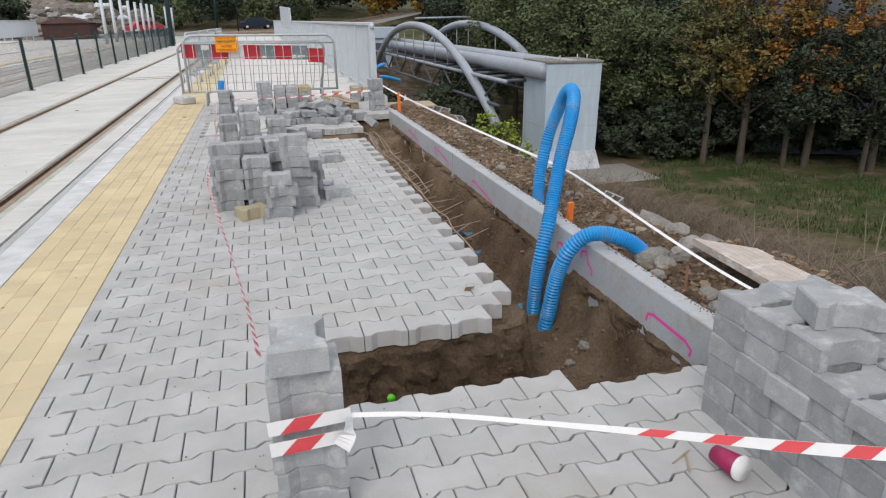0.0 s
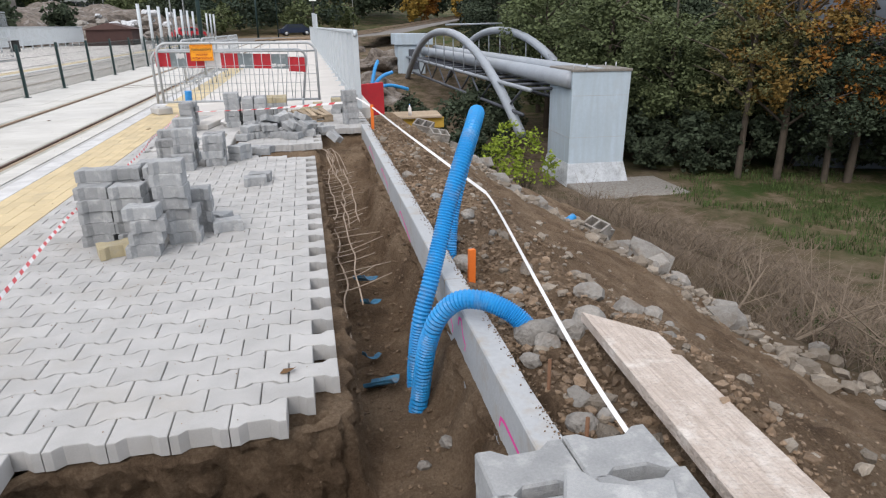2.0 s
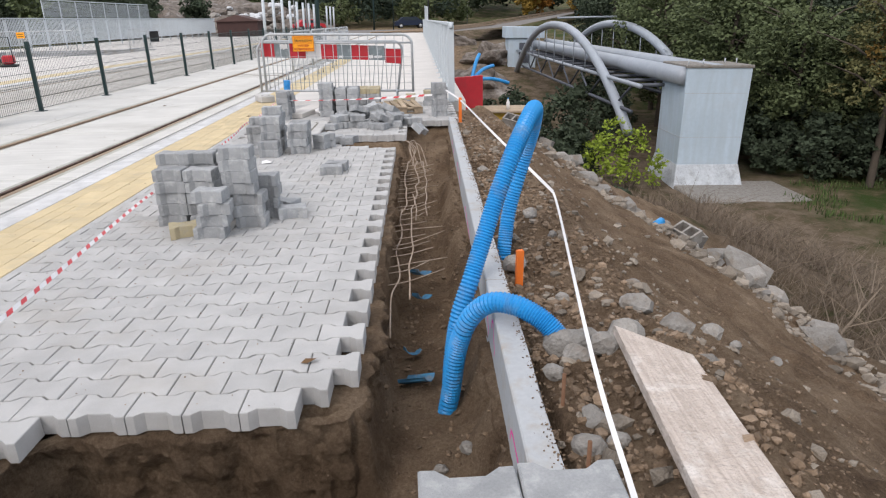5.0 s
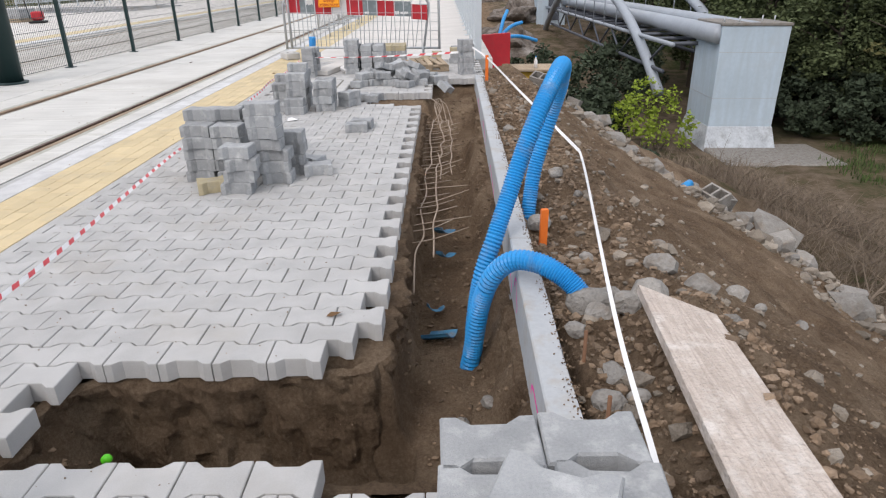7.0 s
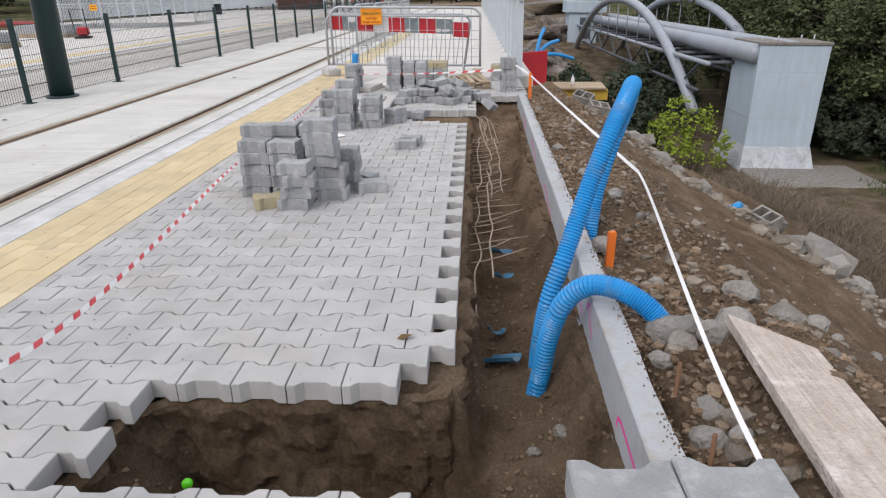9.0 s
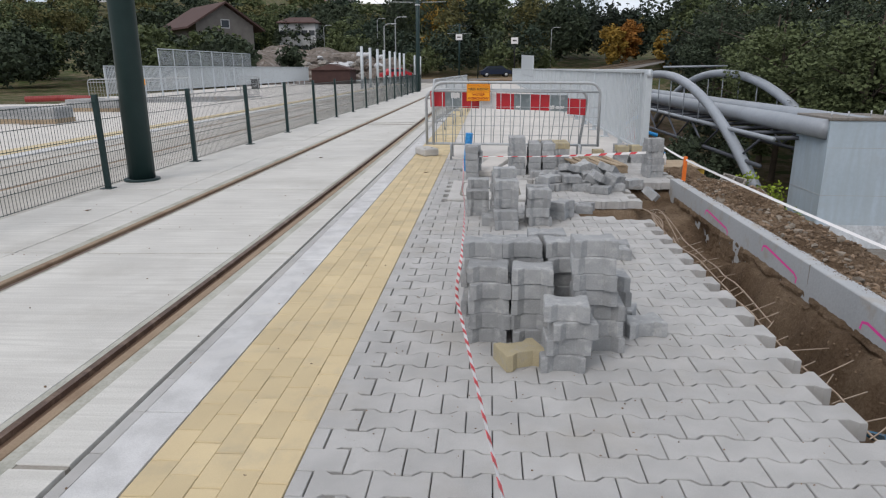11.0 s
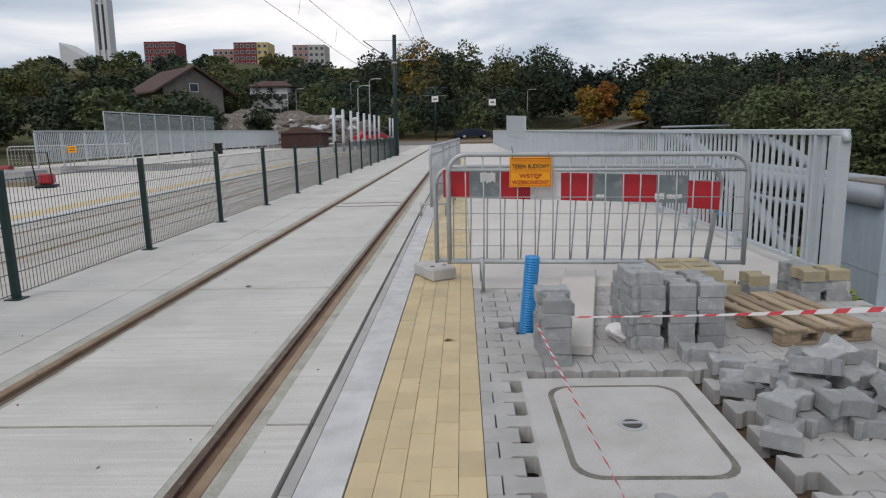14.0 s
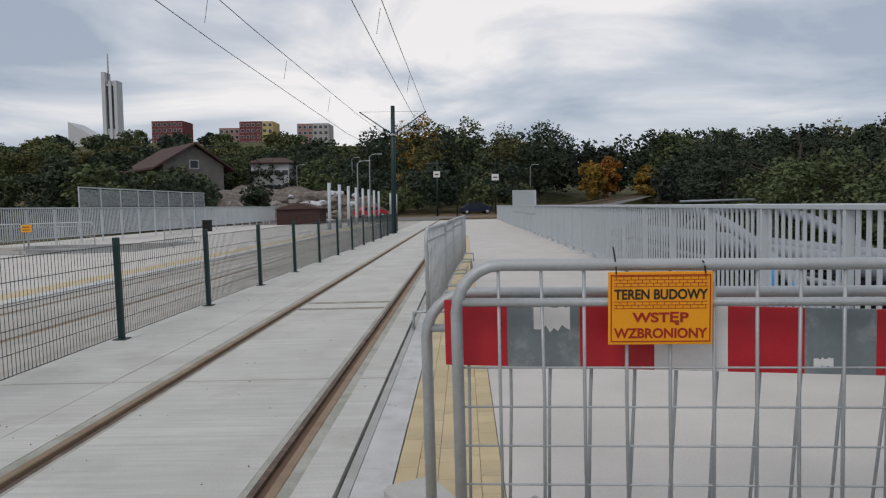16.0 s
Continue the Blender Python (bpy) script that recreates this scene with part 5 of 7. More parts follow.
# ---- construction barriers ----
def barrier(label, m, w=2.4, z0=0.2, z1=1.12, skew=0.0, legs=True, lean=0.0, bars=True):
    ob = thing("crowd_barrier", label, "barrier", m, "construction barriers")
    r, c = 0.021, 0.16

    def at(u, z):
        return (u + lean * (z - z0) * (u + w / 2) / w, 0, z + skew * u)
    left = [at(-w / 2, z0 - 0.02), at(-w / 2, z1 - c)]
    arc1 = [at(-w / 2 + c - c * math.cos(radians(a)), z1 - c + c * math.sin(radians(a))) for a in range(0, 91, 15)]
    arc2 = [at(w / 2 - c + c * math.sin(radians(a)), z1 - c + c * math.cos(radians(a))) for a in range(0, 91, 15)]
    path = [left[0]] + arc1 + arc2 + [at(w / 2, z0 - 0.02)]
    part("tube_frame", tube_me("tube_frame", path, r, M["galv"], 10), ob)
    part("bottom_rail", tube_me("bottom_rail", [at(-w / 2, z0), at(w / 2, z0)], 0.019, M["galv"], 8), ob)
    part("top_rail", tube_me("top_rail", [at(-w / 2, z1 - 0.13), at(w / 2, z1 - 0.13)], 0.015, M["galv"], 8), ob)
    nv = round(w / 0.145)
    for i in range(1, nv):
        u = -w / 2 + w * i / nv
        part("upright_wire", tube_me("upright_wire", [at(u, z0), at(u + random.uniform(-0.006, 0.006), (z0 + z1) / 2), at(u, z1)], 0.0065, M["galv"], 6), ob)
    for z in (z0 + 0.14, z0 + 0.28, z0 + 0.42, z0 + 0.56) if bars else ():
        part("cross_bar", tube_me("cross_bar", [at(-w / 2, z), at(w / 2, z)], 0.004, M["galv"], 5), ob)
    if legs:
        for u in (-w / 2 + 0.28, w / 2 - 0.28):
            part("foot", tube_me("foot", [(u, -0.20, 0.012), (u, -0.20, 0.2 + skew * u), (u, 0.0, z0 + skew * u), (u, 0.20, 0.2 + skew * u), (u, 0.20, 0.012)], 0.018, M["galv"], 8), ob)
    return ob


bar_a = barrier("tubular galvanised mesh barrier across the platform with a yellow sign", pose(0.19, 12.45, 0), 2.51, 0.21, 1.13, -0.02)
bar_b = barrier("galvanised mesh barrier carrying a red and grey reflective board", pose(0.0, 12.58, 0), 2.36, 0.20, 1.02, -0.02, False, 0.14, False)
boards = [(-1.11, -0.885, "red"), (-0.885, -0.625, "filmgrey"), (-0.625, -0.36, "red"), (-0.36, -0.10, "white"), (-0.10, 0.17, "red"), (0.17, 0.42, "filmgrey"), (0.42, 0.71, "red"),
          (0.71, 0.98, "filmgrey"), (0.98, 1.25, "red")]
board = thing("warning_board", "long red and grey reflective warning board hung on the barrier", "warning board", pose(0, 12.535, 0))
for a, b, k in boards:
    za, zb = 0.905 - 0.045 * (a + 1.11) - (0.04 if a > 0.9 else 0), 0.905 - 0.045 * (b + 1.11) - (0.05 if a > 0.9 else 0)
    v = []
    for x, z in ((a, za), (b, zb)):
        for y in (-0.008, 0.008):
            v += [(x, y, z - 0.118), (x, y, z + 0.118)]
    part("stripe_panel", mesh_of("stripe_panel", v, [(0, 4, 5, 1), (2, 3, 7, 6), (0, 1, 3, 2), (4, 6, 7, 5), (1, 5, 7, 3), (0, 2, 6, 4)], M[k]), board)
patches = ((-0.79, -0.66, 0.955, 0.08, "white"), (-0.33, -0.14, 0.80, 0.07, "white"), (0.80, 0.93, 0.755, 0.035, "white"), (0.70, 0.78, 0.76, 0.05, "white"), (0.20, 0.27, 0.77, 0.03, "white"))
for k, (a, b, z, h, key) in enumerate(patches):
    n = 9
    low = [(a + (b - a) * i / n, -0.0105, z - h * (0.55 + 0.45 * noise.noise(Vector((i * 0.9, k, 2))))) for i in range(n + 1)]
    high = [(a + (b - a) * i / n, -0.0105, z + h * (0.45 + 0.3 * noise.noise(Vector((i * 0.9, k, 7))))) for i in range(n + 1)]
    part("torn_film", mesh_of("torn_film", low + high, [(i, i + 1, n + 2 + i, n + 1 + i) for i in range(n)], M[key]), board, "torn pale film on the board")
sign = thing("warning_sign", "yellow site sign with black and red lettering, tied to the barrier", "sign", pose(-0.371, 12.418, 0.995, 0, 0.8, 0))
part("plate", box_me("plate", (0.352, 0.006, 0.25), M["signyellow"], 0.002), sign)
for n_, (x0_, x1_, z0_, z1_) in enumerate(((-0.165, 0.165, 0.112, 0.115), (-0.165, 0.165, -0.115, -0.112), (-0.168, -0.165, -0.115, 0.115), (0.165, 0.168, -0.115, 0.115))):
    part("border_line", mesh_of("border_line", *box_data(x0_, x1_, -0.0052, -0.003, z0_, z1_), M["redink"]), sign)
for z_, rows_ in ((0.074, 3), (-0.001, 2)):
    for r_ in range(rows_ + 1):
        part("brick_line", mesh_of("brick_line", *box_data(-0.157, 0.157, -0.0046, -0.003, z_ + r_ * 0.0115, z_ + r_ * 0.0115 + 0.0016), M["redink"]), sign)
    for r_ in range(rows_):
        for c_ in range(13):
            u_ = -0.150 + c_ * 0.025 + (0.0125 if r_ % 2 else 0)
            if u_ < 0.157:
                part("brick_joint", mesh_of("brick_joint", *box_data(u_, u_ + 0.0016, -0.0045, -0.003, z_ + r_ * 0.0115 + 0.0016, z_ + r_ * 0.0115 + 0.0115), M["redink"]), sign)


def lettering(text, size, z, mat, width):
    cu = bpy.data.curves.new("lettering", "FONT")
    cu.body, cu.size, cu.align_x, cu.extrude, cu.offset = text, size, "CENTER", 0.0006, size * 0.028
    ob = new("lettering", cu)
    bpy.context.view_layer.update()
    me = bpy.data.meshes.new_from_object(ob.evaluated_get(bpy.context.evaluated_depsgraph_get()))
    bpy.data.objects.remove(ob)
    xs = [v.co.x for v in me.vertices]
    k = width / (max(xs) - min(xs))
    me.materials.clear()
    me.materials.append(mat)
    part("lettering", me, sign, m=Matrix.Translation((0, -0.0042, z)) @ Matrix.Rotation(radians(90), 4, "X") @ Matrix.Diagonal((k, 1, 1, 1)))


lettering("TEREN BUDOWY", 0.047, 0.032, M["ink"], 0.315)
lettering("WSTĘP", 0.046, -0.047, M["redink"], 0.19)
lettering("WZBRONIONY", 0.046, -0.101, M["redink"], 0.315)
for x in (-0.15, 0.15):
    part("cable_tie", tube_me("cable_tie", [(x, 0.0, 0.10), (x, -0.004, 0.125), (x + 0.004, 0.02, 0.15), (x - 0.01, 0.0, 0.21 if x < 0 else 0.16)], 0.0028, M["rubber"], 5), sign, "black cable tie")
for y, rz in ((18.1, 86.5), (20.4, 88), (22.7, 86.5), (25.0, 88)):
    barrier("galvanised mesh barrier standing along the platform edge", pose(-1.42 + 0.045 * (y - 17), y, 0, 0, 0, rz), 2.2, 0.2, 1.12)
foot = thing("concrete_weight", "rough concrete barrier foot on the platform edge", "concrete weight", pose(-1.22, 12.90, 0.06, 0, 0, 28))
part("foot_block", box_me("foot_block", (0.25, 0.42, 0.12), M["hatch"], 0.018), foot)
for x in (-0.06, 0.06):
    part("socket", tube_me("socket", [(x, -0.08, 0.0602), (x, -0.08, 0.0615)], 0.022, M["gap"], 10), foot)

# ---- green mesh fence between the tracks ----
FX, SP = -4.83, 2.40
wire_me = mesh_of("upright_wire", *tube_data([(0, 0, 0.04), (0, 0, 1.04)], 0.003, 3), M["green"])
bar_me = mesh_of("cross_wire", *tube_data([(0.006, 0, 0), (0.006, SP, 0)], 0.004, 4), M["green"])
fpost_me = box_me("post", (0.06, 0.06, 1.12), M["green"], 0.006, (0, 0, 0.56))
plate_me = box_me("base_plate", (0.14, 0.14, 0.012), M["green"], 0.003, (0, 0, 0.006))
fence = None
for i in range(-5, 13):
    y = 14.70 + SP * i
    m = pose(FX + 0.004 * (y - 14.7), y, 0)
    if fence is None:
        fence = thing("fence_panel", "dark green welded wire fence panel with its post", "fence", m, "fence panels")
        part("post", fpost_me, fence)
        part("base_plate", plate_me, fence)
        for k in range(1, 48):
            part("upright_wire", wire_me, fence, m=pose(0, SP * k / 48, 0))
        for z in (0.05, 0.23, 0.43, 0.63, 0.83, 1.03):
            part("cross_wire", bar_me, fence, m=pose(0, 0, z))
    else:
        copy_thing(fence, m)

# ---- catenary poles and wires ----
LEANED = 1.1


def pole(x, y, h, r, arms, label):
    ob = thing("catenary_pole", label, "catenary pole", pose(x, y, 0, 0, LEANED, 0), "catenary poles")
    part("shaft", tube_me("shaft", [(0, 0, 0.02), (0, 0, h * 0.5), (0, 0, h)], [r, r * 0.92, r * 0.8], M["green"], 16), ob)
    part("base_flange", tube_me("base_flange", [(0, 0, 0), (0, 0, 0.03)], r * 1.35, M["green"], 16), ob)
    if arms:
        z = h - 1.5
        part("collar", tube_me("collar", [(0, 0, z - 0.05), (0, 0, z + 0.05)], r * 1.2, M["galv"], 12), ob)
        for s in (-1, 1):
            part("bracket_arm", tube_me("bracket_arm", [(0, 0, z), (s * 1.75, 0, z + 1.2)], 0.03, M["green"], 6), ob)
            part("steady_arm", tube_me("steady_arm", [(0, 0, z + 0.15), (s * 1.75, 0, z + 0.18)], 0.018, M["galv"], 6), ob)
        part("tie_wire", tube_me("tie_wire", [(-1.75, 0, z + 1.2), (1.75, 0, z + 1.2)], 0.010, M["galv"], 5), ob)
    return ob


pole(-4.75, 10.52, 7.5, 0.165, False, "thick dark green steel catenary pole in the fence line")
pole(-4.74, 44.2, 6.65, 0.135, True, "dark green steel catenary pole with bracket arms")
pole(-4.60, 97.0, 7.4, 0.14, True, "distant dark green catenary pole with bracket arms")
for x0_, z0_, x1_, z1_ in ((-7.05, 5.3, -8.3, 6.85), (-6.45, 6.25, -6.75, 6.55), (-3.05, 5.15, -3.6, 6.6), (-2.85, 6.15, -2.75, 6.25)):
    w = thing("overhead_wire", "thin dark overhead tram wire", "overhead wire", None, "overhead wires")
    part("cable", tube_me("cable", [(x0_ + 1.5, 140, z0_ + 1), (x0_, 44.2, z0_), ((x0_ + x1_) / 2 - 0.0, 28, (z0_ + z1_) / 2 - 0.12), (x1_, 12, z1_), (x1_, -30, z1_)], 0.010, M["rubber"], 5), w)
for x, y, z in ((-6.75, 38, 5.5), (-6.95, 32, 5.72), (-7.2, 26, 5.95), (-3.0, 34, 5.5), (-3.15, 27, 5.8)):
    w = thing("wire_dropper", "short dropper between the overhead wires", "overhead wire", None, "wire droppers")
    part("dropper", tube_me("dropper", [(x, y, z), (x + 0.12, y, z + 0.65)], 0.006, M["rubber"], 4), w)

# ---- light grey bridge railing ----
RX, RS = 2.10, 1.48
rpost = box_me("post", (0.08, 0.045, 1.24), M["railgrey"], 0.005, (0, 0, 0.62))
rplate = box_me("foot_plate", (0.16, 0.16, 0.014), M["railgrey"], 0.003, (-0.02, 0, 0.007))
rtop = box_me("handrail", (0.09, RS, 0.05), M["railgrey"], 0.008, (0, RS / 2, 1.265))
rbot = box_me("bottom_rail", (0.04, RS - 0.05, 0.04), M["railgrey"], 0.004, (0, RS / 2, 0.12))
rpick = box_me("picket", (0.018, 0.05, 1.10), M["railgrey"], 0.003, (0, 0, 0.69))
section = None
for i in range(-0, 40):
    y = 12.62 + RS * i
    if section is None:
        section = thing("railing", "light grey steel bridge railing section with flat pickets", "railing", pose(RX, y, 0), "railing sections")
        for nm, me in (("post", rpost), ("foot_plate", rplate), ("handrail", rtop), ("bottom_rail", rbot)):
            part(nm, me, section)
        for k in range(1, 11):
            part("picket", rpick, section, m=pose(0, RS * k / 11, 0))
    else:
        copy_thing(section, pose(RX, y, 0))
end = thing("railing_end", "light grey end post closing the bridge railing", "railing", pose(RX, 12.30, 0))
part("end_plate", box_me("end_plate", (0.10, 0.12, 1.24), M["railgrey"], 0.006, (0, 0, 0.62)), end)
part("handrail", box_me("handrail", (0.09, 0.36, 0.05), M["railgrey"], 0.008, (0, 0.13, 1.265)), end)
for dy in (0.135, 0.235):
    part("picket", rpick, end, m=pose(0, dy, 0))
part("rail_corner", mesh_of("rail_corner", *tube_data([(0, 0.0, 1.262), (0, -0.062, 1.245), (0, -0.085, 1.19)], [0.034, 0.034, 0.03], 8, closed=True), M["railgrey"], True), end)
part("bottom_rail", box_me("bottom_rail", (0.04, 0.26, 0.04), M["railgrey"], 0.004, (0, 0.17, 0.12)), end)
screen = thing("screen_panel", "pale solid screen panel fixed above the bridge railing", "screen panel", pose(RX, 45, 0))
part("sheet", mesh_of("sheet", [(-0.03, -6.5, 0.9), (-0.03, 6.5, 0.9), (-0.03, 6.5, 2.25), (-0.03, -6.5, 1.95), (0.03, -6.5, 0.9), (0.03, 6.5, 0.9), (0.03, 6.5, 2.25), (0.03, -6.5, 1.95)],
                      [(0, 3, 2, 1), (4, 5, 6, 7), (0, 4, 7, 3), (1, 2, 6, 5), (3, 7, 6, 2), (0, 1, 5, 4)], M["railgrey"]), screen)

# far railing across the tracks
LX, LZ = -20.6, 0.02
lpost = box_me("post", (0.08, 0.06, 1.7), M["railgrey"], 0.005, (0, 0, 0.85))
ltop = box_me("handrail", (0.08, 2.0, 0.06), M["railgrey"], 0.006, (0, 1.0, 1.76))
lbot = box_me("bottom_rail", (0.05, 2.0, 0.05), M["railgrey"], 0.004, (0, 1.0, 0.35))
lpick = box_me("picket", (0.03, 0.05, 1.38), M["railgrey"], 0.003, (0, 0, 1.05))
lframe = mesh_of("screen_frame", *join([box_data(-0.02, 0.02, 0.0, 2.0, 2.78, 2.84), box_data(-0.02, 0.02, 0.0, 0.06, 1.78, 2.8)]), M["railgrey"])
lgrid = mesh_of("screen_mesh", *join([box_data(-0.008, 0.008, 0.06, 2.0, 1.84 + 0.05 * k, 1.86 + 0.05 * k) for k in range(18)]), M["railgrey"])
for i in range(20):
    sec = thing("far_railing", "light grey railing across the tracks" + (" with a raised mesh screen" if 3 <= i <= 10 else ""), "railing", pose(LX, 36.5 + 2 * i, LZ), "far railing sections")
    for nm, me in (("post", lpost), ("handrail", ltop), ("bottom_rail", lbot)):
        part(nm, me, sec)
    for k in range(1, 14):
        part("picket", lpick, sec, m=pose(0, 2.0 * k / 14, 0))
    if 3 <= i <= 10:
        part("screen_frame", lframe, sec)
        part("screen_mesh", lgrid, sec, "fine horizontal mesh slats")
bin_ = thing("litter_bin", "small black litter bin by the far railing", "litter bin", pose(-19.5, 56, 0.02))
part("body", box_me("body", (0.55, 0.5, 0.75), M["rubber"], 0.04, (0, 0, 0.375)), bin_)
part("rim", box_me("rim", (0.6, 0.55, 0.06), M["rubber"], 0.01, (0, 0, 0.78)), bin_)
for x, y, rz in ((-15.2, 32.4, 0), (-17.8, 32.4, 4), (-12.6, 36, 88)):
    barrier("galvanised mesh barrier round an open pit across the tracks", pose(x, y, 0.02, 0, 0, rz), 2.4, 0.2, 1.12)
fs = thing("warning_sign", "small orange site sign on a far barrier", "sign", pose(-16.4, 32.36, 0.98))
part("plate", box_me("plate", (0.36, 0.01, 0.26), M["signyellow"], 0.003), fs)
part("text_bar", box_me("text_bar", (0.26, 0.004, 0.03), M["ink"], 0.001, (0, -0.008, 0.05)), fs)
part("text_bar", box_me("text_bar", (0.26, 0.004, 0.03), M["ink"], 0.001, (0, -0.008, -0.05)), fs)
comp = thing("plate_compactor", "red plate compactor with a tall handle parked on the far platform", "plate compactor", pose(-12.9, 25.2, 0.02, 0, 0, 20))
part("sole_plate", box_me("sole_plate", (0.5, 0.7, 0.06), M["rubber"], 0.02, (0, 0, 0.04)), comp)
part("engine", box_me("engine", (0.36, 0.42, 0.3), M["red"], 0.05, (0, 0.05, 0.24)), comp)
part("handle", tube_me("handle", [(-0.2, -0.2, 0.15), (-0.22, -0.5, 1.0), (0.22, -0.5, 1.0), (0.2, -0.2, 0.15)], 0.018, M["rubber"], 6), comp)
for i in range(4):
    bp = thing("block_pallet", "pallet of grey paving blocks on the far platform", "block pallet", pose((-14.3, -15.6, -13.0, -14.3)[i], (26.2, 26.6, 20.6, 20.9)[i], 0.02, 0, 0, 3 * i), "block pallets")
    part("base", box_me("base", (1.0, 1.1, 0.13), M["pallet"], 0.01, (0, 0, 0.065)), bp)
    for L in range(4):
        part("layer", box_me("layer", (0.96, 1.06, 0.078), M["block"], 0.008, (random.uniform(-0.01, 0.01), 0, 0.17 + 0.08 * L)), bp)
rp = thing("duct_coil", "coil of dark red cable duct lying on the far platform", "cable duct", pose(-19.6, 31.0, 0.2))
part("coil", tube_me("coil", [(-1.6, 0, 0.12), (0, 0.2, 0.15), (1.6, 0, 0.12)], 0.14, material("dark_red_plastic", (0.25, 0.03, 0.025), None, 0.5, bump=0.05), 12, 0.01, 0.06, False), rp)
tarp = thing("blue_tarpaulin", "crumpled blue tarpaulin beside the pallets", "tarpaulin", pose(-17.6, 29.2, 0.1), "", mesh_of("blue_tarpaulin", *rock_data(0.45, 3, 77, 0.4, 0.5), M["blue"]))
gpost_me = mesh_of("shelter_post", *tube_data([(0, 0, 0), (0, 0, 3.05)], 0.11, 10, closed=True), M["railgrey"], True)
for i in range(13):
    if i not in (8, 9):
        g = thing("shelter_post", "bare light grey steel post of an unfinished platform shelter", "steel post", pose(-9.8, 52 + 3.5 * i, 0.02, 0, LEANED, 0), "shelter posts")
        part("tube", gpost_me, g)
        part("base_plate", box_me("base_plate", (0.35, 0.35, 0.03), M["galv"], 0.004, (0, 0, 0.015)), g)

# shed beyond the platform
shed = thing("shed", "low dark brown wooden shed with a gabled roof", "shed", pose(-16.4, 71, 0.0))
part("wall", box_me("wall", (4.0, 3.0, 1.5), M["darkwood"], 0.02, (0, 0, 0.75)), shed)
part("roof", mesh_of("roof", [(-2.3, -1.7, 1.45), (2.3, -1.7, 1.45), (2.3, 1.7, 1.45), (-2.3, 1.7, 1.45), (0, -1.7, 2.05), (0, 1.7, 2.05)],
                     [(0, 1, 4), (2, 3, 5), (0, 4, 5, 3), (1, 2, 5, 4), (0, 3, 2, 1)], M["roofdark"]), shed)

# ---- concrete pier and pipe bridge ----
pier = thing("bridge_pier", "pale cast concrete pier with a flared foot carrying two pipes", "pier", pose(13.75, 28.9, 0, 0, LEANED, 0))


def loft(sections, mat, name):
    v, f = [], []
    for z, x0_, x1_, y0_, y1_ in sections:
        v += [(x0_, y0_, z), (x1_, y0_, z), (x1_, y1_, z), (x0_, y1_, z)]
    n = len(sections)
    for i in range(n - 1):
        for k in range(4):
            f.append((4 * i + k, 4 * i + (k + 1) % 4, 4 * i + 4 + (k + 1) % 4, 4 * i + 4 + k))
    f += [(3, 2, 1, 0), tuple(4 * (n - 1) + k for k in range(4))]
    return mesh_of(name, v, f, mat)


part("shaft", loft([(-4.7, -1.31, 1.31, -1.30, 1.3), (-2.6, -1.32, 1.32, -1.3, 1.3), (-0.75, -1.35, 1.35, -1.3, 1.3)], M["pillar"], "shaft"), pier)
part("flared_foot", loft([(-6.1, -1.62, 1.50, -2.0, 1.6), (-4.7, -1.33, 1.33, -1.32, 1.32)], M["pier_foot"], "flared_foot"), pier)
part("cap", box_me("cap", (2.8, 2.7, 0.12), M["rubble"], 0.02, (0, 0, -0.69)), pier)
for x in (-1.2, -0.6, 0.7, 1.2):
    part("anchor_bar", tube_me("anchor_bar", [(x, -1.0 + 0.9 * (x > 0), -0.7), (x, -1.0 + 0.9 * (x > 0), -0.42)], 0.03, M["galv"], 6), pier)
for z in (-1.75, -3.55):
    part("pour_joint", box_me("pour_joint", (2.66, 2.605, 0.02), M["wall"], 0.004, (0, 0, z)), pier, "thin grey casting joint")
part("footing", box_me("footing", (4.6, 3.2, 0.5), M["rubble"], 0.06, (0.8, -2.6, -5.75)), pier)
bridge = thing("pipe_bridge", "grey steel pipe bridge with two arched tubes over the valley", "pipe bridge")
steel = material("dull_grey_pipe_paint", (0.34, 0.37, 0.41), (0.27, 0.30, 0.33), 0.5, 0.15, scale=0.8, fine=9, bump=0.05, stain=(0.24, 0.25, 0.26), stain_scale=0.7, stain_amount=0.5)
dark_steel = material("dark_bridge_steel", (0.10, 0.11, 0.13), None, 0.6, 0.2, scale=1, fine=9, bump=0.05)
for x, z in ((12.35, -1.05), (13.7, -0.95)):
    part("pipe", tube_me("pipe", [(x, 27.7, z), (x, 40, z), (x, 50, z), (x - 0.1, 64, z)], 0.37, steel, 20), bridge)
for x in (11.0, 15.0):
    arch = []
    for i in range(25):
        t = i / 24
        y = 30.2 + 32.5 * t
        arch.append((x - 0.5 * t, y, -3.7 + 4.5 * (1 - abs(2 * t - 1) ** 2.2)))
    part("arch_tube", tube_me("arch_tube", arch, 0.245, steel, 14), bridge)
    part("top_chord", tube_me("top_chord", [(x, 29, -1.55), (x - 0.3, 64, -1.55)], 0.10, steel, 8), bridge)
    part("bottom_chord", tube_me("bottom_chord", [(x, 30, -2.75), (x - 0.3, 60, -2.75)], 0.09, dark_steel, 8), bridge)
    for i in range(12):
        ya, yb = 30 + 2.5 * i, 32.5 + 2.5 * i
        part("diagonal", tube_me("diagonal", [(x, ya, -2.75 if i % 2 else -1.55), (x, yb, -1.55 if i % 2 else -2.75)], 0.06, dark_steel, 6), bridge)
    for i in range(2, 23, 2):
        if arch[i][2] > -1.4:
            part("hanger", tube_me("hanger", [arch[i], (arch[i][0], arch[i][1], -1.55)], 0.035, steel, 6), bridge)
for i in range(14):
    y = 30 + 2.4 * i
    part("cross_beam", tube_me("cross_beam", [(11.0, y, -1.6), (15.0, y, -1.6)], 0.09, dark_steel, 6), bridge)
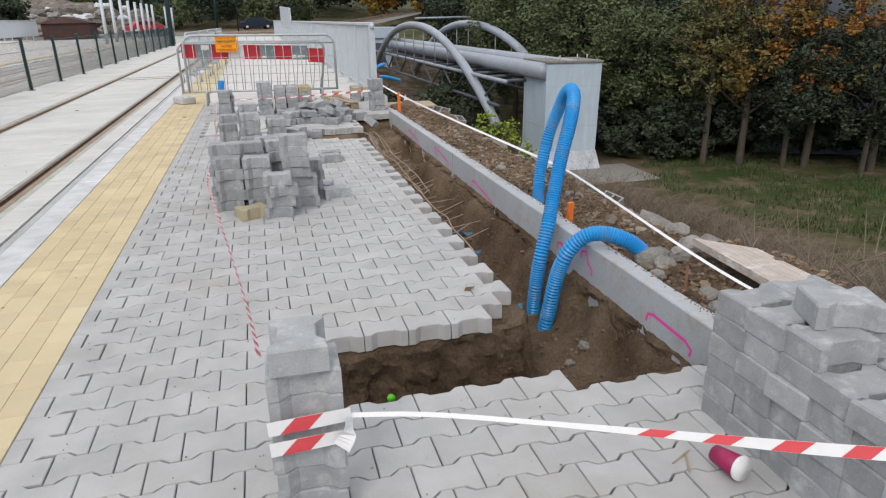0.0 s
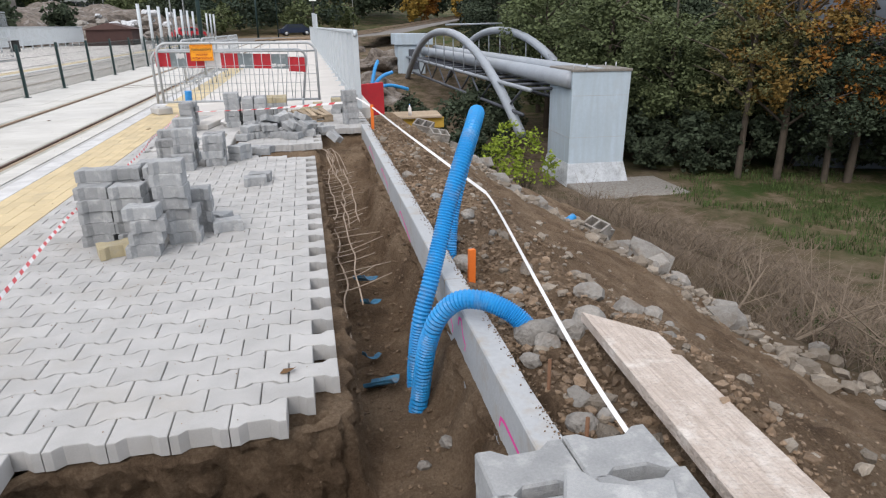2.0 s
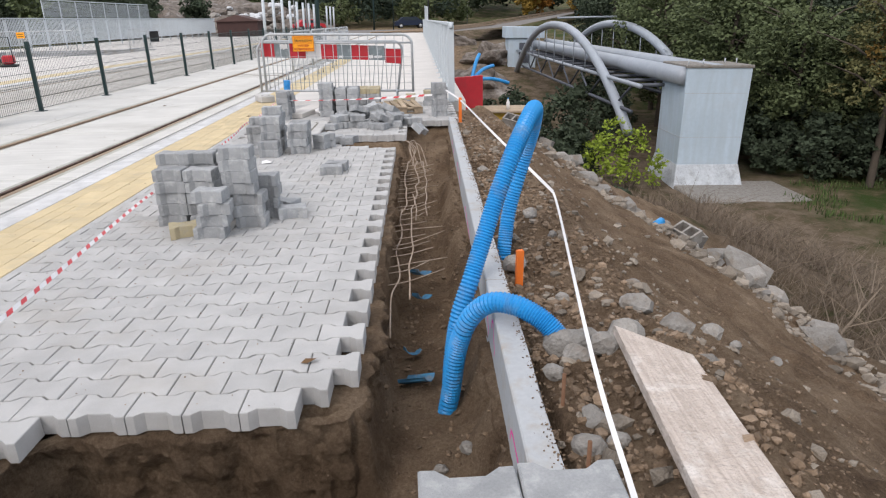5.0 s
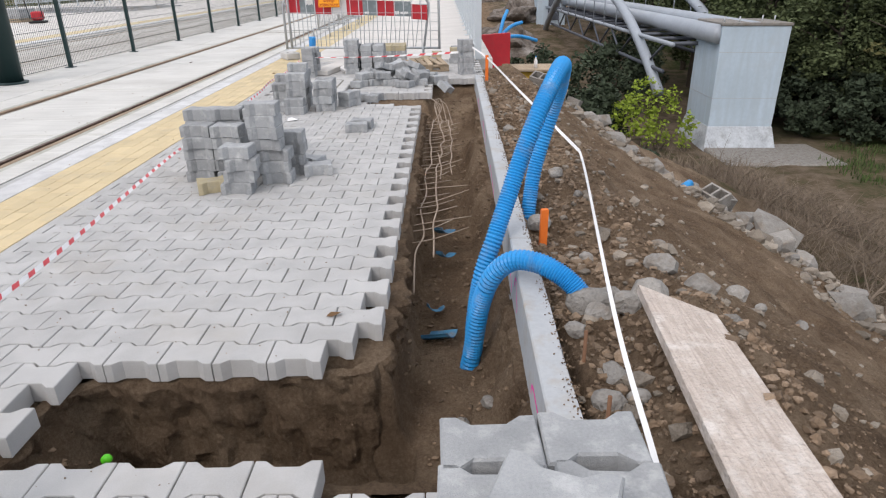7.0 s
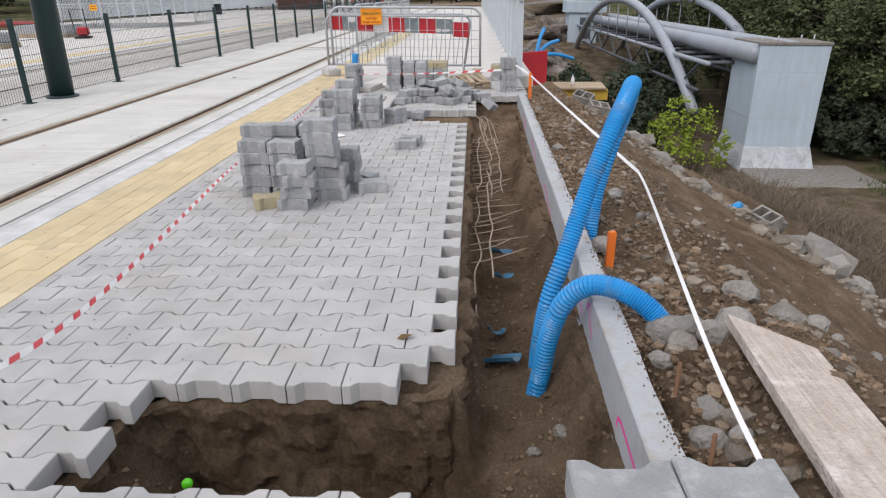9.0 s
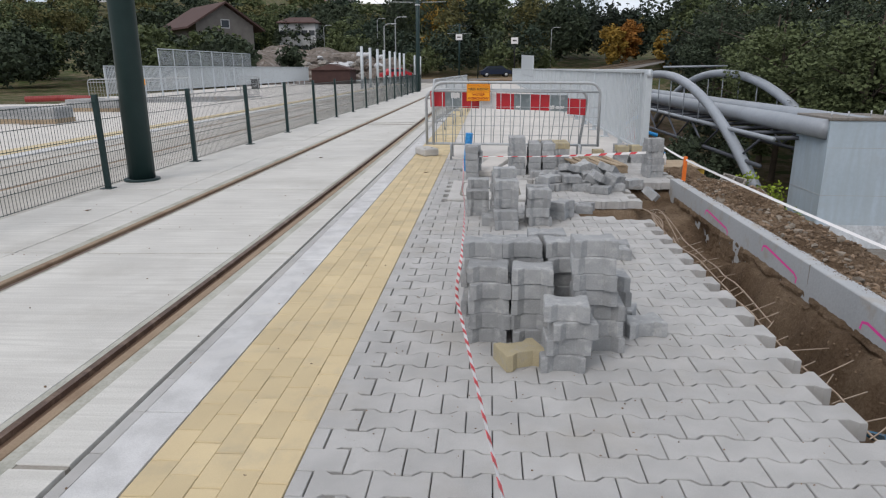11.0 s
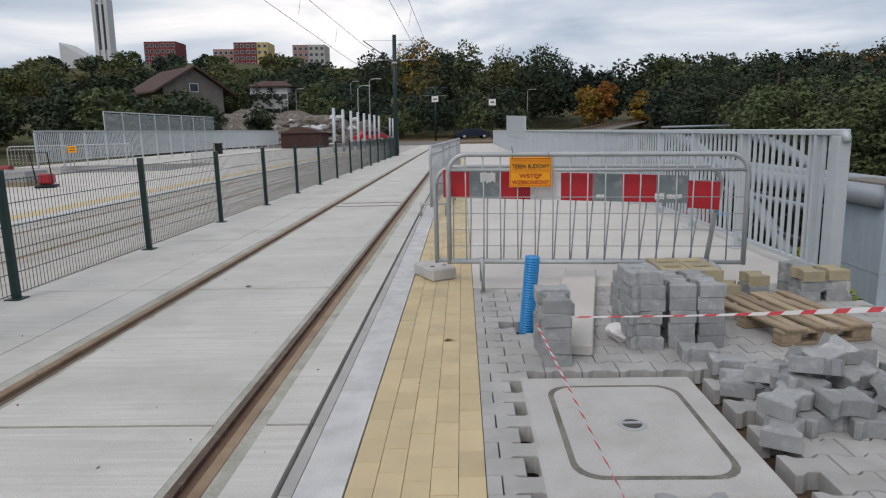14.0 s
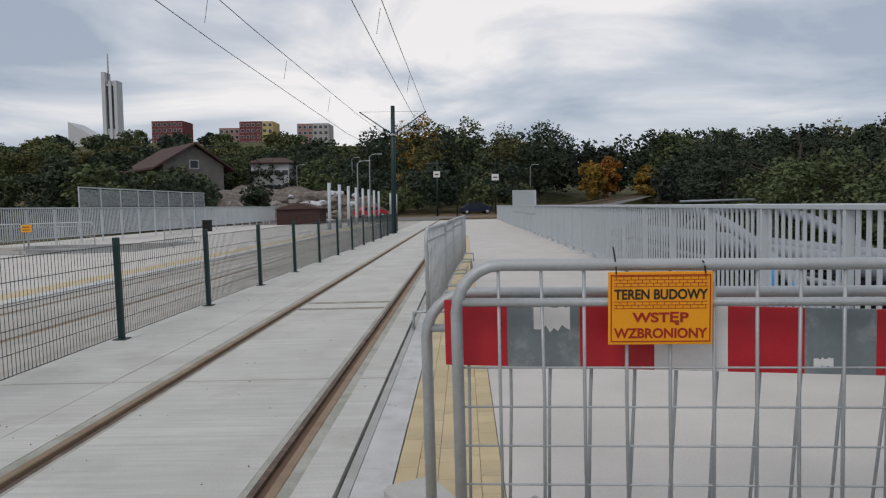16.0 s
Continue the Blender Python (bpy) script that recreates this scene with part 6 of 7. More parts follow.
for y in (46,):
    part("wind_brace", tube_me("wind_brace", [(10.8, y, 1.25), (14.8, y, 1.25)], 0.06, steel, 8), bridge)
pier2 = thing("bridge_pier", "distant concrete pier at the far end of the pipe bridge", "pier", pose(11.2, 64.5, 0, 0, LEANED, 0))
part("shaft", box_me("shaft", (2.6, 2.4, 3.8), M["pillar"], 0.03, (0, 0, -1.6)), pier2)
part("head", box_me("head", (3.6, 2.8, 1.0), M["pillar"], 0.03, (0.2, 0, 0.0)), pier2)
part("grille_door", box_me("grille_door", (1.0, 0.08, 1.8), dark_steel, 0.01, (0.2, -1.22, -1.8)), pier2)

# formwork hung on the bridge edge
panel = thing("formwork_panel", "red formwork panel fixed under the deck edge", "formwork", pose(2.78, 17.55, -0.42, 0, 0, 35))
part("sheet", box_me("sheet", (0.9, 0.06, 0.8), M["red"], 0.01), panel)
for x in (-0.3, 0.0, 0.3):
    part("rib", box_me("rib", (0.05, 0.08, 0.8), M["red"], 0.006, (x, 0.05, 0)), panel)
stage = thing("scaffold_stage", "wooden work stage on yellow beams and scaffold legs beside the bridge", "scaffold", pose(3.55, 17.6, -0.85, 0, 0, -4))
for i in range(6):
    part("deck_board", box_me("deck_board", (2.0, 0.19, 0.04), M["pallet"], 0.005), stage, m=pose(0, -0.5 + 0.2 * i, 0, 0, 0, random.uniform(-1, 1)))
for y in (-0.45, 0.4):
    part("beam", box_me("beam", (2.1, 0.08, 0.26), M["formwork"], 0.01), stage, m=pose(0, y, -0.15))
for x, y in ((-0.65, -0.45), (0.65, -0.45), (0.65, 0.4), (-0.65, 0.4)):
    part("leg", tube_me("leg", [(x, y, -0.2), (x, y, -4.6)], 0.03, M["galv"], 6), stage)
part("brace", tube_me("brace", [(-0.65, -0.46, -1.6), (0.65, -0.46, -0.4)], 0.022, M["galv"], 6), stage)
bottle = thing("plastic_bottle", "clear plastic bottle standing on the work stage", "bottle", pose(3.75, 17.35, -0.83))
part("body", tube_me("body", [(0, 0, 0), (0, 0, 0.17), (0, 0, 0.23), (0, 0, 0.26)], [0.045, 0.045, 0.018, 0.016], M["white"], 12), bottle)
part("cap", tube_me("cap", [(0, 0, 0.26), (0, 0, 0.285)], 0.019, M["blue"], 10), bottle, "blue screw cap")


# ---- trees ----
def leaf_cloud(count, rx, ry, rz, leaf, seed, clumps=26, low=0.25, lump=1.0):
    """Leaf quads in clumps inside an uneven crown of those radii, base of the crown at z = 0."""
    rg = np.random.RandomState(seed)
    u = rg.normal(size=(clumps, 3))
    u /= np.linalg.norm(u, axis=1)[:, None]
    rad = rg.uniform(0.35, 1.0, clumps) ** 0.6
    c = u * rad[:, None] * np.array([rx, ry, rz]) * 0.86
    c[:, 2] += rz
    size = rg.uniform(0.20, 0.42, clumps) * (rx + rz) / 2 * lump
    which = rg.randint(0, clumps, count)
    d = rg.normal(size=(count, 3))
    d /= np.linalg.norm(d, axis=1)[:, None]
    p = c[which] + d * (rg.uniform(0.2, 1, count) ** 0.5 * size[which])[:, None] * np.array([1, 1, 0.8])
    a = rg.normal(size=(count, 3))
    a[:, 2] *= 0.6
    a /= np.linalg.norm(a, axis=1)[:, None]
    b = np.cross(a, rg.normal(size=(count, 3)))
    b /= np.linalg.norm(b, axis=1)[:, None]
    s = leaf * rg.uniform(0.5, 1.3, count)[:, None]
    quad = np.stack([p - a * s, p + b * s * 0.6, p + a * s, p - b * s * 0.6], 1).reshape(-1, 3)
    return quad


def quads_mesh(name, pts, mat):
    n = len(pts) // 4
    me = bpy.data.meshes.new(name)
    me.vertices.add(4 * n)
    me.vertices.foreach_set("co", np.asarray(pts, dtype=np.float32).ravel())
    me.loops.add(4 * n)
    me.loops.foreach_set("vertex_index", np.arange(4 * n, dtype=np.int32))
    me.polygons.add(n)
    me.polygons.foreach_set("loop_start", np.arange(0, 4 * n, 4, dtype=np.int32))
    me.polygons.foreach_set("loop_total", np.full(n, 4, dtype=np.int32))
    me.materials.append(mat)
    me.update(calc_edges=True)
    return me


def trunk_me(h, r, seed):
    rg = random.Random(seed)
    pieces = [tube_data([(0, 0, -0.5), (rg.uniform(-0.1, 0.1), rg.uniform(-0.1, 0.1), h * 0.4), (rg.uniform(-0.3, 0.3), rg.uniform(-0.3, 0.3), h)], [r, r * 0.7, r * 0.25], 8)]
    for i in range(7):
        z = h * rg.uniform(0.25, 0.8)
        a, L = rg.uniform(0, 6.28), h * rg.uniform(0.2, 0.38)
        pieces.append(tube_data([(0, 0, z), (math.cos(a) * L * 0.5, math.sin(a) * L * 0.5, z + L * 0.4), (math.cos(a) * L, math.sin(a) * L, z + L * 0.6)], [r * 0.4, r * 0.25, r * 0.08], 6))
    return mesh_of("trunk", *join(pieces), M["bark"], True)


crowns = {}
for key, seed in (("leaf_dark", 1), ("leaf_mid", 2), ("leaf_olive", 3), ("leaf_orange", 4), ("leaf_yellow", 5)):
    crowns[key] = [quads_mesh("crown", leaf_cloud(11000, 2.7, 2.7, 3.8, 0.10, seed * 10 + k, 120, lump=0.62), M[key]) for k in range(2)]
thin_crowns = [quads_mesh("crown", leaf_cloud(5200, 2.6, 2.6, 3.3, 0.085, 300 + k, 90, lump=0.42), M[("leaf_olive", "leaf_gold", "leaf_orange")[k]]) for k in range(3)]
trunks = [trunk_me(8, 0.16, s) for s in range(3)]
near_trees = [(19, 31, 1.25, "leaf_mid"), (22, 29, 1.3, "leaf_mid"), (18, 36, 1.5, "leaf_mid"), (24, 33, 1.5, "leaf_dark"), (21, 40, 1.6, "leaf_mid"), 
               (25, 38, 1.6, "leaf_dark"), (31, 37, 1.7, "leaf_dark"), (17, 43, 1.5, "leaf_mid"), (22, 46, 1.6, "leaf_dark"), 
              (28, 43, 1.7, "leaf_dark"), (19, 50, 1.6, "leaf_mid"), (24, 52, 1.7, "leaf_dark"),  (34, 42, 1.7, "leaf_dark"), (30, 49, 1.7, "leaf_dark"),
              (25.3, 22.5, 1.0, "leaf_dark"), (23.2, 24.8, 1.1, "leaf_dark"), (29.5, 20.5, 1.1, "leaf_dark"),  (17.5, 33, 0.8, "leaf_mid"),  (20, 34, 1.0, "leaf_dark"),
              (18, 58, 1.5, "leaf_dark"), (24, 60, 1.6, "leaf_dark"), (21, 66, 1.5, "leaf_dark"), (29, 58, 1.7, "leaf_dark")]
names = {"leaf_dark": "dark green", "leaf_mid": "green", "leaf_olive": "olive yellowing", "leaf_orange": "orange autumn", "leaf_yellow": "yellow autumn"}
for i, (x, y, s, key) in enumerate(near_trees):
    z = ground_z(x, y)
    t = thing("tree", "slender tree with " + names[key] + " foliage in the valley", "tree", Matrix.LocRotScale((x, y, z), Euler((0, 0, i * 1.3)), (s * 0.86, s * 0.86, s * 0.78)), "valley trees")
    part("trunk", trunks[i % 3], t)
    part("crown", crowns[key][i % 2], t, m=pose(0, 0, 0.9))


for i, (x, y, s) in enumerate(((20.2, 26.6, 1.05), (21.6, 25.8, 1.15), (24.0, 24.4, 1.15), (25.9, 22.6, 1.2))):
    t = thing("tree", "thin-leaved tree turning yellow at the wood's edge", "tree", Matrix.LocRotScale((x, y, ground_z(x, y)), Euler((0, 0, i * 2.1)), (s, s, s)), "valley trees")
    part("trunk", trunks[i % 3], t)
    part("crown", thin_crowns[i % 3], t, m=pose(0, 0, 2.0))


def shrub(x, y, s, key, label, count=2600, leaf=0.07, flat=1.0):
    z = ground_z(x, y)
    ob = thing("bush", label, "bush", pose(x, y, z - 0.1), "valley bushes")
    part("foliage", quads_mesh("foliage", leaf_cloud(count, s, s, s * 0.8 * flat, leaf, int(x * 31 + y * 7) % 9999, 34, lump=0.75), M[key]), ob)
    for a in (0.3, 1.6, 2.9, 4.4, 5.5):
        part("stem", mesh_of("stem", *tube_data([(0, 0, -0.1), (s * 0.5 * math.cos(a), s * 0.5 * math.sin(a), s * 0.9)], [0.03, 0.008], 5), M["bark"]), ob)


for x, y, s, n_, tall in ((8.8, 27.2, 0.7, 420, 2.5), (9.5, 27.0, 0.75, 600, 3.0), (10.3, 27.3, 0.7, 480, 2.7), (11.3, 27.2, 0.45, 260, 2.7)):
    shrub(x, y, s, "leaf_bright", "loose bright yellow-green bush beside the pier", n_, 0.085, tall)
for x, y, s in ((6.5, 26, 1.6), (7.8, 29, 2.0), (5.5, 30, 2.0), (9, 34, 2.4), (6.2, 36, 2.4), (11.5, 37, 2.4), (17.4, 29.5, 1.7), (19, 28.3, 1.9), (21, 27.6, 2.0), (23.4, 27.4, 1.8), (25.6, 26.0, 1.9), (27.6, 24.0, 1.8), (18.2, 32, 2.4), (20.6, 31, 2.6), (23, 30, 2.6), (25.6, 28.6, 2.6), (28, 26, 2.5), (16.6, 33.5, 2.2), (8, 22, 1.1), (12.8, 44, 2.4), (5, 23.5, 1.2)):
    shrub(x, y, s, "leaf_dark", "dense dark green bush in the valley", 2600, 0.12)

# dry weeds and grass on the lower slope
wg = random.Random(21)
pcs = []
for _ in range(3600):
    x, y = 6.2 + abs(wg.gauss(0, 2.6)), wg.uniform(2.5, 17)
    z, h = ground_z(x, y), wg.uniform(0.15, 0.6) * (1 + 0.9 * max(0, noise.noise(Vector((x, y, 0)))))
    a = wg.uniform(0, 6.28)
    L = h * wg.uniform(0.3, 1.7)
    p1 = (x + L * 0.4 * math.cos(a), y + L * 0.4 * math.sin(a), z + h * 0.6)
    p2 = (x + L * math.cos(a), y + L * math.sin(a), z + h)
    pcs.append(tube_data([(x, y, z - 0.03), p1, p2], [0.006, 0.004, 0.002], 3))
    for _k in range(3):
        b = wg.uniform(0, 6.28)
        pcs.append(tube_data([p1, (p1[0] + 0.14 * math.cos(b), p1[1] + 0.14 * math.sin(b), p1[2] + wg.uniform(0.02, 0.2))], [0.003, 0.0015], 3))
tagged(new("dry_weeds", mesh_of("dry_weeds", *join(pcs), M["dry"])), "dry brown weeds and twigs on the lower slope", "weeds", kind="stuff")
for i, (x, y) in enumerate(((6.8, 6.3), (6.2, 7.2), (7.4, 7.0), (6.9, 5.2))):
    ob = thing("fallen_branch", "bare grey branch lying on the slope", "branch", pose(x, y, ground_z(x, y) + 0.1, 0, 0, 40 * i), "fallen branches")
    part("limb", mesh_of("limb", *tube_data([(-1.0, 0, 0), (0, 0.1, 0.25), (1.0, 0.0, 0.6)], [0.025, 0.018, 0.006], 6), M["dry"]), ob)
    for k in range(9):
        x0_ = -0.6 + 0.17 * k
        part("twig", mesh_of("twig", *tube_data([(x0_, 0.05, 0.15 + 0.05 * k), (x0_ + 0.4, wg.uniform(-0.5, 0.5), 0.3 + 0.06 * k + wg.uniform(0, 0.3))], [0.01, 0.003], 4), M["dry"]), ob)


def blades(name, n, area, mat, hmax, label, seed):
    rg = np.random.RandomState(seed)
    x = rg.uniform(area[0], area[1], n)
    y = rg.uniform(area[2], area[3], n)
    keep = np.array([noise.noise(Vector((a * 0.45, b * 0.45, seed))) > -0.08 for a, b in zip(x, y)])
    x, y = x[keep], y[keep]
    n = len(x)
    z = np.array([ground_z(a, b) for a, b in zip(x, y)])
    h = rg.uniform(0.3, 1, n) * hmax
    a = rg.uniform(0, 6.28, n)
    dx, dy = np.cos(a) * 0.02, np.sin(a) * 0.02
    lx, ly = np.cos(a + 1.57) * h * 0.45, np.sin(a + 1.57) * h * 0.45
    q = np.stack([np.stack([x - dx, y - dy, z - 0.02], 1), np.stack([x + dx, y + dy, z - 0.02], 1),
                  np.stack([x + lx + dx * 0.3, y + ly + dy * 0.3, z + h], 1), np.stack([x + lx - dx * 0.3, y + ly - dy * 0.3, z + h], 1)], 1).reshape(-1, 3)
    tagged(new(name, quads_mesh(name, q, mat)), label, "grass", kind="stuff")


blades("green_grass", 9000, (15.8, 25, 14, 27.5), M["grass"], 0.24, "green grass and weeds on the valley floor", 3)
blades("dry_grass", 1400, (7.0, 14, 2.5, 20), M["dry"], 0.20, "dry brown grass on the slope", 4)
blades("green_weeds", 2600, (7.3, 10.2, 3.0, 8.6), M["grass"], 0.22, "low green weeds among the dry brush on the slope", 6)
blades("bank_grass", 2200, (8.5, 12.4, 17, 26), M["dry"], 0.6, "tall dry grass beside the pier", 5)


# far woods, one object for each kind of foliage
far = {}


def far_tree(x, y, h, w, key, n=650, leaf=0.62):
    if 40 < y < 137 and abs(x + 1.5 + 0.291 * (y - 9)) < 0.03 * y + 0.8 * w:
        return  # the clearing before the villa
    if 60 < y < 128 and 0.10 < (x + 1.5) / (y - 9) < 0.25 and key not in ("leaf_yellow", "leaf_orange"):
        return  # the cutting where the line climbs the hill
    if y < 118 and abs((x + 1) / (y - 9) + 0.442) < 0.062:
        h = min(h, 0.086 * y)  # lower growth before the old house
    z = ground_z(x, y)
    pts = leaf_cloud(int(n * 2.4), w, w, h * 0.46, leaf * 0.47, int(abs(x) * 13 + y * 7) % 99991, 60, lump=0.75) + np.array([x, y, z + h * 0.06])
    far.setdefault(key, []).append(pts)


fr = random.Random(33)
kinds = ["leaf_dark"] * 8 + ["leaf_fir"] * 4 + ["leaf_mid"] * 4 + ["leaf_olive"] * 2
for i in range(64):
    x = -95 + 70 * i / 63
    far_tree(x + fr.uniform(-1, 1), fr.uniform(66, 96) + 0.15 * abs(x + 25), fr.uniform(6.5, 9.0), fr.uniform(2.8, 4.2), fr.choice(["leaf_dark", "leaf_dark", "leaf_mid"]))
for i in range(30):
    far_tree(-190 + 6 * i * 0.55 + fr.uniform(-3, 3), fr.uniform(120, 190), fr.uniform(8, 10.5), fr.uniform(4, 6), fr.choice(["leaf_olive", "leaf_mid", "leaf_mid", "leaf_dark"]), 700, 0.7)
for i in range(46):
    x = -62 + 82 * i / 45
    far_tree(x + fr.uniform(-2, 2), fr.uniform(126, 160), fr.uniform(8, 11) if x < -20 else fr.uniform(13, 17), fr.uniform(3.5, 5.5), fr.choice(kinds), 700, 0.7)
for i in range(26):
    x = -40 + 60 * i / 25
    far_tree(x, fr.uniform(108, 124), fr.uniform(4, 9), fr.uniform(3, 4.5), fr.choice(["leaf_dark", "leaf_mid", "leaf_fir"]), 500, 0.6)
for i in range(70):
    x = 14 + 125 * i / 69
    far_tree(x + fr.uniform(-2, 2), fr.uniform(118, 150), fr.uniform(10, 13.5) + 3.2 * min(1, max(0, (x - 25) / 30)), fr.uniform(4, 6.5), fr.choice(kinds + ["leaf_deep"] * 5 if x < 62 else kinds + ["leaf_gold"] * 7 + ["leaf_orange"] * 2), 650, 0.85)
for i in range(60):
    x = 24 + 95 * i / 59
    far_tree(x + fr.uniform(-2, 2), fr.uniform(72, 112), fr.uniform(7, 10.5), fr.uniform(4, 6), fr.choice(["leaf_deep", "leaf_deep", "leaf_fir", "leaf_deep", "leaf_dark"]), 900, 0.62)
for i in range(20):
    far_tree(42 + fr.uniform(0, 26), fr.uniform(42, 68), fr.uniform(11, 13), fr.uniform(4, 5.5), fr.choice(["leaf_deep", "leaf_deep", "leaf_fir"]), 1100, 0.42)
for x, y, h, w, key in ((21, 122, 8.5, 2.6, "leaf_yellow"), (24, 124, 9, 2.6, "leaf_orange"), (30, 120, 8, 2.4, "leaf_yellow"), (34, 122, 8.5, 2.5, "leaf_orange"), (-9, 128, 18, 4.5, "leaf_yellow"),
                        (-7, 121, 13, 3.5, "leaf_olive"), (66, 118, 12.5, 4, "leaf_orange"), (84, 128, 14.5, 6, "leaf_gold"), (96, 132, 14, 6, "leaf_gold"), (104, 126, 13, 6, "leaf_rust")):
    far_tree(x, y, h, w, key, 1000, 0.6)
for i in range(42):
    x = -150 + 330 * i / 41
    far_tree(x + fr.uniform(-3, 3), fr.uniform(215, 250), fr.uniform(5, 8), fr.uniform(5, 8), fr.choice(["leaf_dark", "leaf_mid", "leaf_olive", "leaf_fir"]), 420, 1.2)
for i in range(60):
    x = -175 + 150 * i / 59
    far_tree(x + fr.uniform(-2, 2), fr.uniform(175, 225), fr.uniform(4, 6.5), fr.uniform(5, 7.5), fr.choice(["leaf_dark", "leaf_mid", "leaf_olive", "leaf_dark"]), 330, 1.1)
for dx in (-3.5, -1.2, 1.5, 4.0):
    far_tree(-39.3 + dx, 137.4, 5.2, 2.3, "leaf_dark", 600, 0.5)
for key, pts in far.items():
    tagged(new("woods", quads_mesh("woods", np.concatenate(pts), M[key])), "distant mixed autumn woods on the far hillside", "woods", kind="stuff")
hedge = thing("hedge", "clipped dark green hedge beside the far platform", "hedge", pose(-23.6, 80, 0.0))
part("foliage", quads_mesh("foliage", leaf_cloud(2600, 1.9, 2.0, 2.1, 0.22, 91, 40), M["leaf_dark"]), hedge)


# ---- far buildings ----
def building(name, label, x, y, z, w, d, h, mats, rows, cols, win=(1.5, 1.4), group="", rz=0.0, roof=None):
    ob = thing(name, label, "building", pose(x, y, z, 0, LEANED, rz), group)
    n = len(mats)
    for i, k in enumerate(mats):
        a, b = -w / 2 + w * i / n, -w / 2 + w * (i + 1) / n
        part("wall", mesh_of("wall", *box_data(a, b, -d / 2 - (0.4 if i % 2 else 0), d / 2, -6, h), M[k]), ob)
    if roof:
        part("roof", mesh_of("roof", *box_data(-w / 2 - 0.3, w / 2 + 0.3, -d / 2 - 0.8, d / 2 + 0.3, h, h + roof), M["roofdark"]), ob)
    pane = mesh_of("window", *box_data(-win[0] / 2, win[0] / 2, -0.06, 0.1, -win[1] / 2, win[1] / 2), M["glassdark"])
    frame_ = mesh_of("window_frame", *box_data(-win[0] / 2 - 0.12, win[0] / 2 + 0.12, -0.03, 0.1, -win[1] / 2 - 0.12, win[1] / 2 + 0.12), M["whitewall"])
    for r in range(rows):
        for c in range(cols):
            u = -w / 2 + w * (c + 0.5) / cols
            i = min(n - 1, int((u + w / 2) / (w / n)))
            wdw = part("window", frame_, ob, m=pose(u, -d / 2 - (0.4 if i % 2 else 0) - 0.02, h - 1.8 - r * 2.9))
            part("pane", pane, wdw)
    return ob


building("apartment_block", "distant red apartment block above the trees", -149.2, 339, 30, 16, 12, 17.8, ["redwall", "redwall"], 4, 6, group="apartment blocks")
building("apartment_block", "distant red and yellow apartment block above the trees", -104.6, 340.5, 30, 17, 12, 16.4, ["redwall", "redwall", "yellowwall"], 4, 6, group="apartment blocks")
building("apartment_block", "distant grey apartment block behind the woods", -119, 345, 30, 13, 10, 14.2, ["pinkwall"], 4, 5, group="apartment blocks")
building("apartment_block", "distant faded red apartment block above the trees", -76, 341, 30, 16, 12, 14.5, ["pinkwall", "plaster"], 4, 6, group="apartment blocks")
villa = building("villa", "pale three-storey villa with long window bands", -38.8, 139.5, 6.2, 7.4, 7, 4.4, ["whitewall"], 2, 5, (1.15, 0.95), roof=0.2)
villa_roof = part("hip_roof", mesh_of("hip_roof", [(-4.0, -4.3, 4.6), (4.0, -4.3, 4.6), (4.0, 3.8, 4.6), (-4.0, 3.8, 4.6), (-2.2, -1.0, 5.7), (2.2, -1.0, 5.7), (2.2, 1.0, 5.7), (-2.2, 1.0, 5.7)],
                                                    [(3, 2, 1, 0), (0, 1, 5, 4), (1, 2, 6, 5), (2, 3, 7, 6), (3, 0, 4, 7), (4, 5, 6, 7)], M["roofdark"]), villa)
house = thing("house", "old house with a dark brown gabled roof among trees", "house", pose(-49.3, 121, 3.6, 0, LEANED, 46))
part("wall", mesh_of("wall", *box_data(-5.2, 5.2, -4, 9, -4, 5.9), M["stonegrey"]), house)
part("gable", mesh_of("gable", [(-5.2, -4, 5.9), (5.2, -4, 5.9), (0, -4, 9.1), (-5.2, 9, 5.9), (5.2, 9, 5.9), (0, 9, 9.1)], [(0, 1, 2), (3, 5, 4), (0, 2, 5, 3), (1, 4, 5, 2), (0, 3, 4, 1)], M["stonegrey"]), house)
rv = [(x, y, z) for dz in (0.0, 0.32) for y in (-5, 10) for x, z in ((-7.0, 5.2 - dz), (0, 9.6 - dz), (7.0, 5.2 - dz))]
part("roof", mesh_of("roof", rv, [(0, 1, 4, 3), (1, 2, 5, 4), (6, 9, 10, 7), (7, 10, 11, 8), (0, 6, 7, 1), (1, 7, 8, 2), (3, 4, 10, 9), (4, 5, 11, 10), (0, 3, 9, 6), (2, 8, 11, 5)], M["roofdark"]), house)
part("window", mesh_of("window", *box_data(-0.8, 0.8, -4.06, -3.9, 5.2, 6.7), M["whitewall"]), house)
part("window_pane", mesh_of("window_pane", *box_data(-0.65, 0.65, -4.1, -3.9, 5.35, 6.55), M["glassdark"]), house)
church = thing("church", "white modern church with a tall slotted bell tower", "church", pose(-141.5, 269, 28, 0, LEANED, 0))
for x0_, x1_ in ((-3.4, -1.9), (-0.6, 0.5), (1.5, 2.8)):
    part("tower_fin", mesh_of("tower_fin", *box_data(x0_, x1_, -2.2, 2.2, -6, 27.0 + (3.4 if x0_ < -3 else 0)), M["whitewall"]), church)
part("tower_core", mesh_of("tower_core", *box_data(-2.2, 1.9, -1.6, 2.0, -6, 25.8), M["whitewall"]), church)
# dark strips between the fins: shade of the open slots put into colour
for u in (-1.25, 1.0):
    part("slot", mesh_of("slot", *box_data(u - 0.45, u + 0.45, -1.72, -1.5, 8, 25), M["glassdark"]), church, "dark strip standing in for the shade in an open belfry slot")
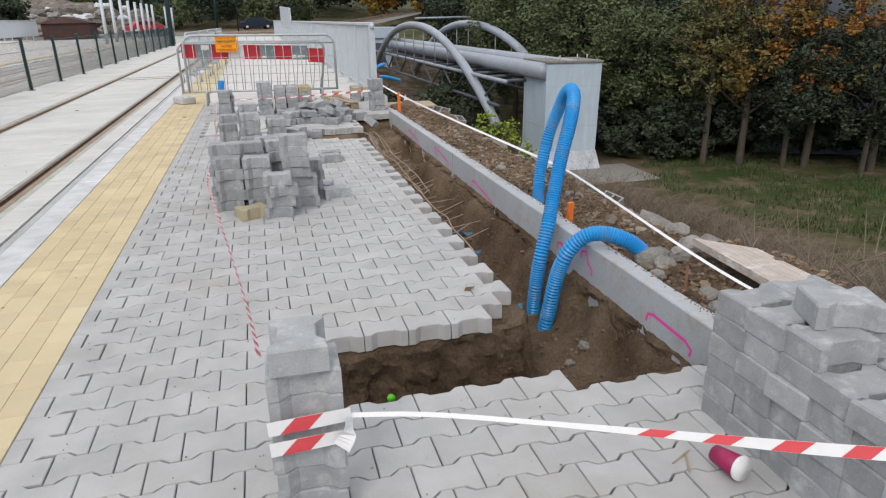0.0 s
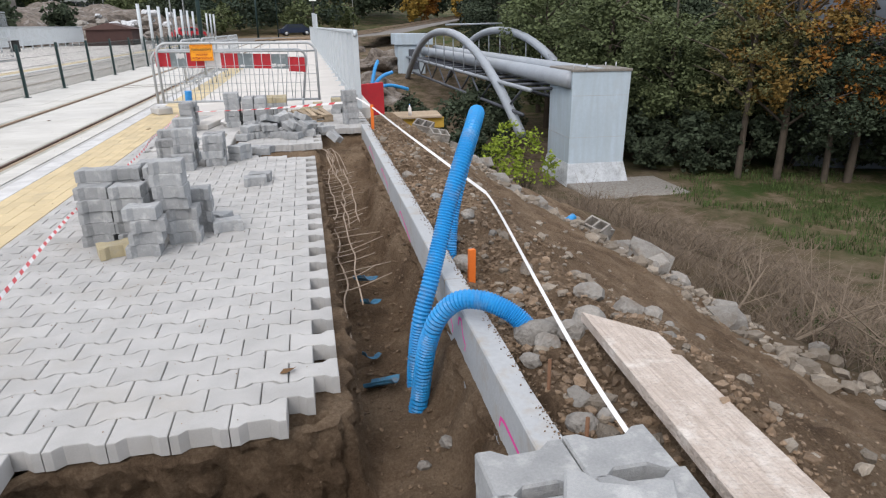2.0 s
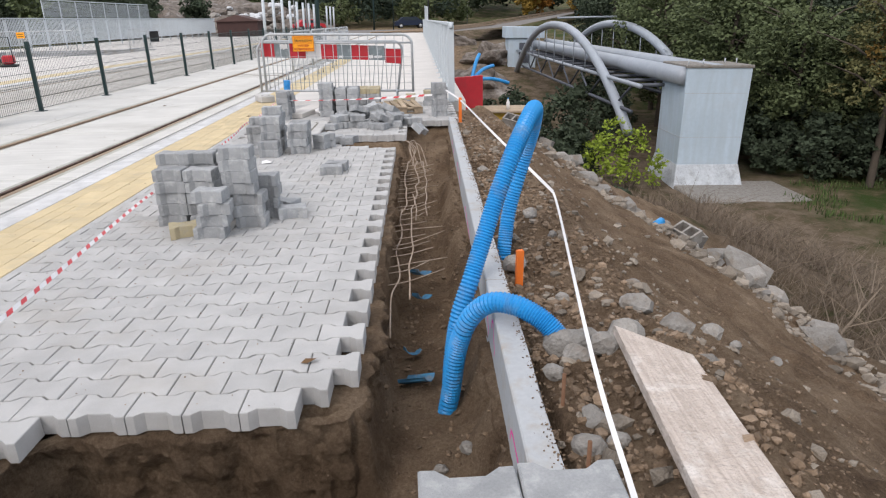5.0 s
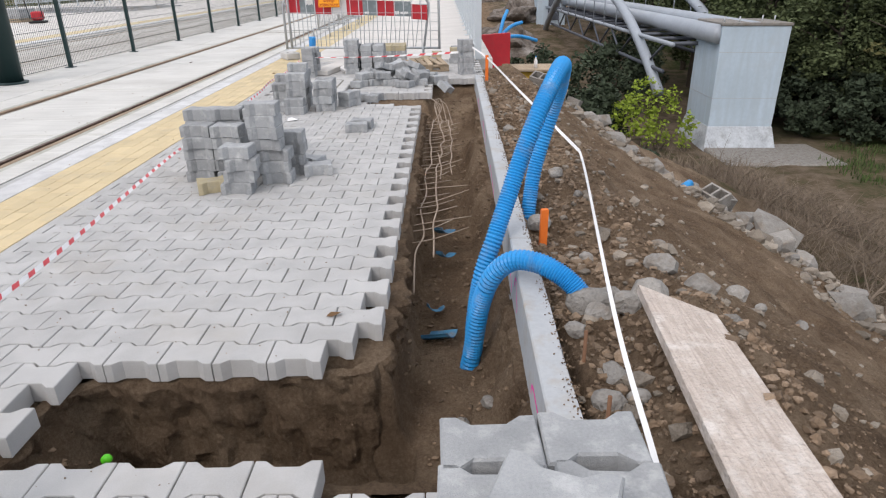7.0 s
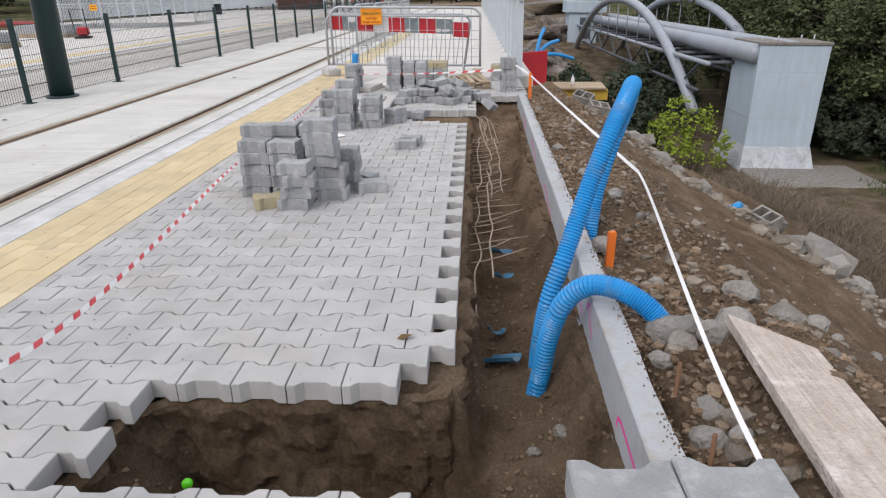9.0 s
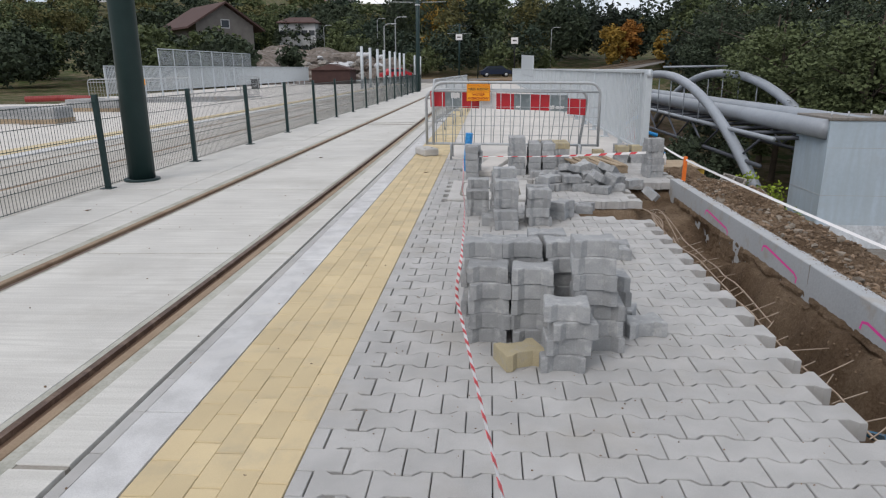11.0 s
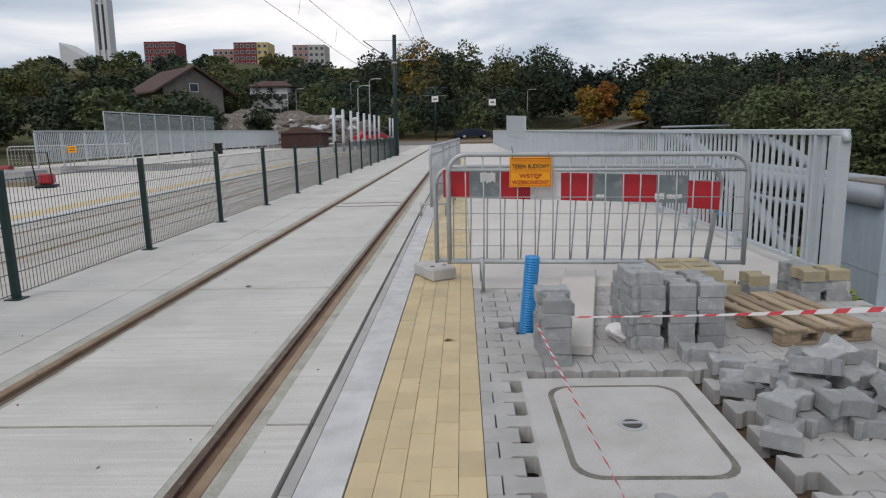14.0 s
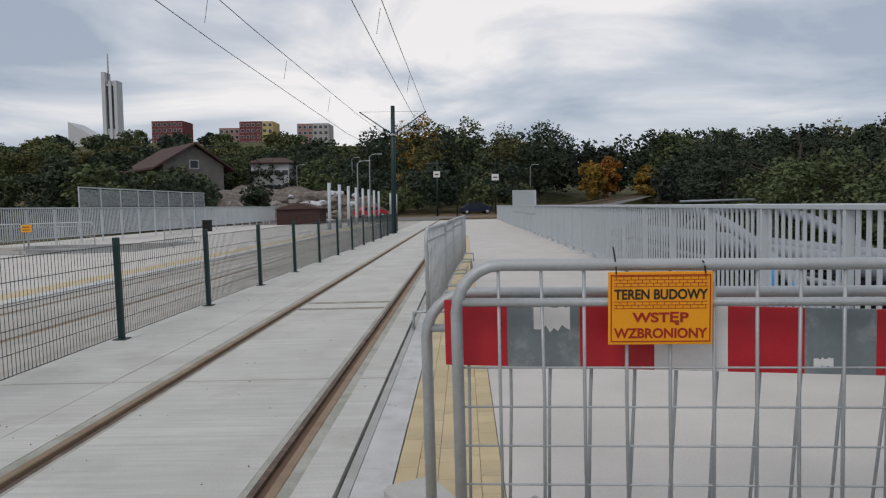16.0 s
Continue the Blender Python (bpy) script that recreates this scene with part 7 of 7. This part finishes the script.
part("cross_mast", tube_me("cross_mast", [(-1.6, 0, 26), (-1.6, 0, 38)], 0.28, M["plaster"], 6), church)
part("nave", mesh_of("nave", [(-16, -5, -6), (-4, -5, -6), (-4, 6, -6), (-16, 6, -6), (-16, -5, 10.5), (-4, -5, 3.5), (-4, 6, 3.5), (-16, 6, 10.5)],
                     [(3, 2, 1, 0), (4, 5, 6, 7), (0, 1, 5, 4), (1, 2, 6, 5), (2, 3, 7, 6), (3, 0, 4, 7)], M["whitewall"]), church)
part("nave_wing", mesh_of("nave_wing", *box_data(3, 6.5, -3, 6, -6, 4.5), M["whitewall"]), church)
store = thing("warehouse", "grey-blue clad building wall behind the trees", "building", pose(37.5, 27.4, -5.9, 0, 0, -28))
part("wall", mesh_of("wall", *box_data(-12, 12, -6, 6, 0, 9), M["greywall"]), store)
part("roof", mesh_of("roof", *box_data(-12.3, 12.3, -6.3, 6.3, 9, 9.4), M["plaster"]), store)

# ---- road end, soil heaps and traffic beyond the bridge ----
road = tagged(new("road", mesh_of("road", [(-12, 92, 0.08), (2.6, 72, 0.03), (8, 86, 0.12), (30, 125, 2.4), (34, 125, 2.5), (14, 88, 0.25), (4, 70, 0.02), (-24, 92, 0.08), (-24, 72, 0.03)],
                                    [(1, 6, 5, 2), (2, 5, 4, 3), (0, 7, 8, 1), (1, 2, 0)], M["stonegrey"])), "grey ballast bed of the tram line curving up the hill", "road", kind="structure")
for off in (0.0, 1.45, 3.2, 4.65):
    ln = thing("distant_rail", "rusty rail of the line climbing the far hill", "rail", None, "distant rails")
    part("rail", tube_me("rail", [(-3.4 + off, 72, 0.10), (1.5 + off, 80, 0.16), (8.5 + off * 0.8, 92, 0.5), (30 + off * 0.7, 125, 2.65)], 0.07, M["rust"], 5), ln)
for i, (x, y, r) in enumerate(((-24, 88, 3), (-29, 92, 4), (-20, 96, 2.6), (-33, 86, 2.6), (-29, 112, 9), (-21, 113, 8), (-36, 114, 9), (-25, 102, 4.5), (-16, 106, 4), (6.5, 58, 3.2), (8.5, 66, 3.0), (5.5, 74, 2.2), (-14, 94, 1.5))):
    thing("mound", "mound of brown soil and rubble beyond the works", "mound", pose(x, y, ground_z(x, y) - 0.1), "soil mounds", mesh_of("mound", *rock_data(r, 4, i + 60, 0.5, 0.55), M["yard"]))
for i in range(40):
    x, y = -34 + fr.uniform(0, 18), 86 + fr.uniform(0, 20)
    thing("rubble_piece", "pale block of rubble on the far heaps", "rubble", pose(x, y, ground_z(x, y) + 0.3 + 0.16 * (y - 86) * fr.uniform(0.6, 1.2), 0, 0, i * 40), "far rubble", mesh_of("rubble_piece", *rock_data(fr.uniform(0.4, 0.9), 2, i + 90, 0.6, 0.5), M["whitewall"] if i % 2 else M["rubble"]))


def car(x, y, z, rz, mat, label):
    ob = thing("car", label, "car", pose(x, y, z, 0, 0, rz))
    prof = [(-2.1, 0.35), (-2.1, 0.85), (-1.6, 0.95), (-1.0, 1.42), (0.7, 1.45), (1.35, 0.98), (2.0, 0.85), (2.1, 0.4)]
    n = len(prof)
    v = [(a, -0.85, b) for a, b in prof] + [(a, 0.85, b) for a, b in prof]
    f = [(i, (i + 1) % n, n + (i + 1) % n, n + i) for i in range(n)] + [tuple(reversed(range(n))), tuple(range(n, 2 * n))]
    part("body", mesh_of("body", v, f, mat), ob)
    for s in (-0.86, 0.86):
        part("side_window", mesh_of("side_window", [(-1.2, s, 1.0), (1.1, s, 1.0), (0.6, s, 1.36), (-0.85, s, 1.36)], [(0, 1, 2, 3)], M["glassdark"]), ob)
        for a in (-1.3, 1.3):
            wh = part("wheel", tube_me("wheel", [(a, s - 0.1 * (s > 0) * 2, 0.32), (a, s + 0.02, 0.32)], 0.32, M["rubber"], 16), ob)
            part("rim", tube_me("rim", [(a, s * 1.03, 0.32), (a, s * 1.04, 0.32)], 0.2, M["galv"], 12), wh)
    return ob


car(0.5, 92, ground_z(0.5, 92) + 0.4, 10, M["carblue"], "dark blue hatchback parked beyond the works")
car(-12.9, 92, 0.1, 25, M["red"], "red car parked behind the shelter posts")
for x, y, h, key in ((-12.2, 78, 6.5, "galv"), (-11.5, 82, 7.5, "galv"), (-20, 120, 9, "galv"), (-30, 122, 8, "galv"), (10, 118, 7, "galv"), (-2, 100, 5.5, "green")):
    lp = thing("street_lamp", "thin grey street lamp post in the distance", "street lamp", pose(x, y, ground_z(x, y), 0, LEANED, 0), "street lamps")
    part("post", tube_me("post", [(0, 0, 0), (0, 0, h), (0.3, 0, h + 0.25), (0.9, 0, h + 0.3)], [0.09, 0.06, 0.04, 0.03], M[key], 8), lp)
    part("lamp_head", box_me("lamp_head", (0.6, 0.2, 0.1), M[key], 0.02, (1.1, 0, h + 0.28)), lp)
for x, y, z in ((-4.55, 96.8, 5.6), (3.0, 92, 4.8)):
    sg = thing("line_sign", "small pale line sign hung at the far pole", "sign", pose(x, y, z), "line signs")
    part("plate", box_me("plate", (0.9, 0.05, 0.8), M["white"], 0.01), sg)
    part("text_bar", box_me("text_bar", (0.5, 0.02, 0.15), M["ink"], 0.002, (0, -0.04, 0)), sg)
sp = thing("sign_post", "dark post carrying a small line sign by the far track", "post", pose(3.0, 92.1, ground_z(3.0, 92.1)))
part("post", tube_me("post", [(0, 0, 0), (0, 0, 5.6)], 0.09, M["rubber"], 8), sp)
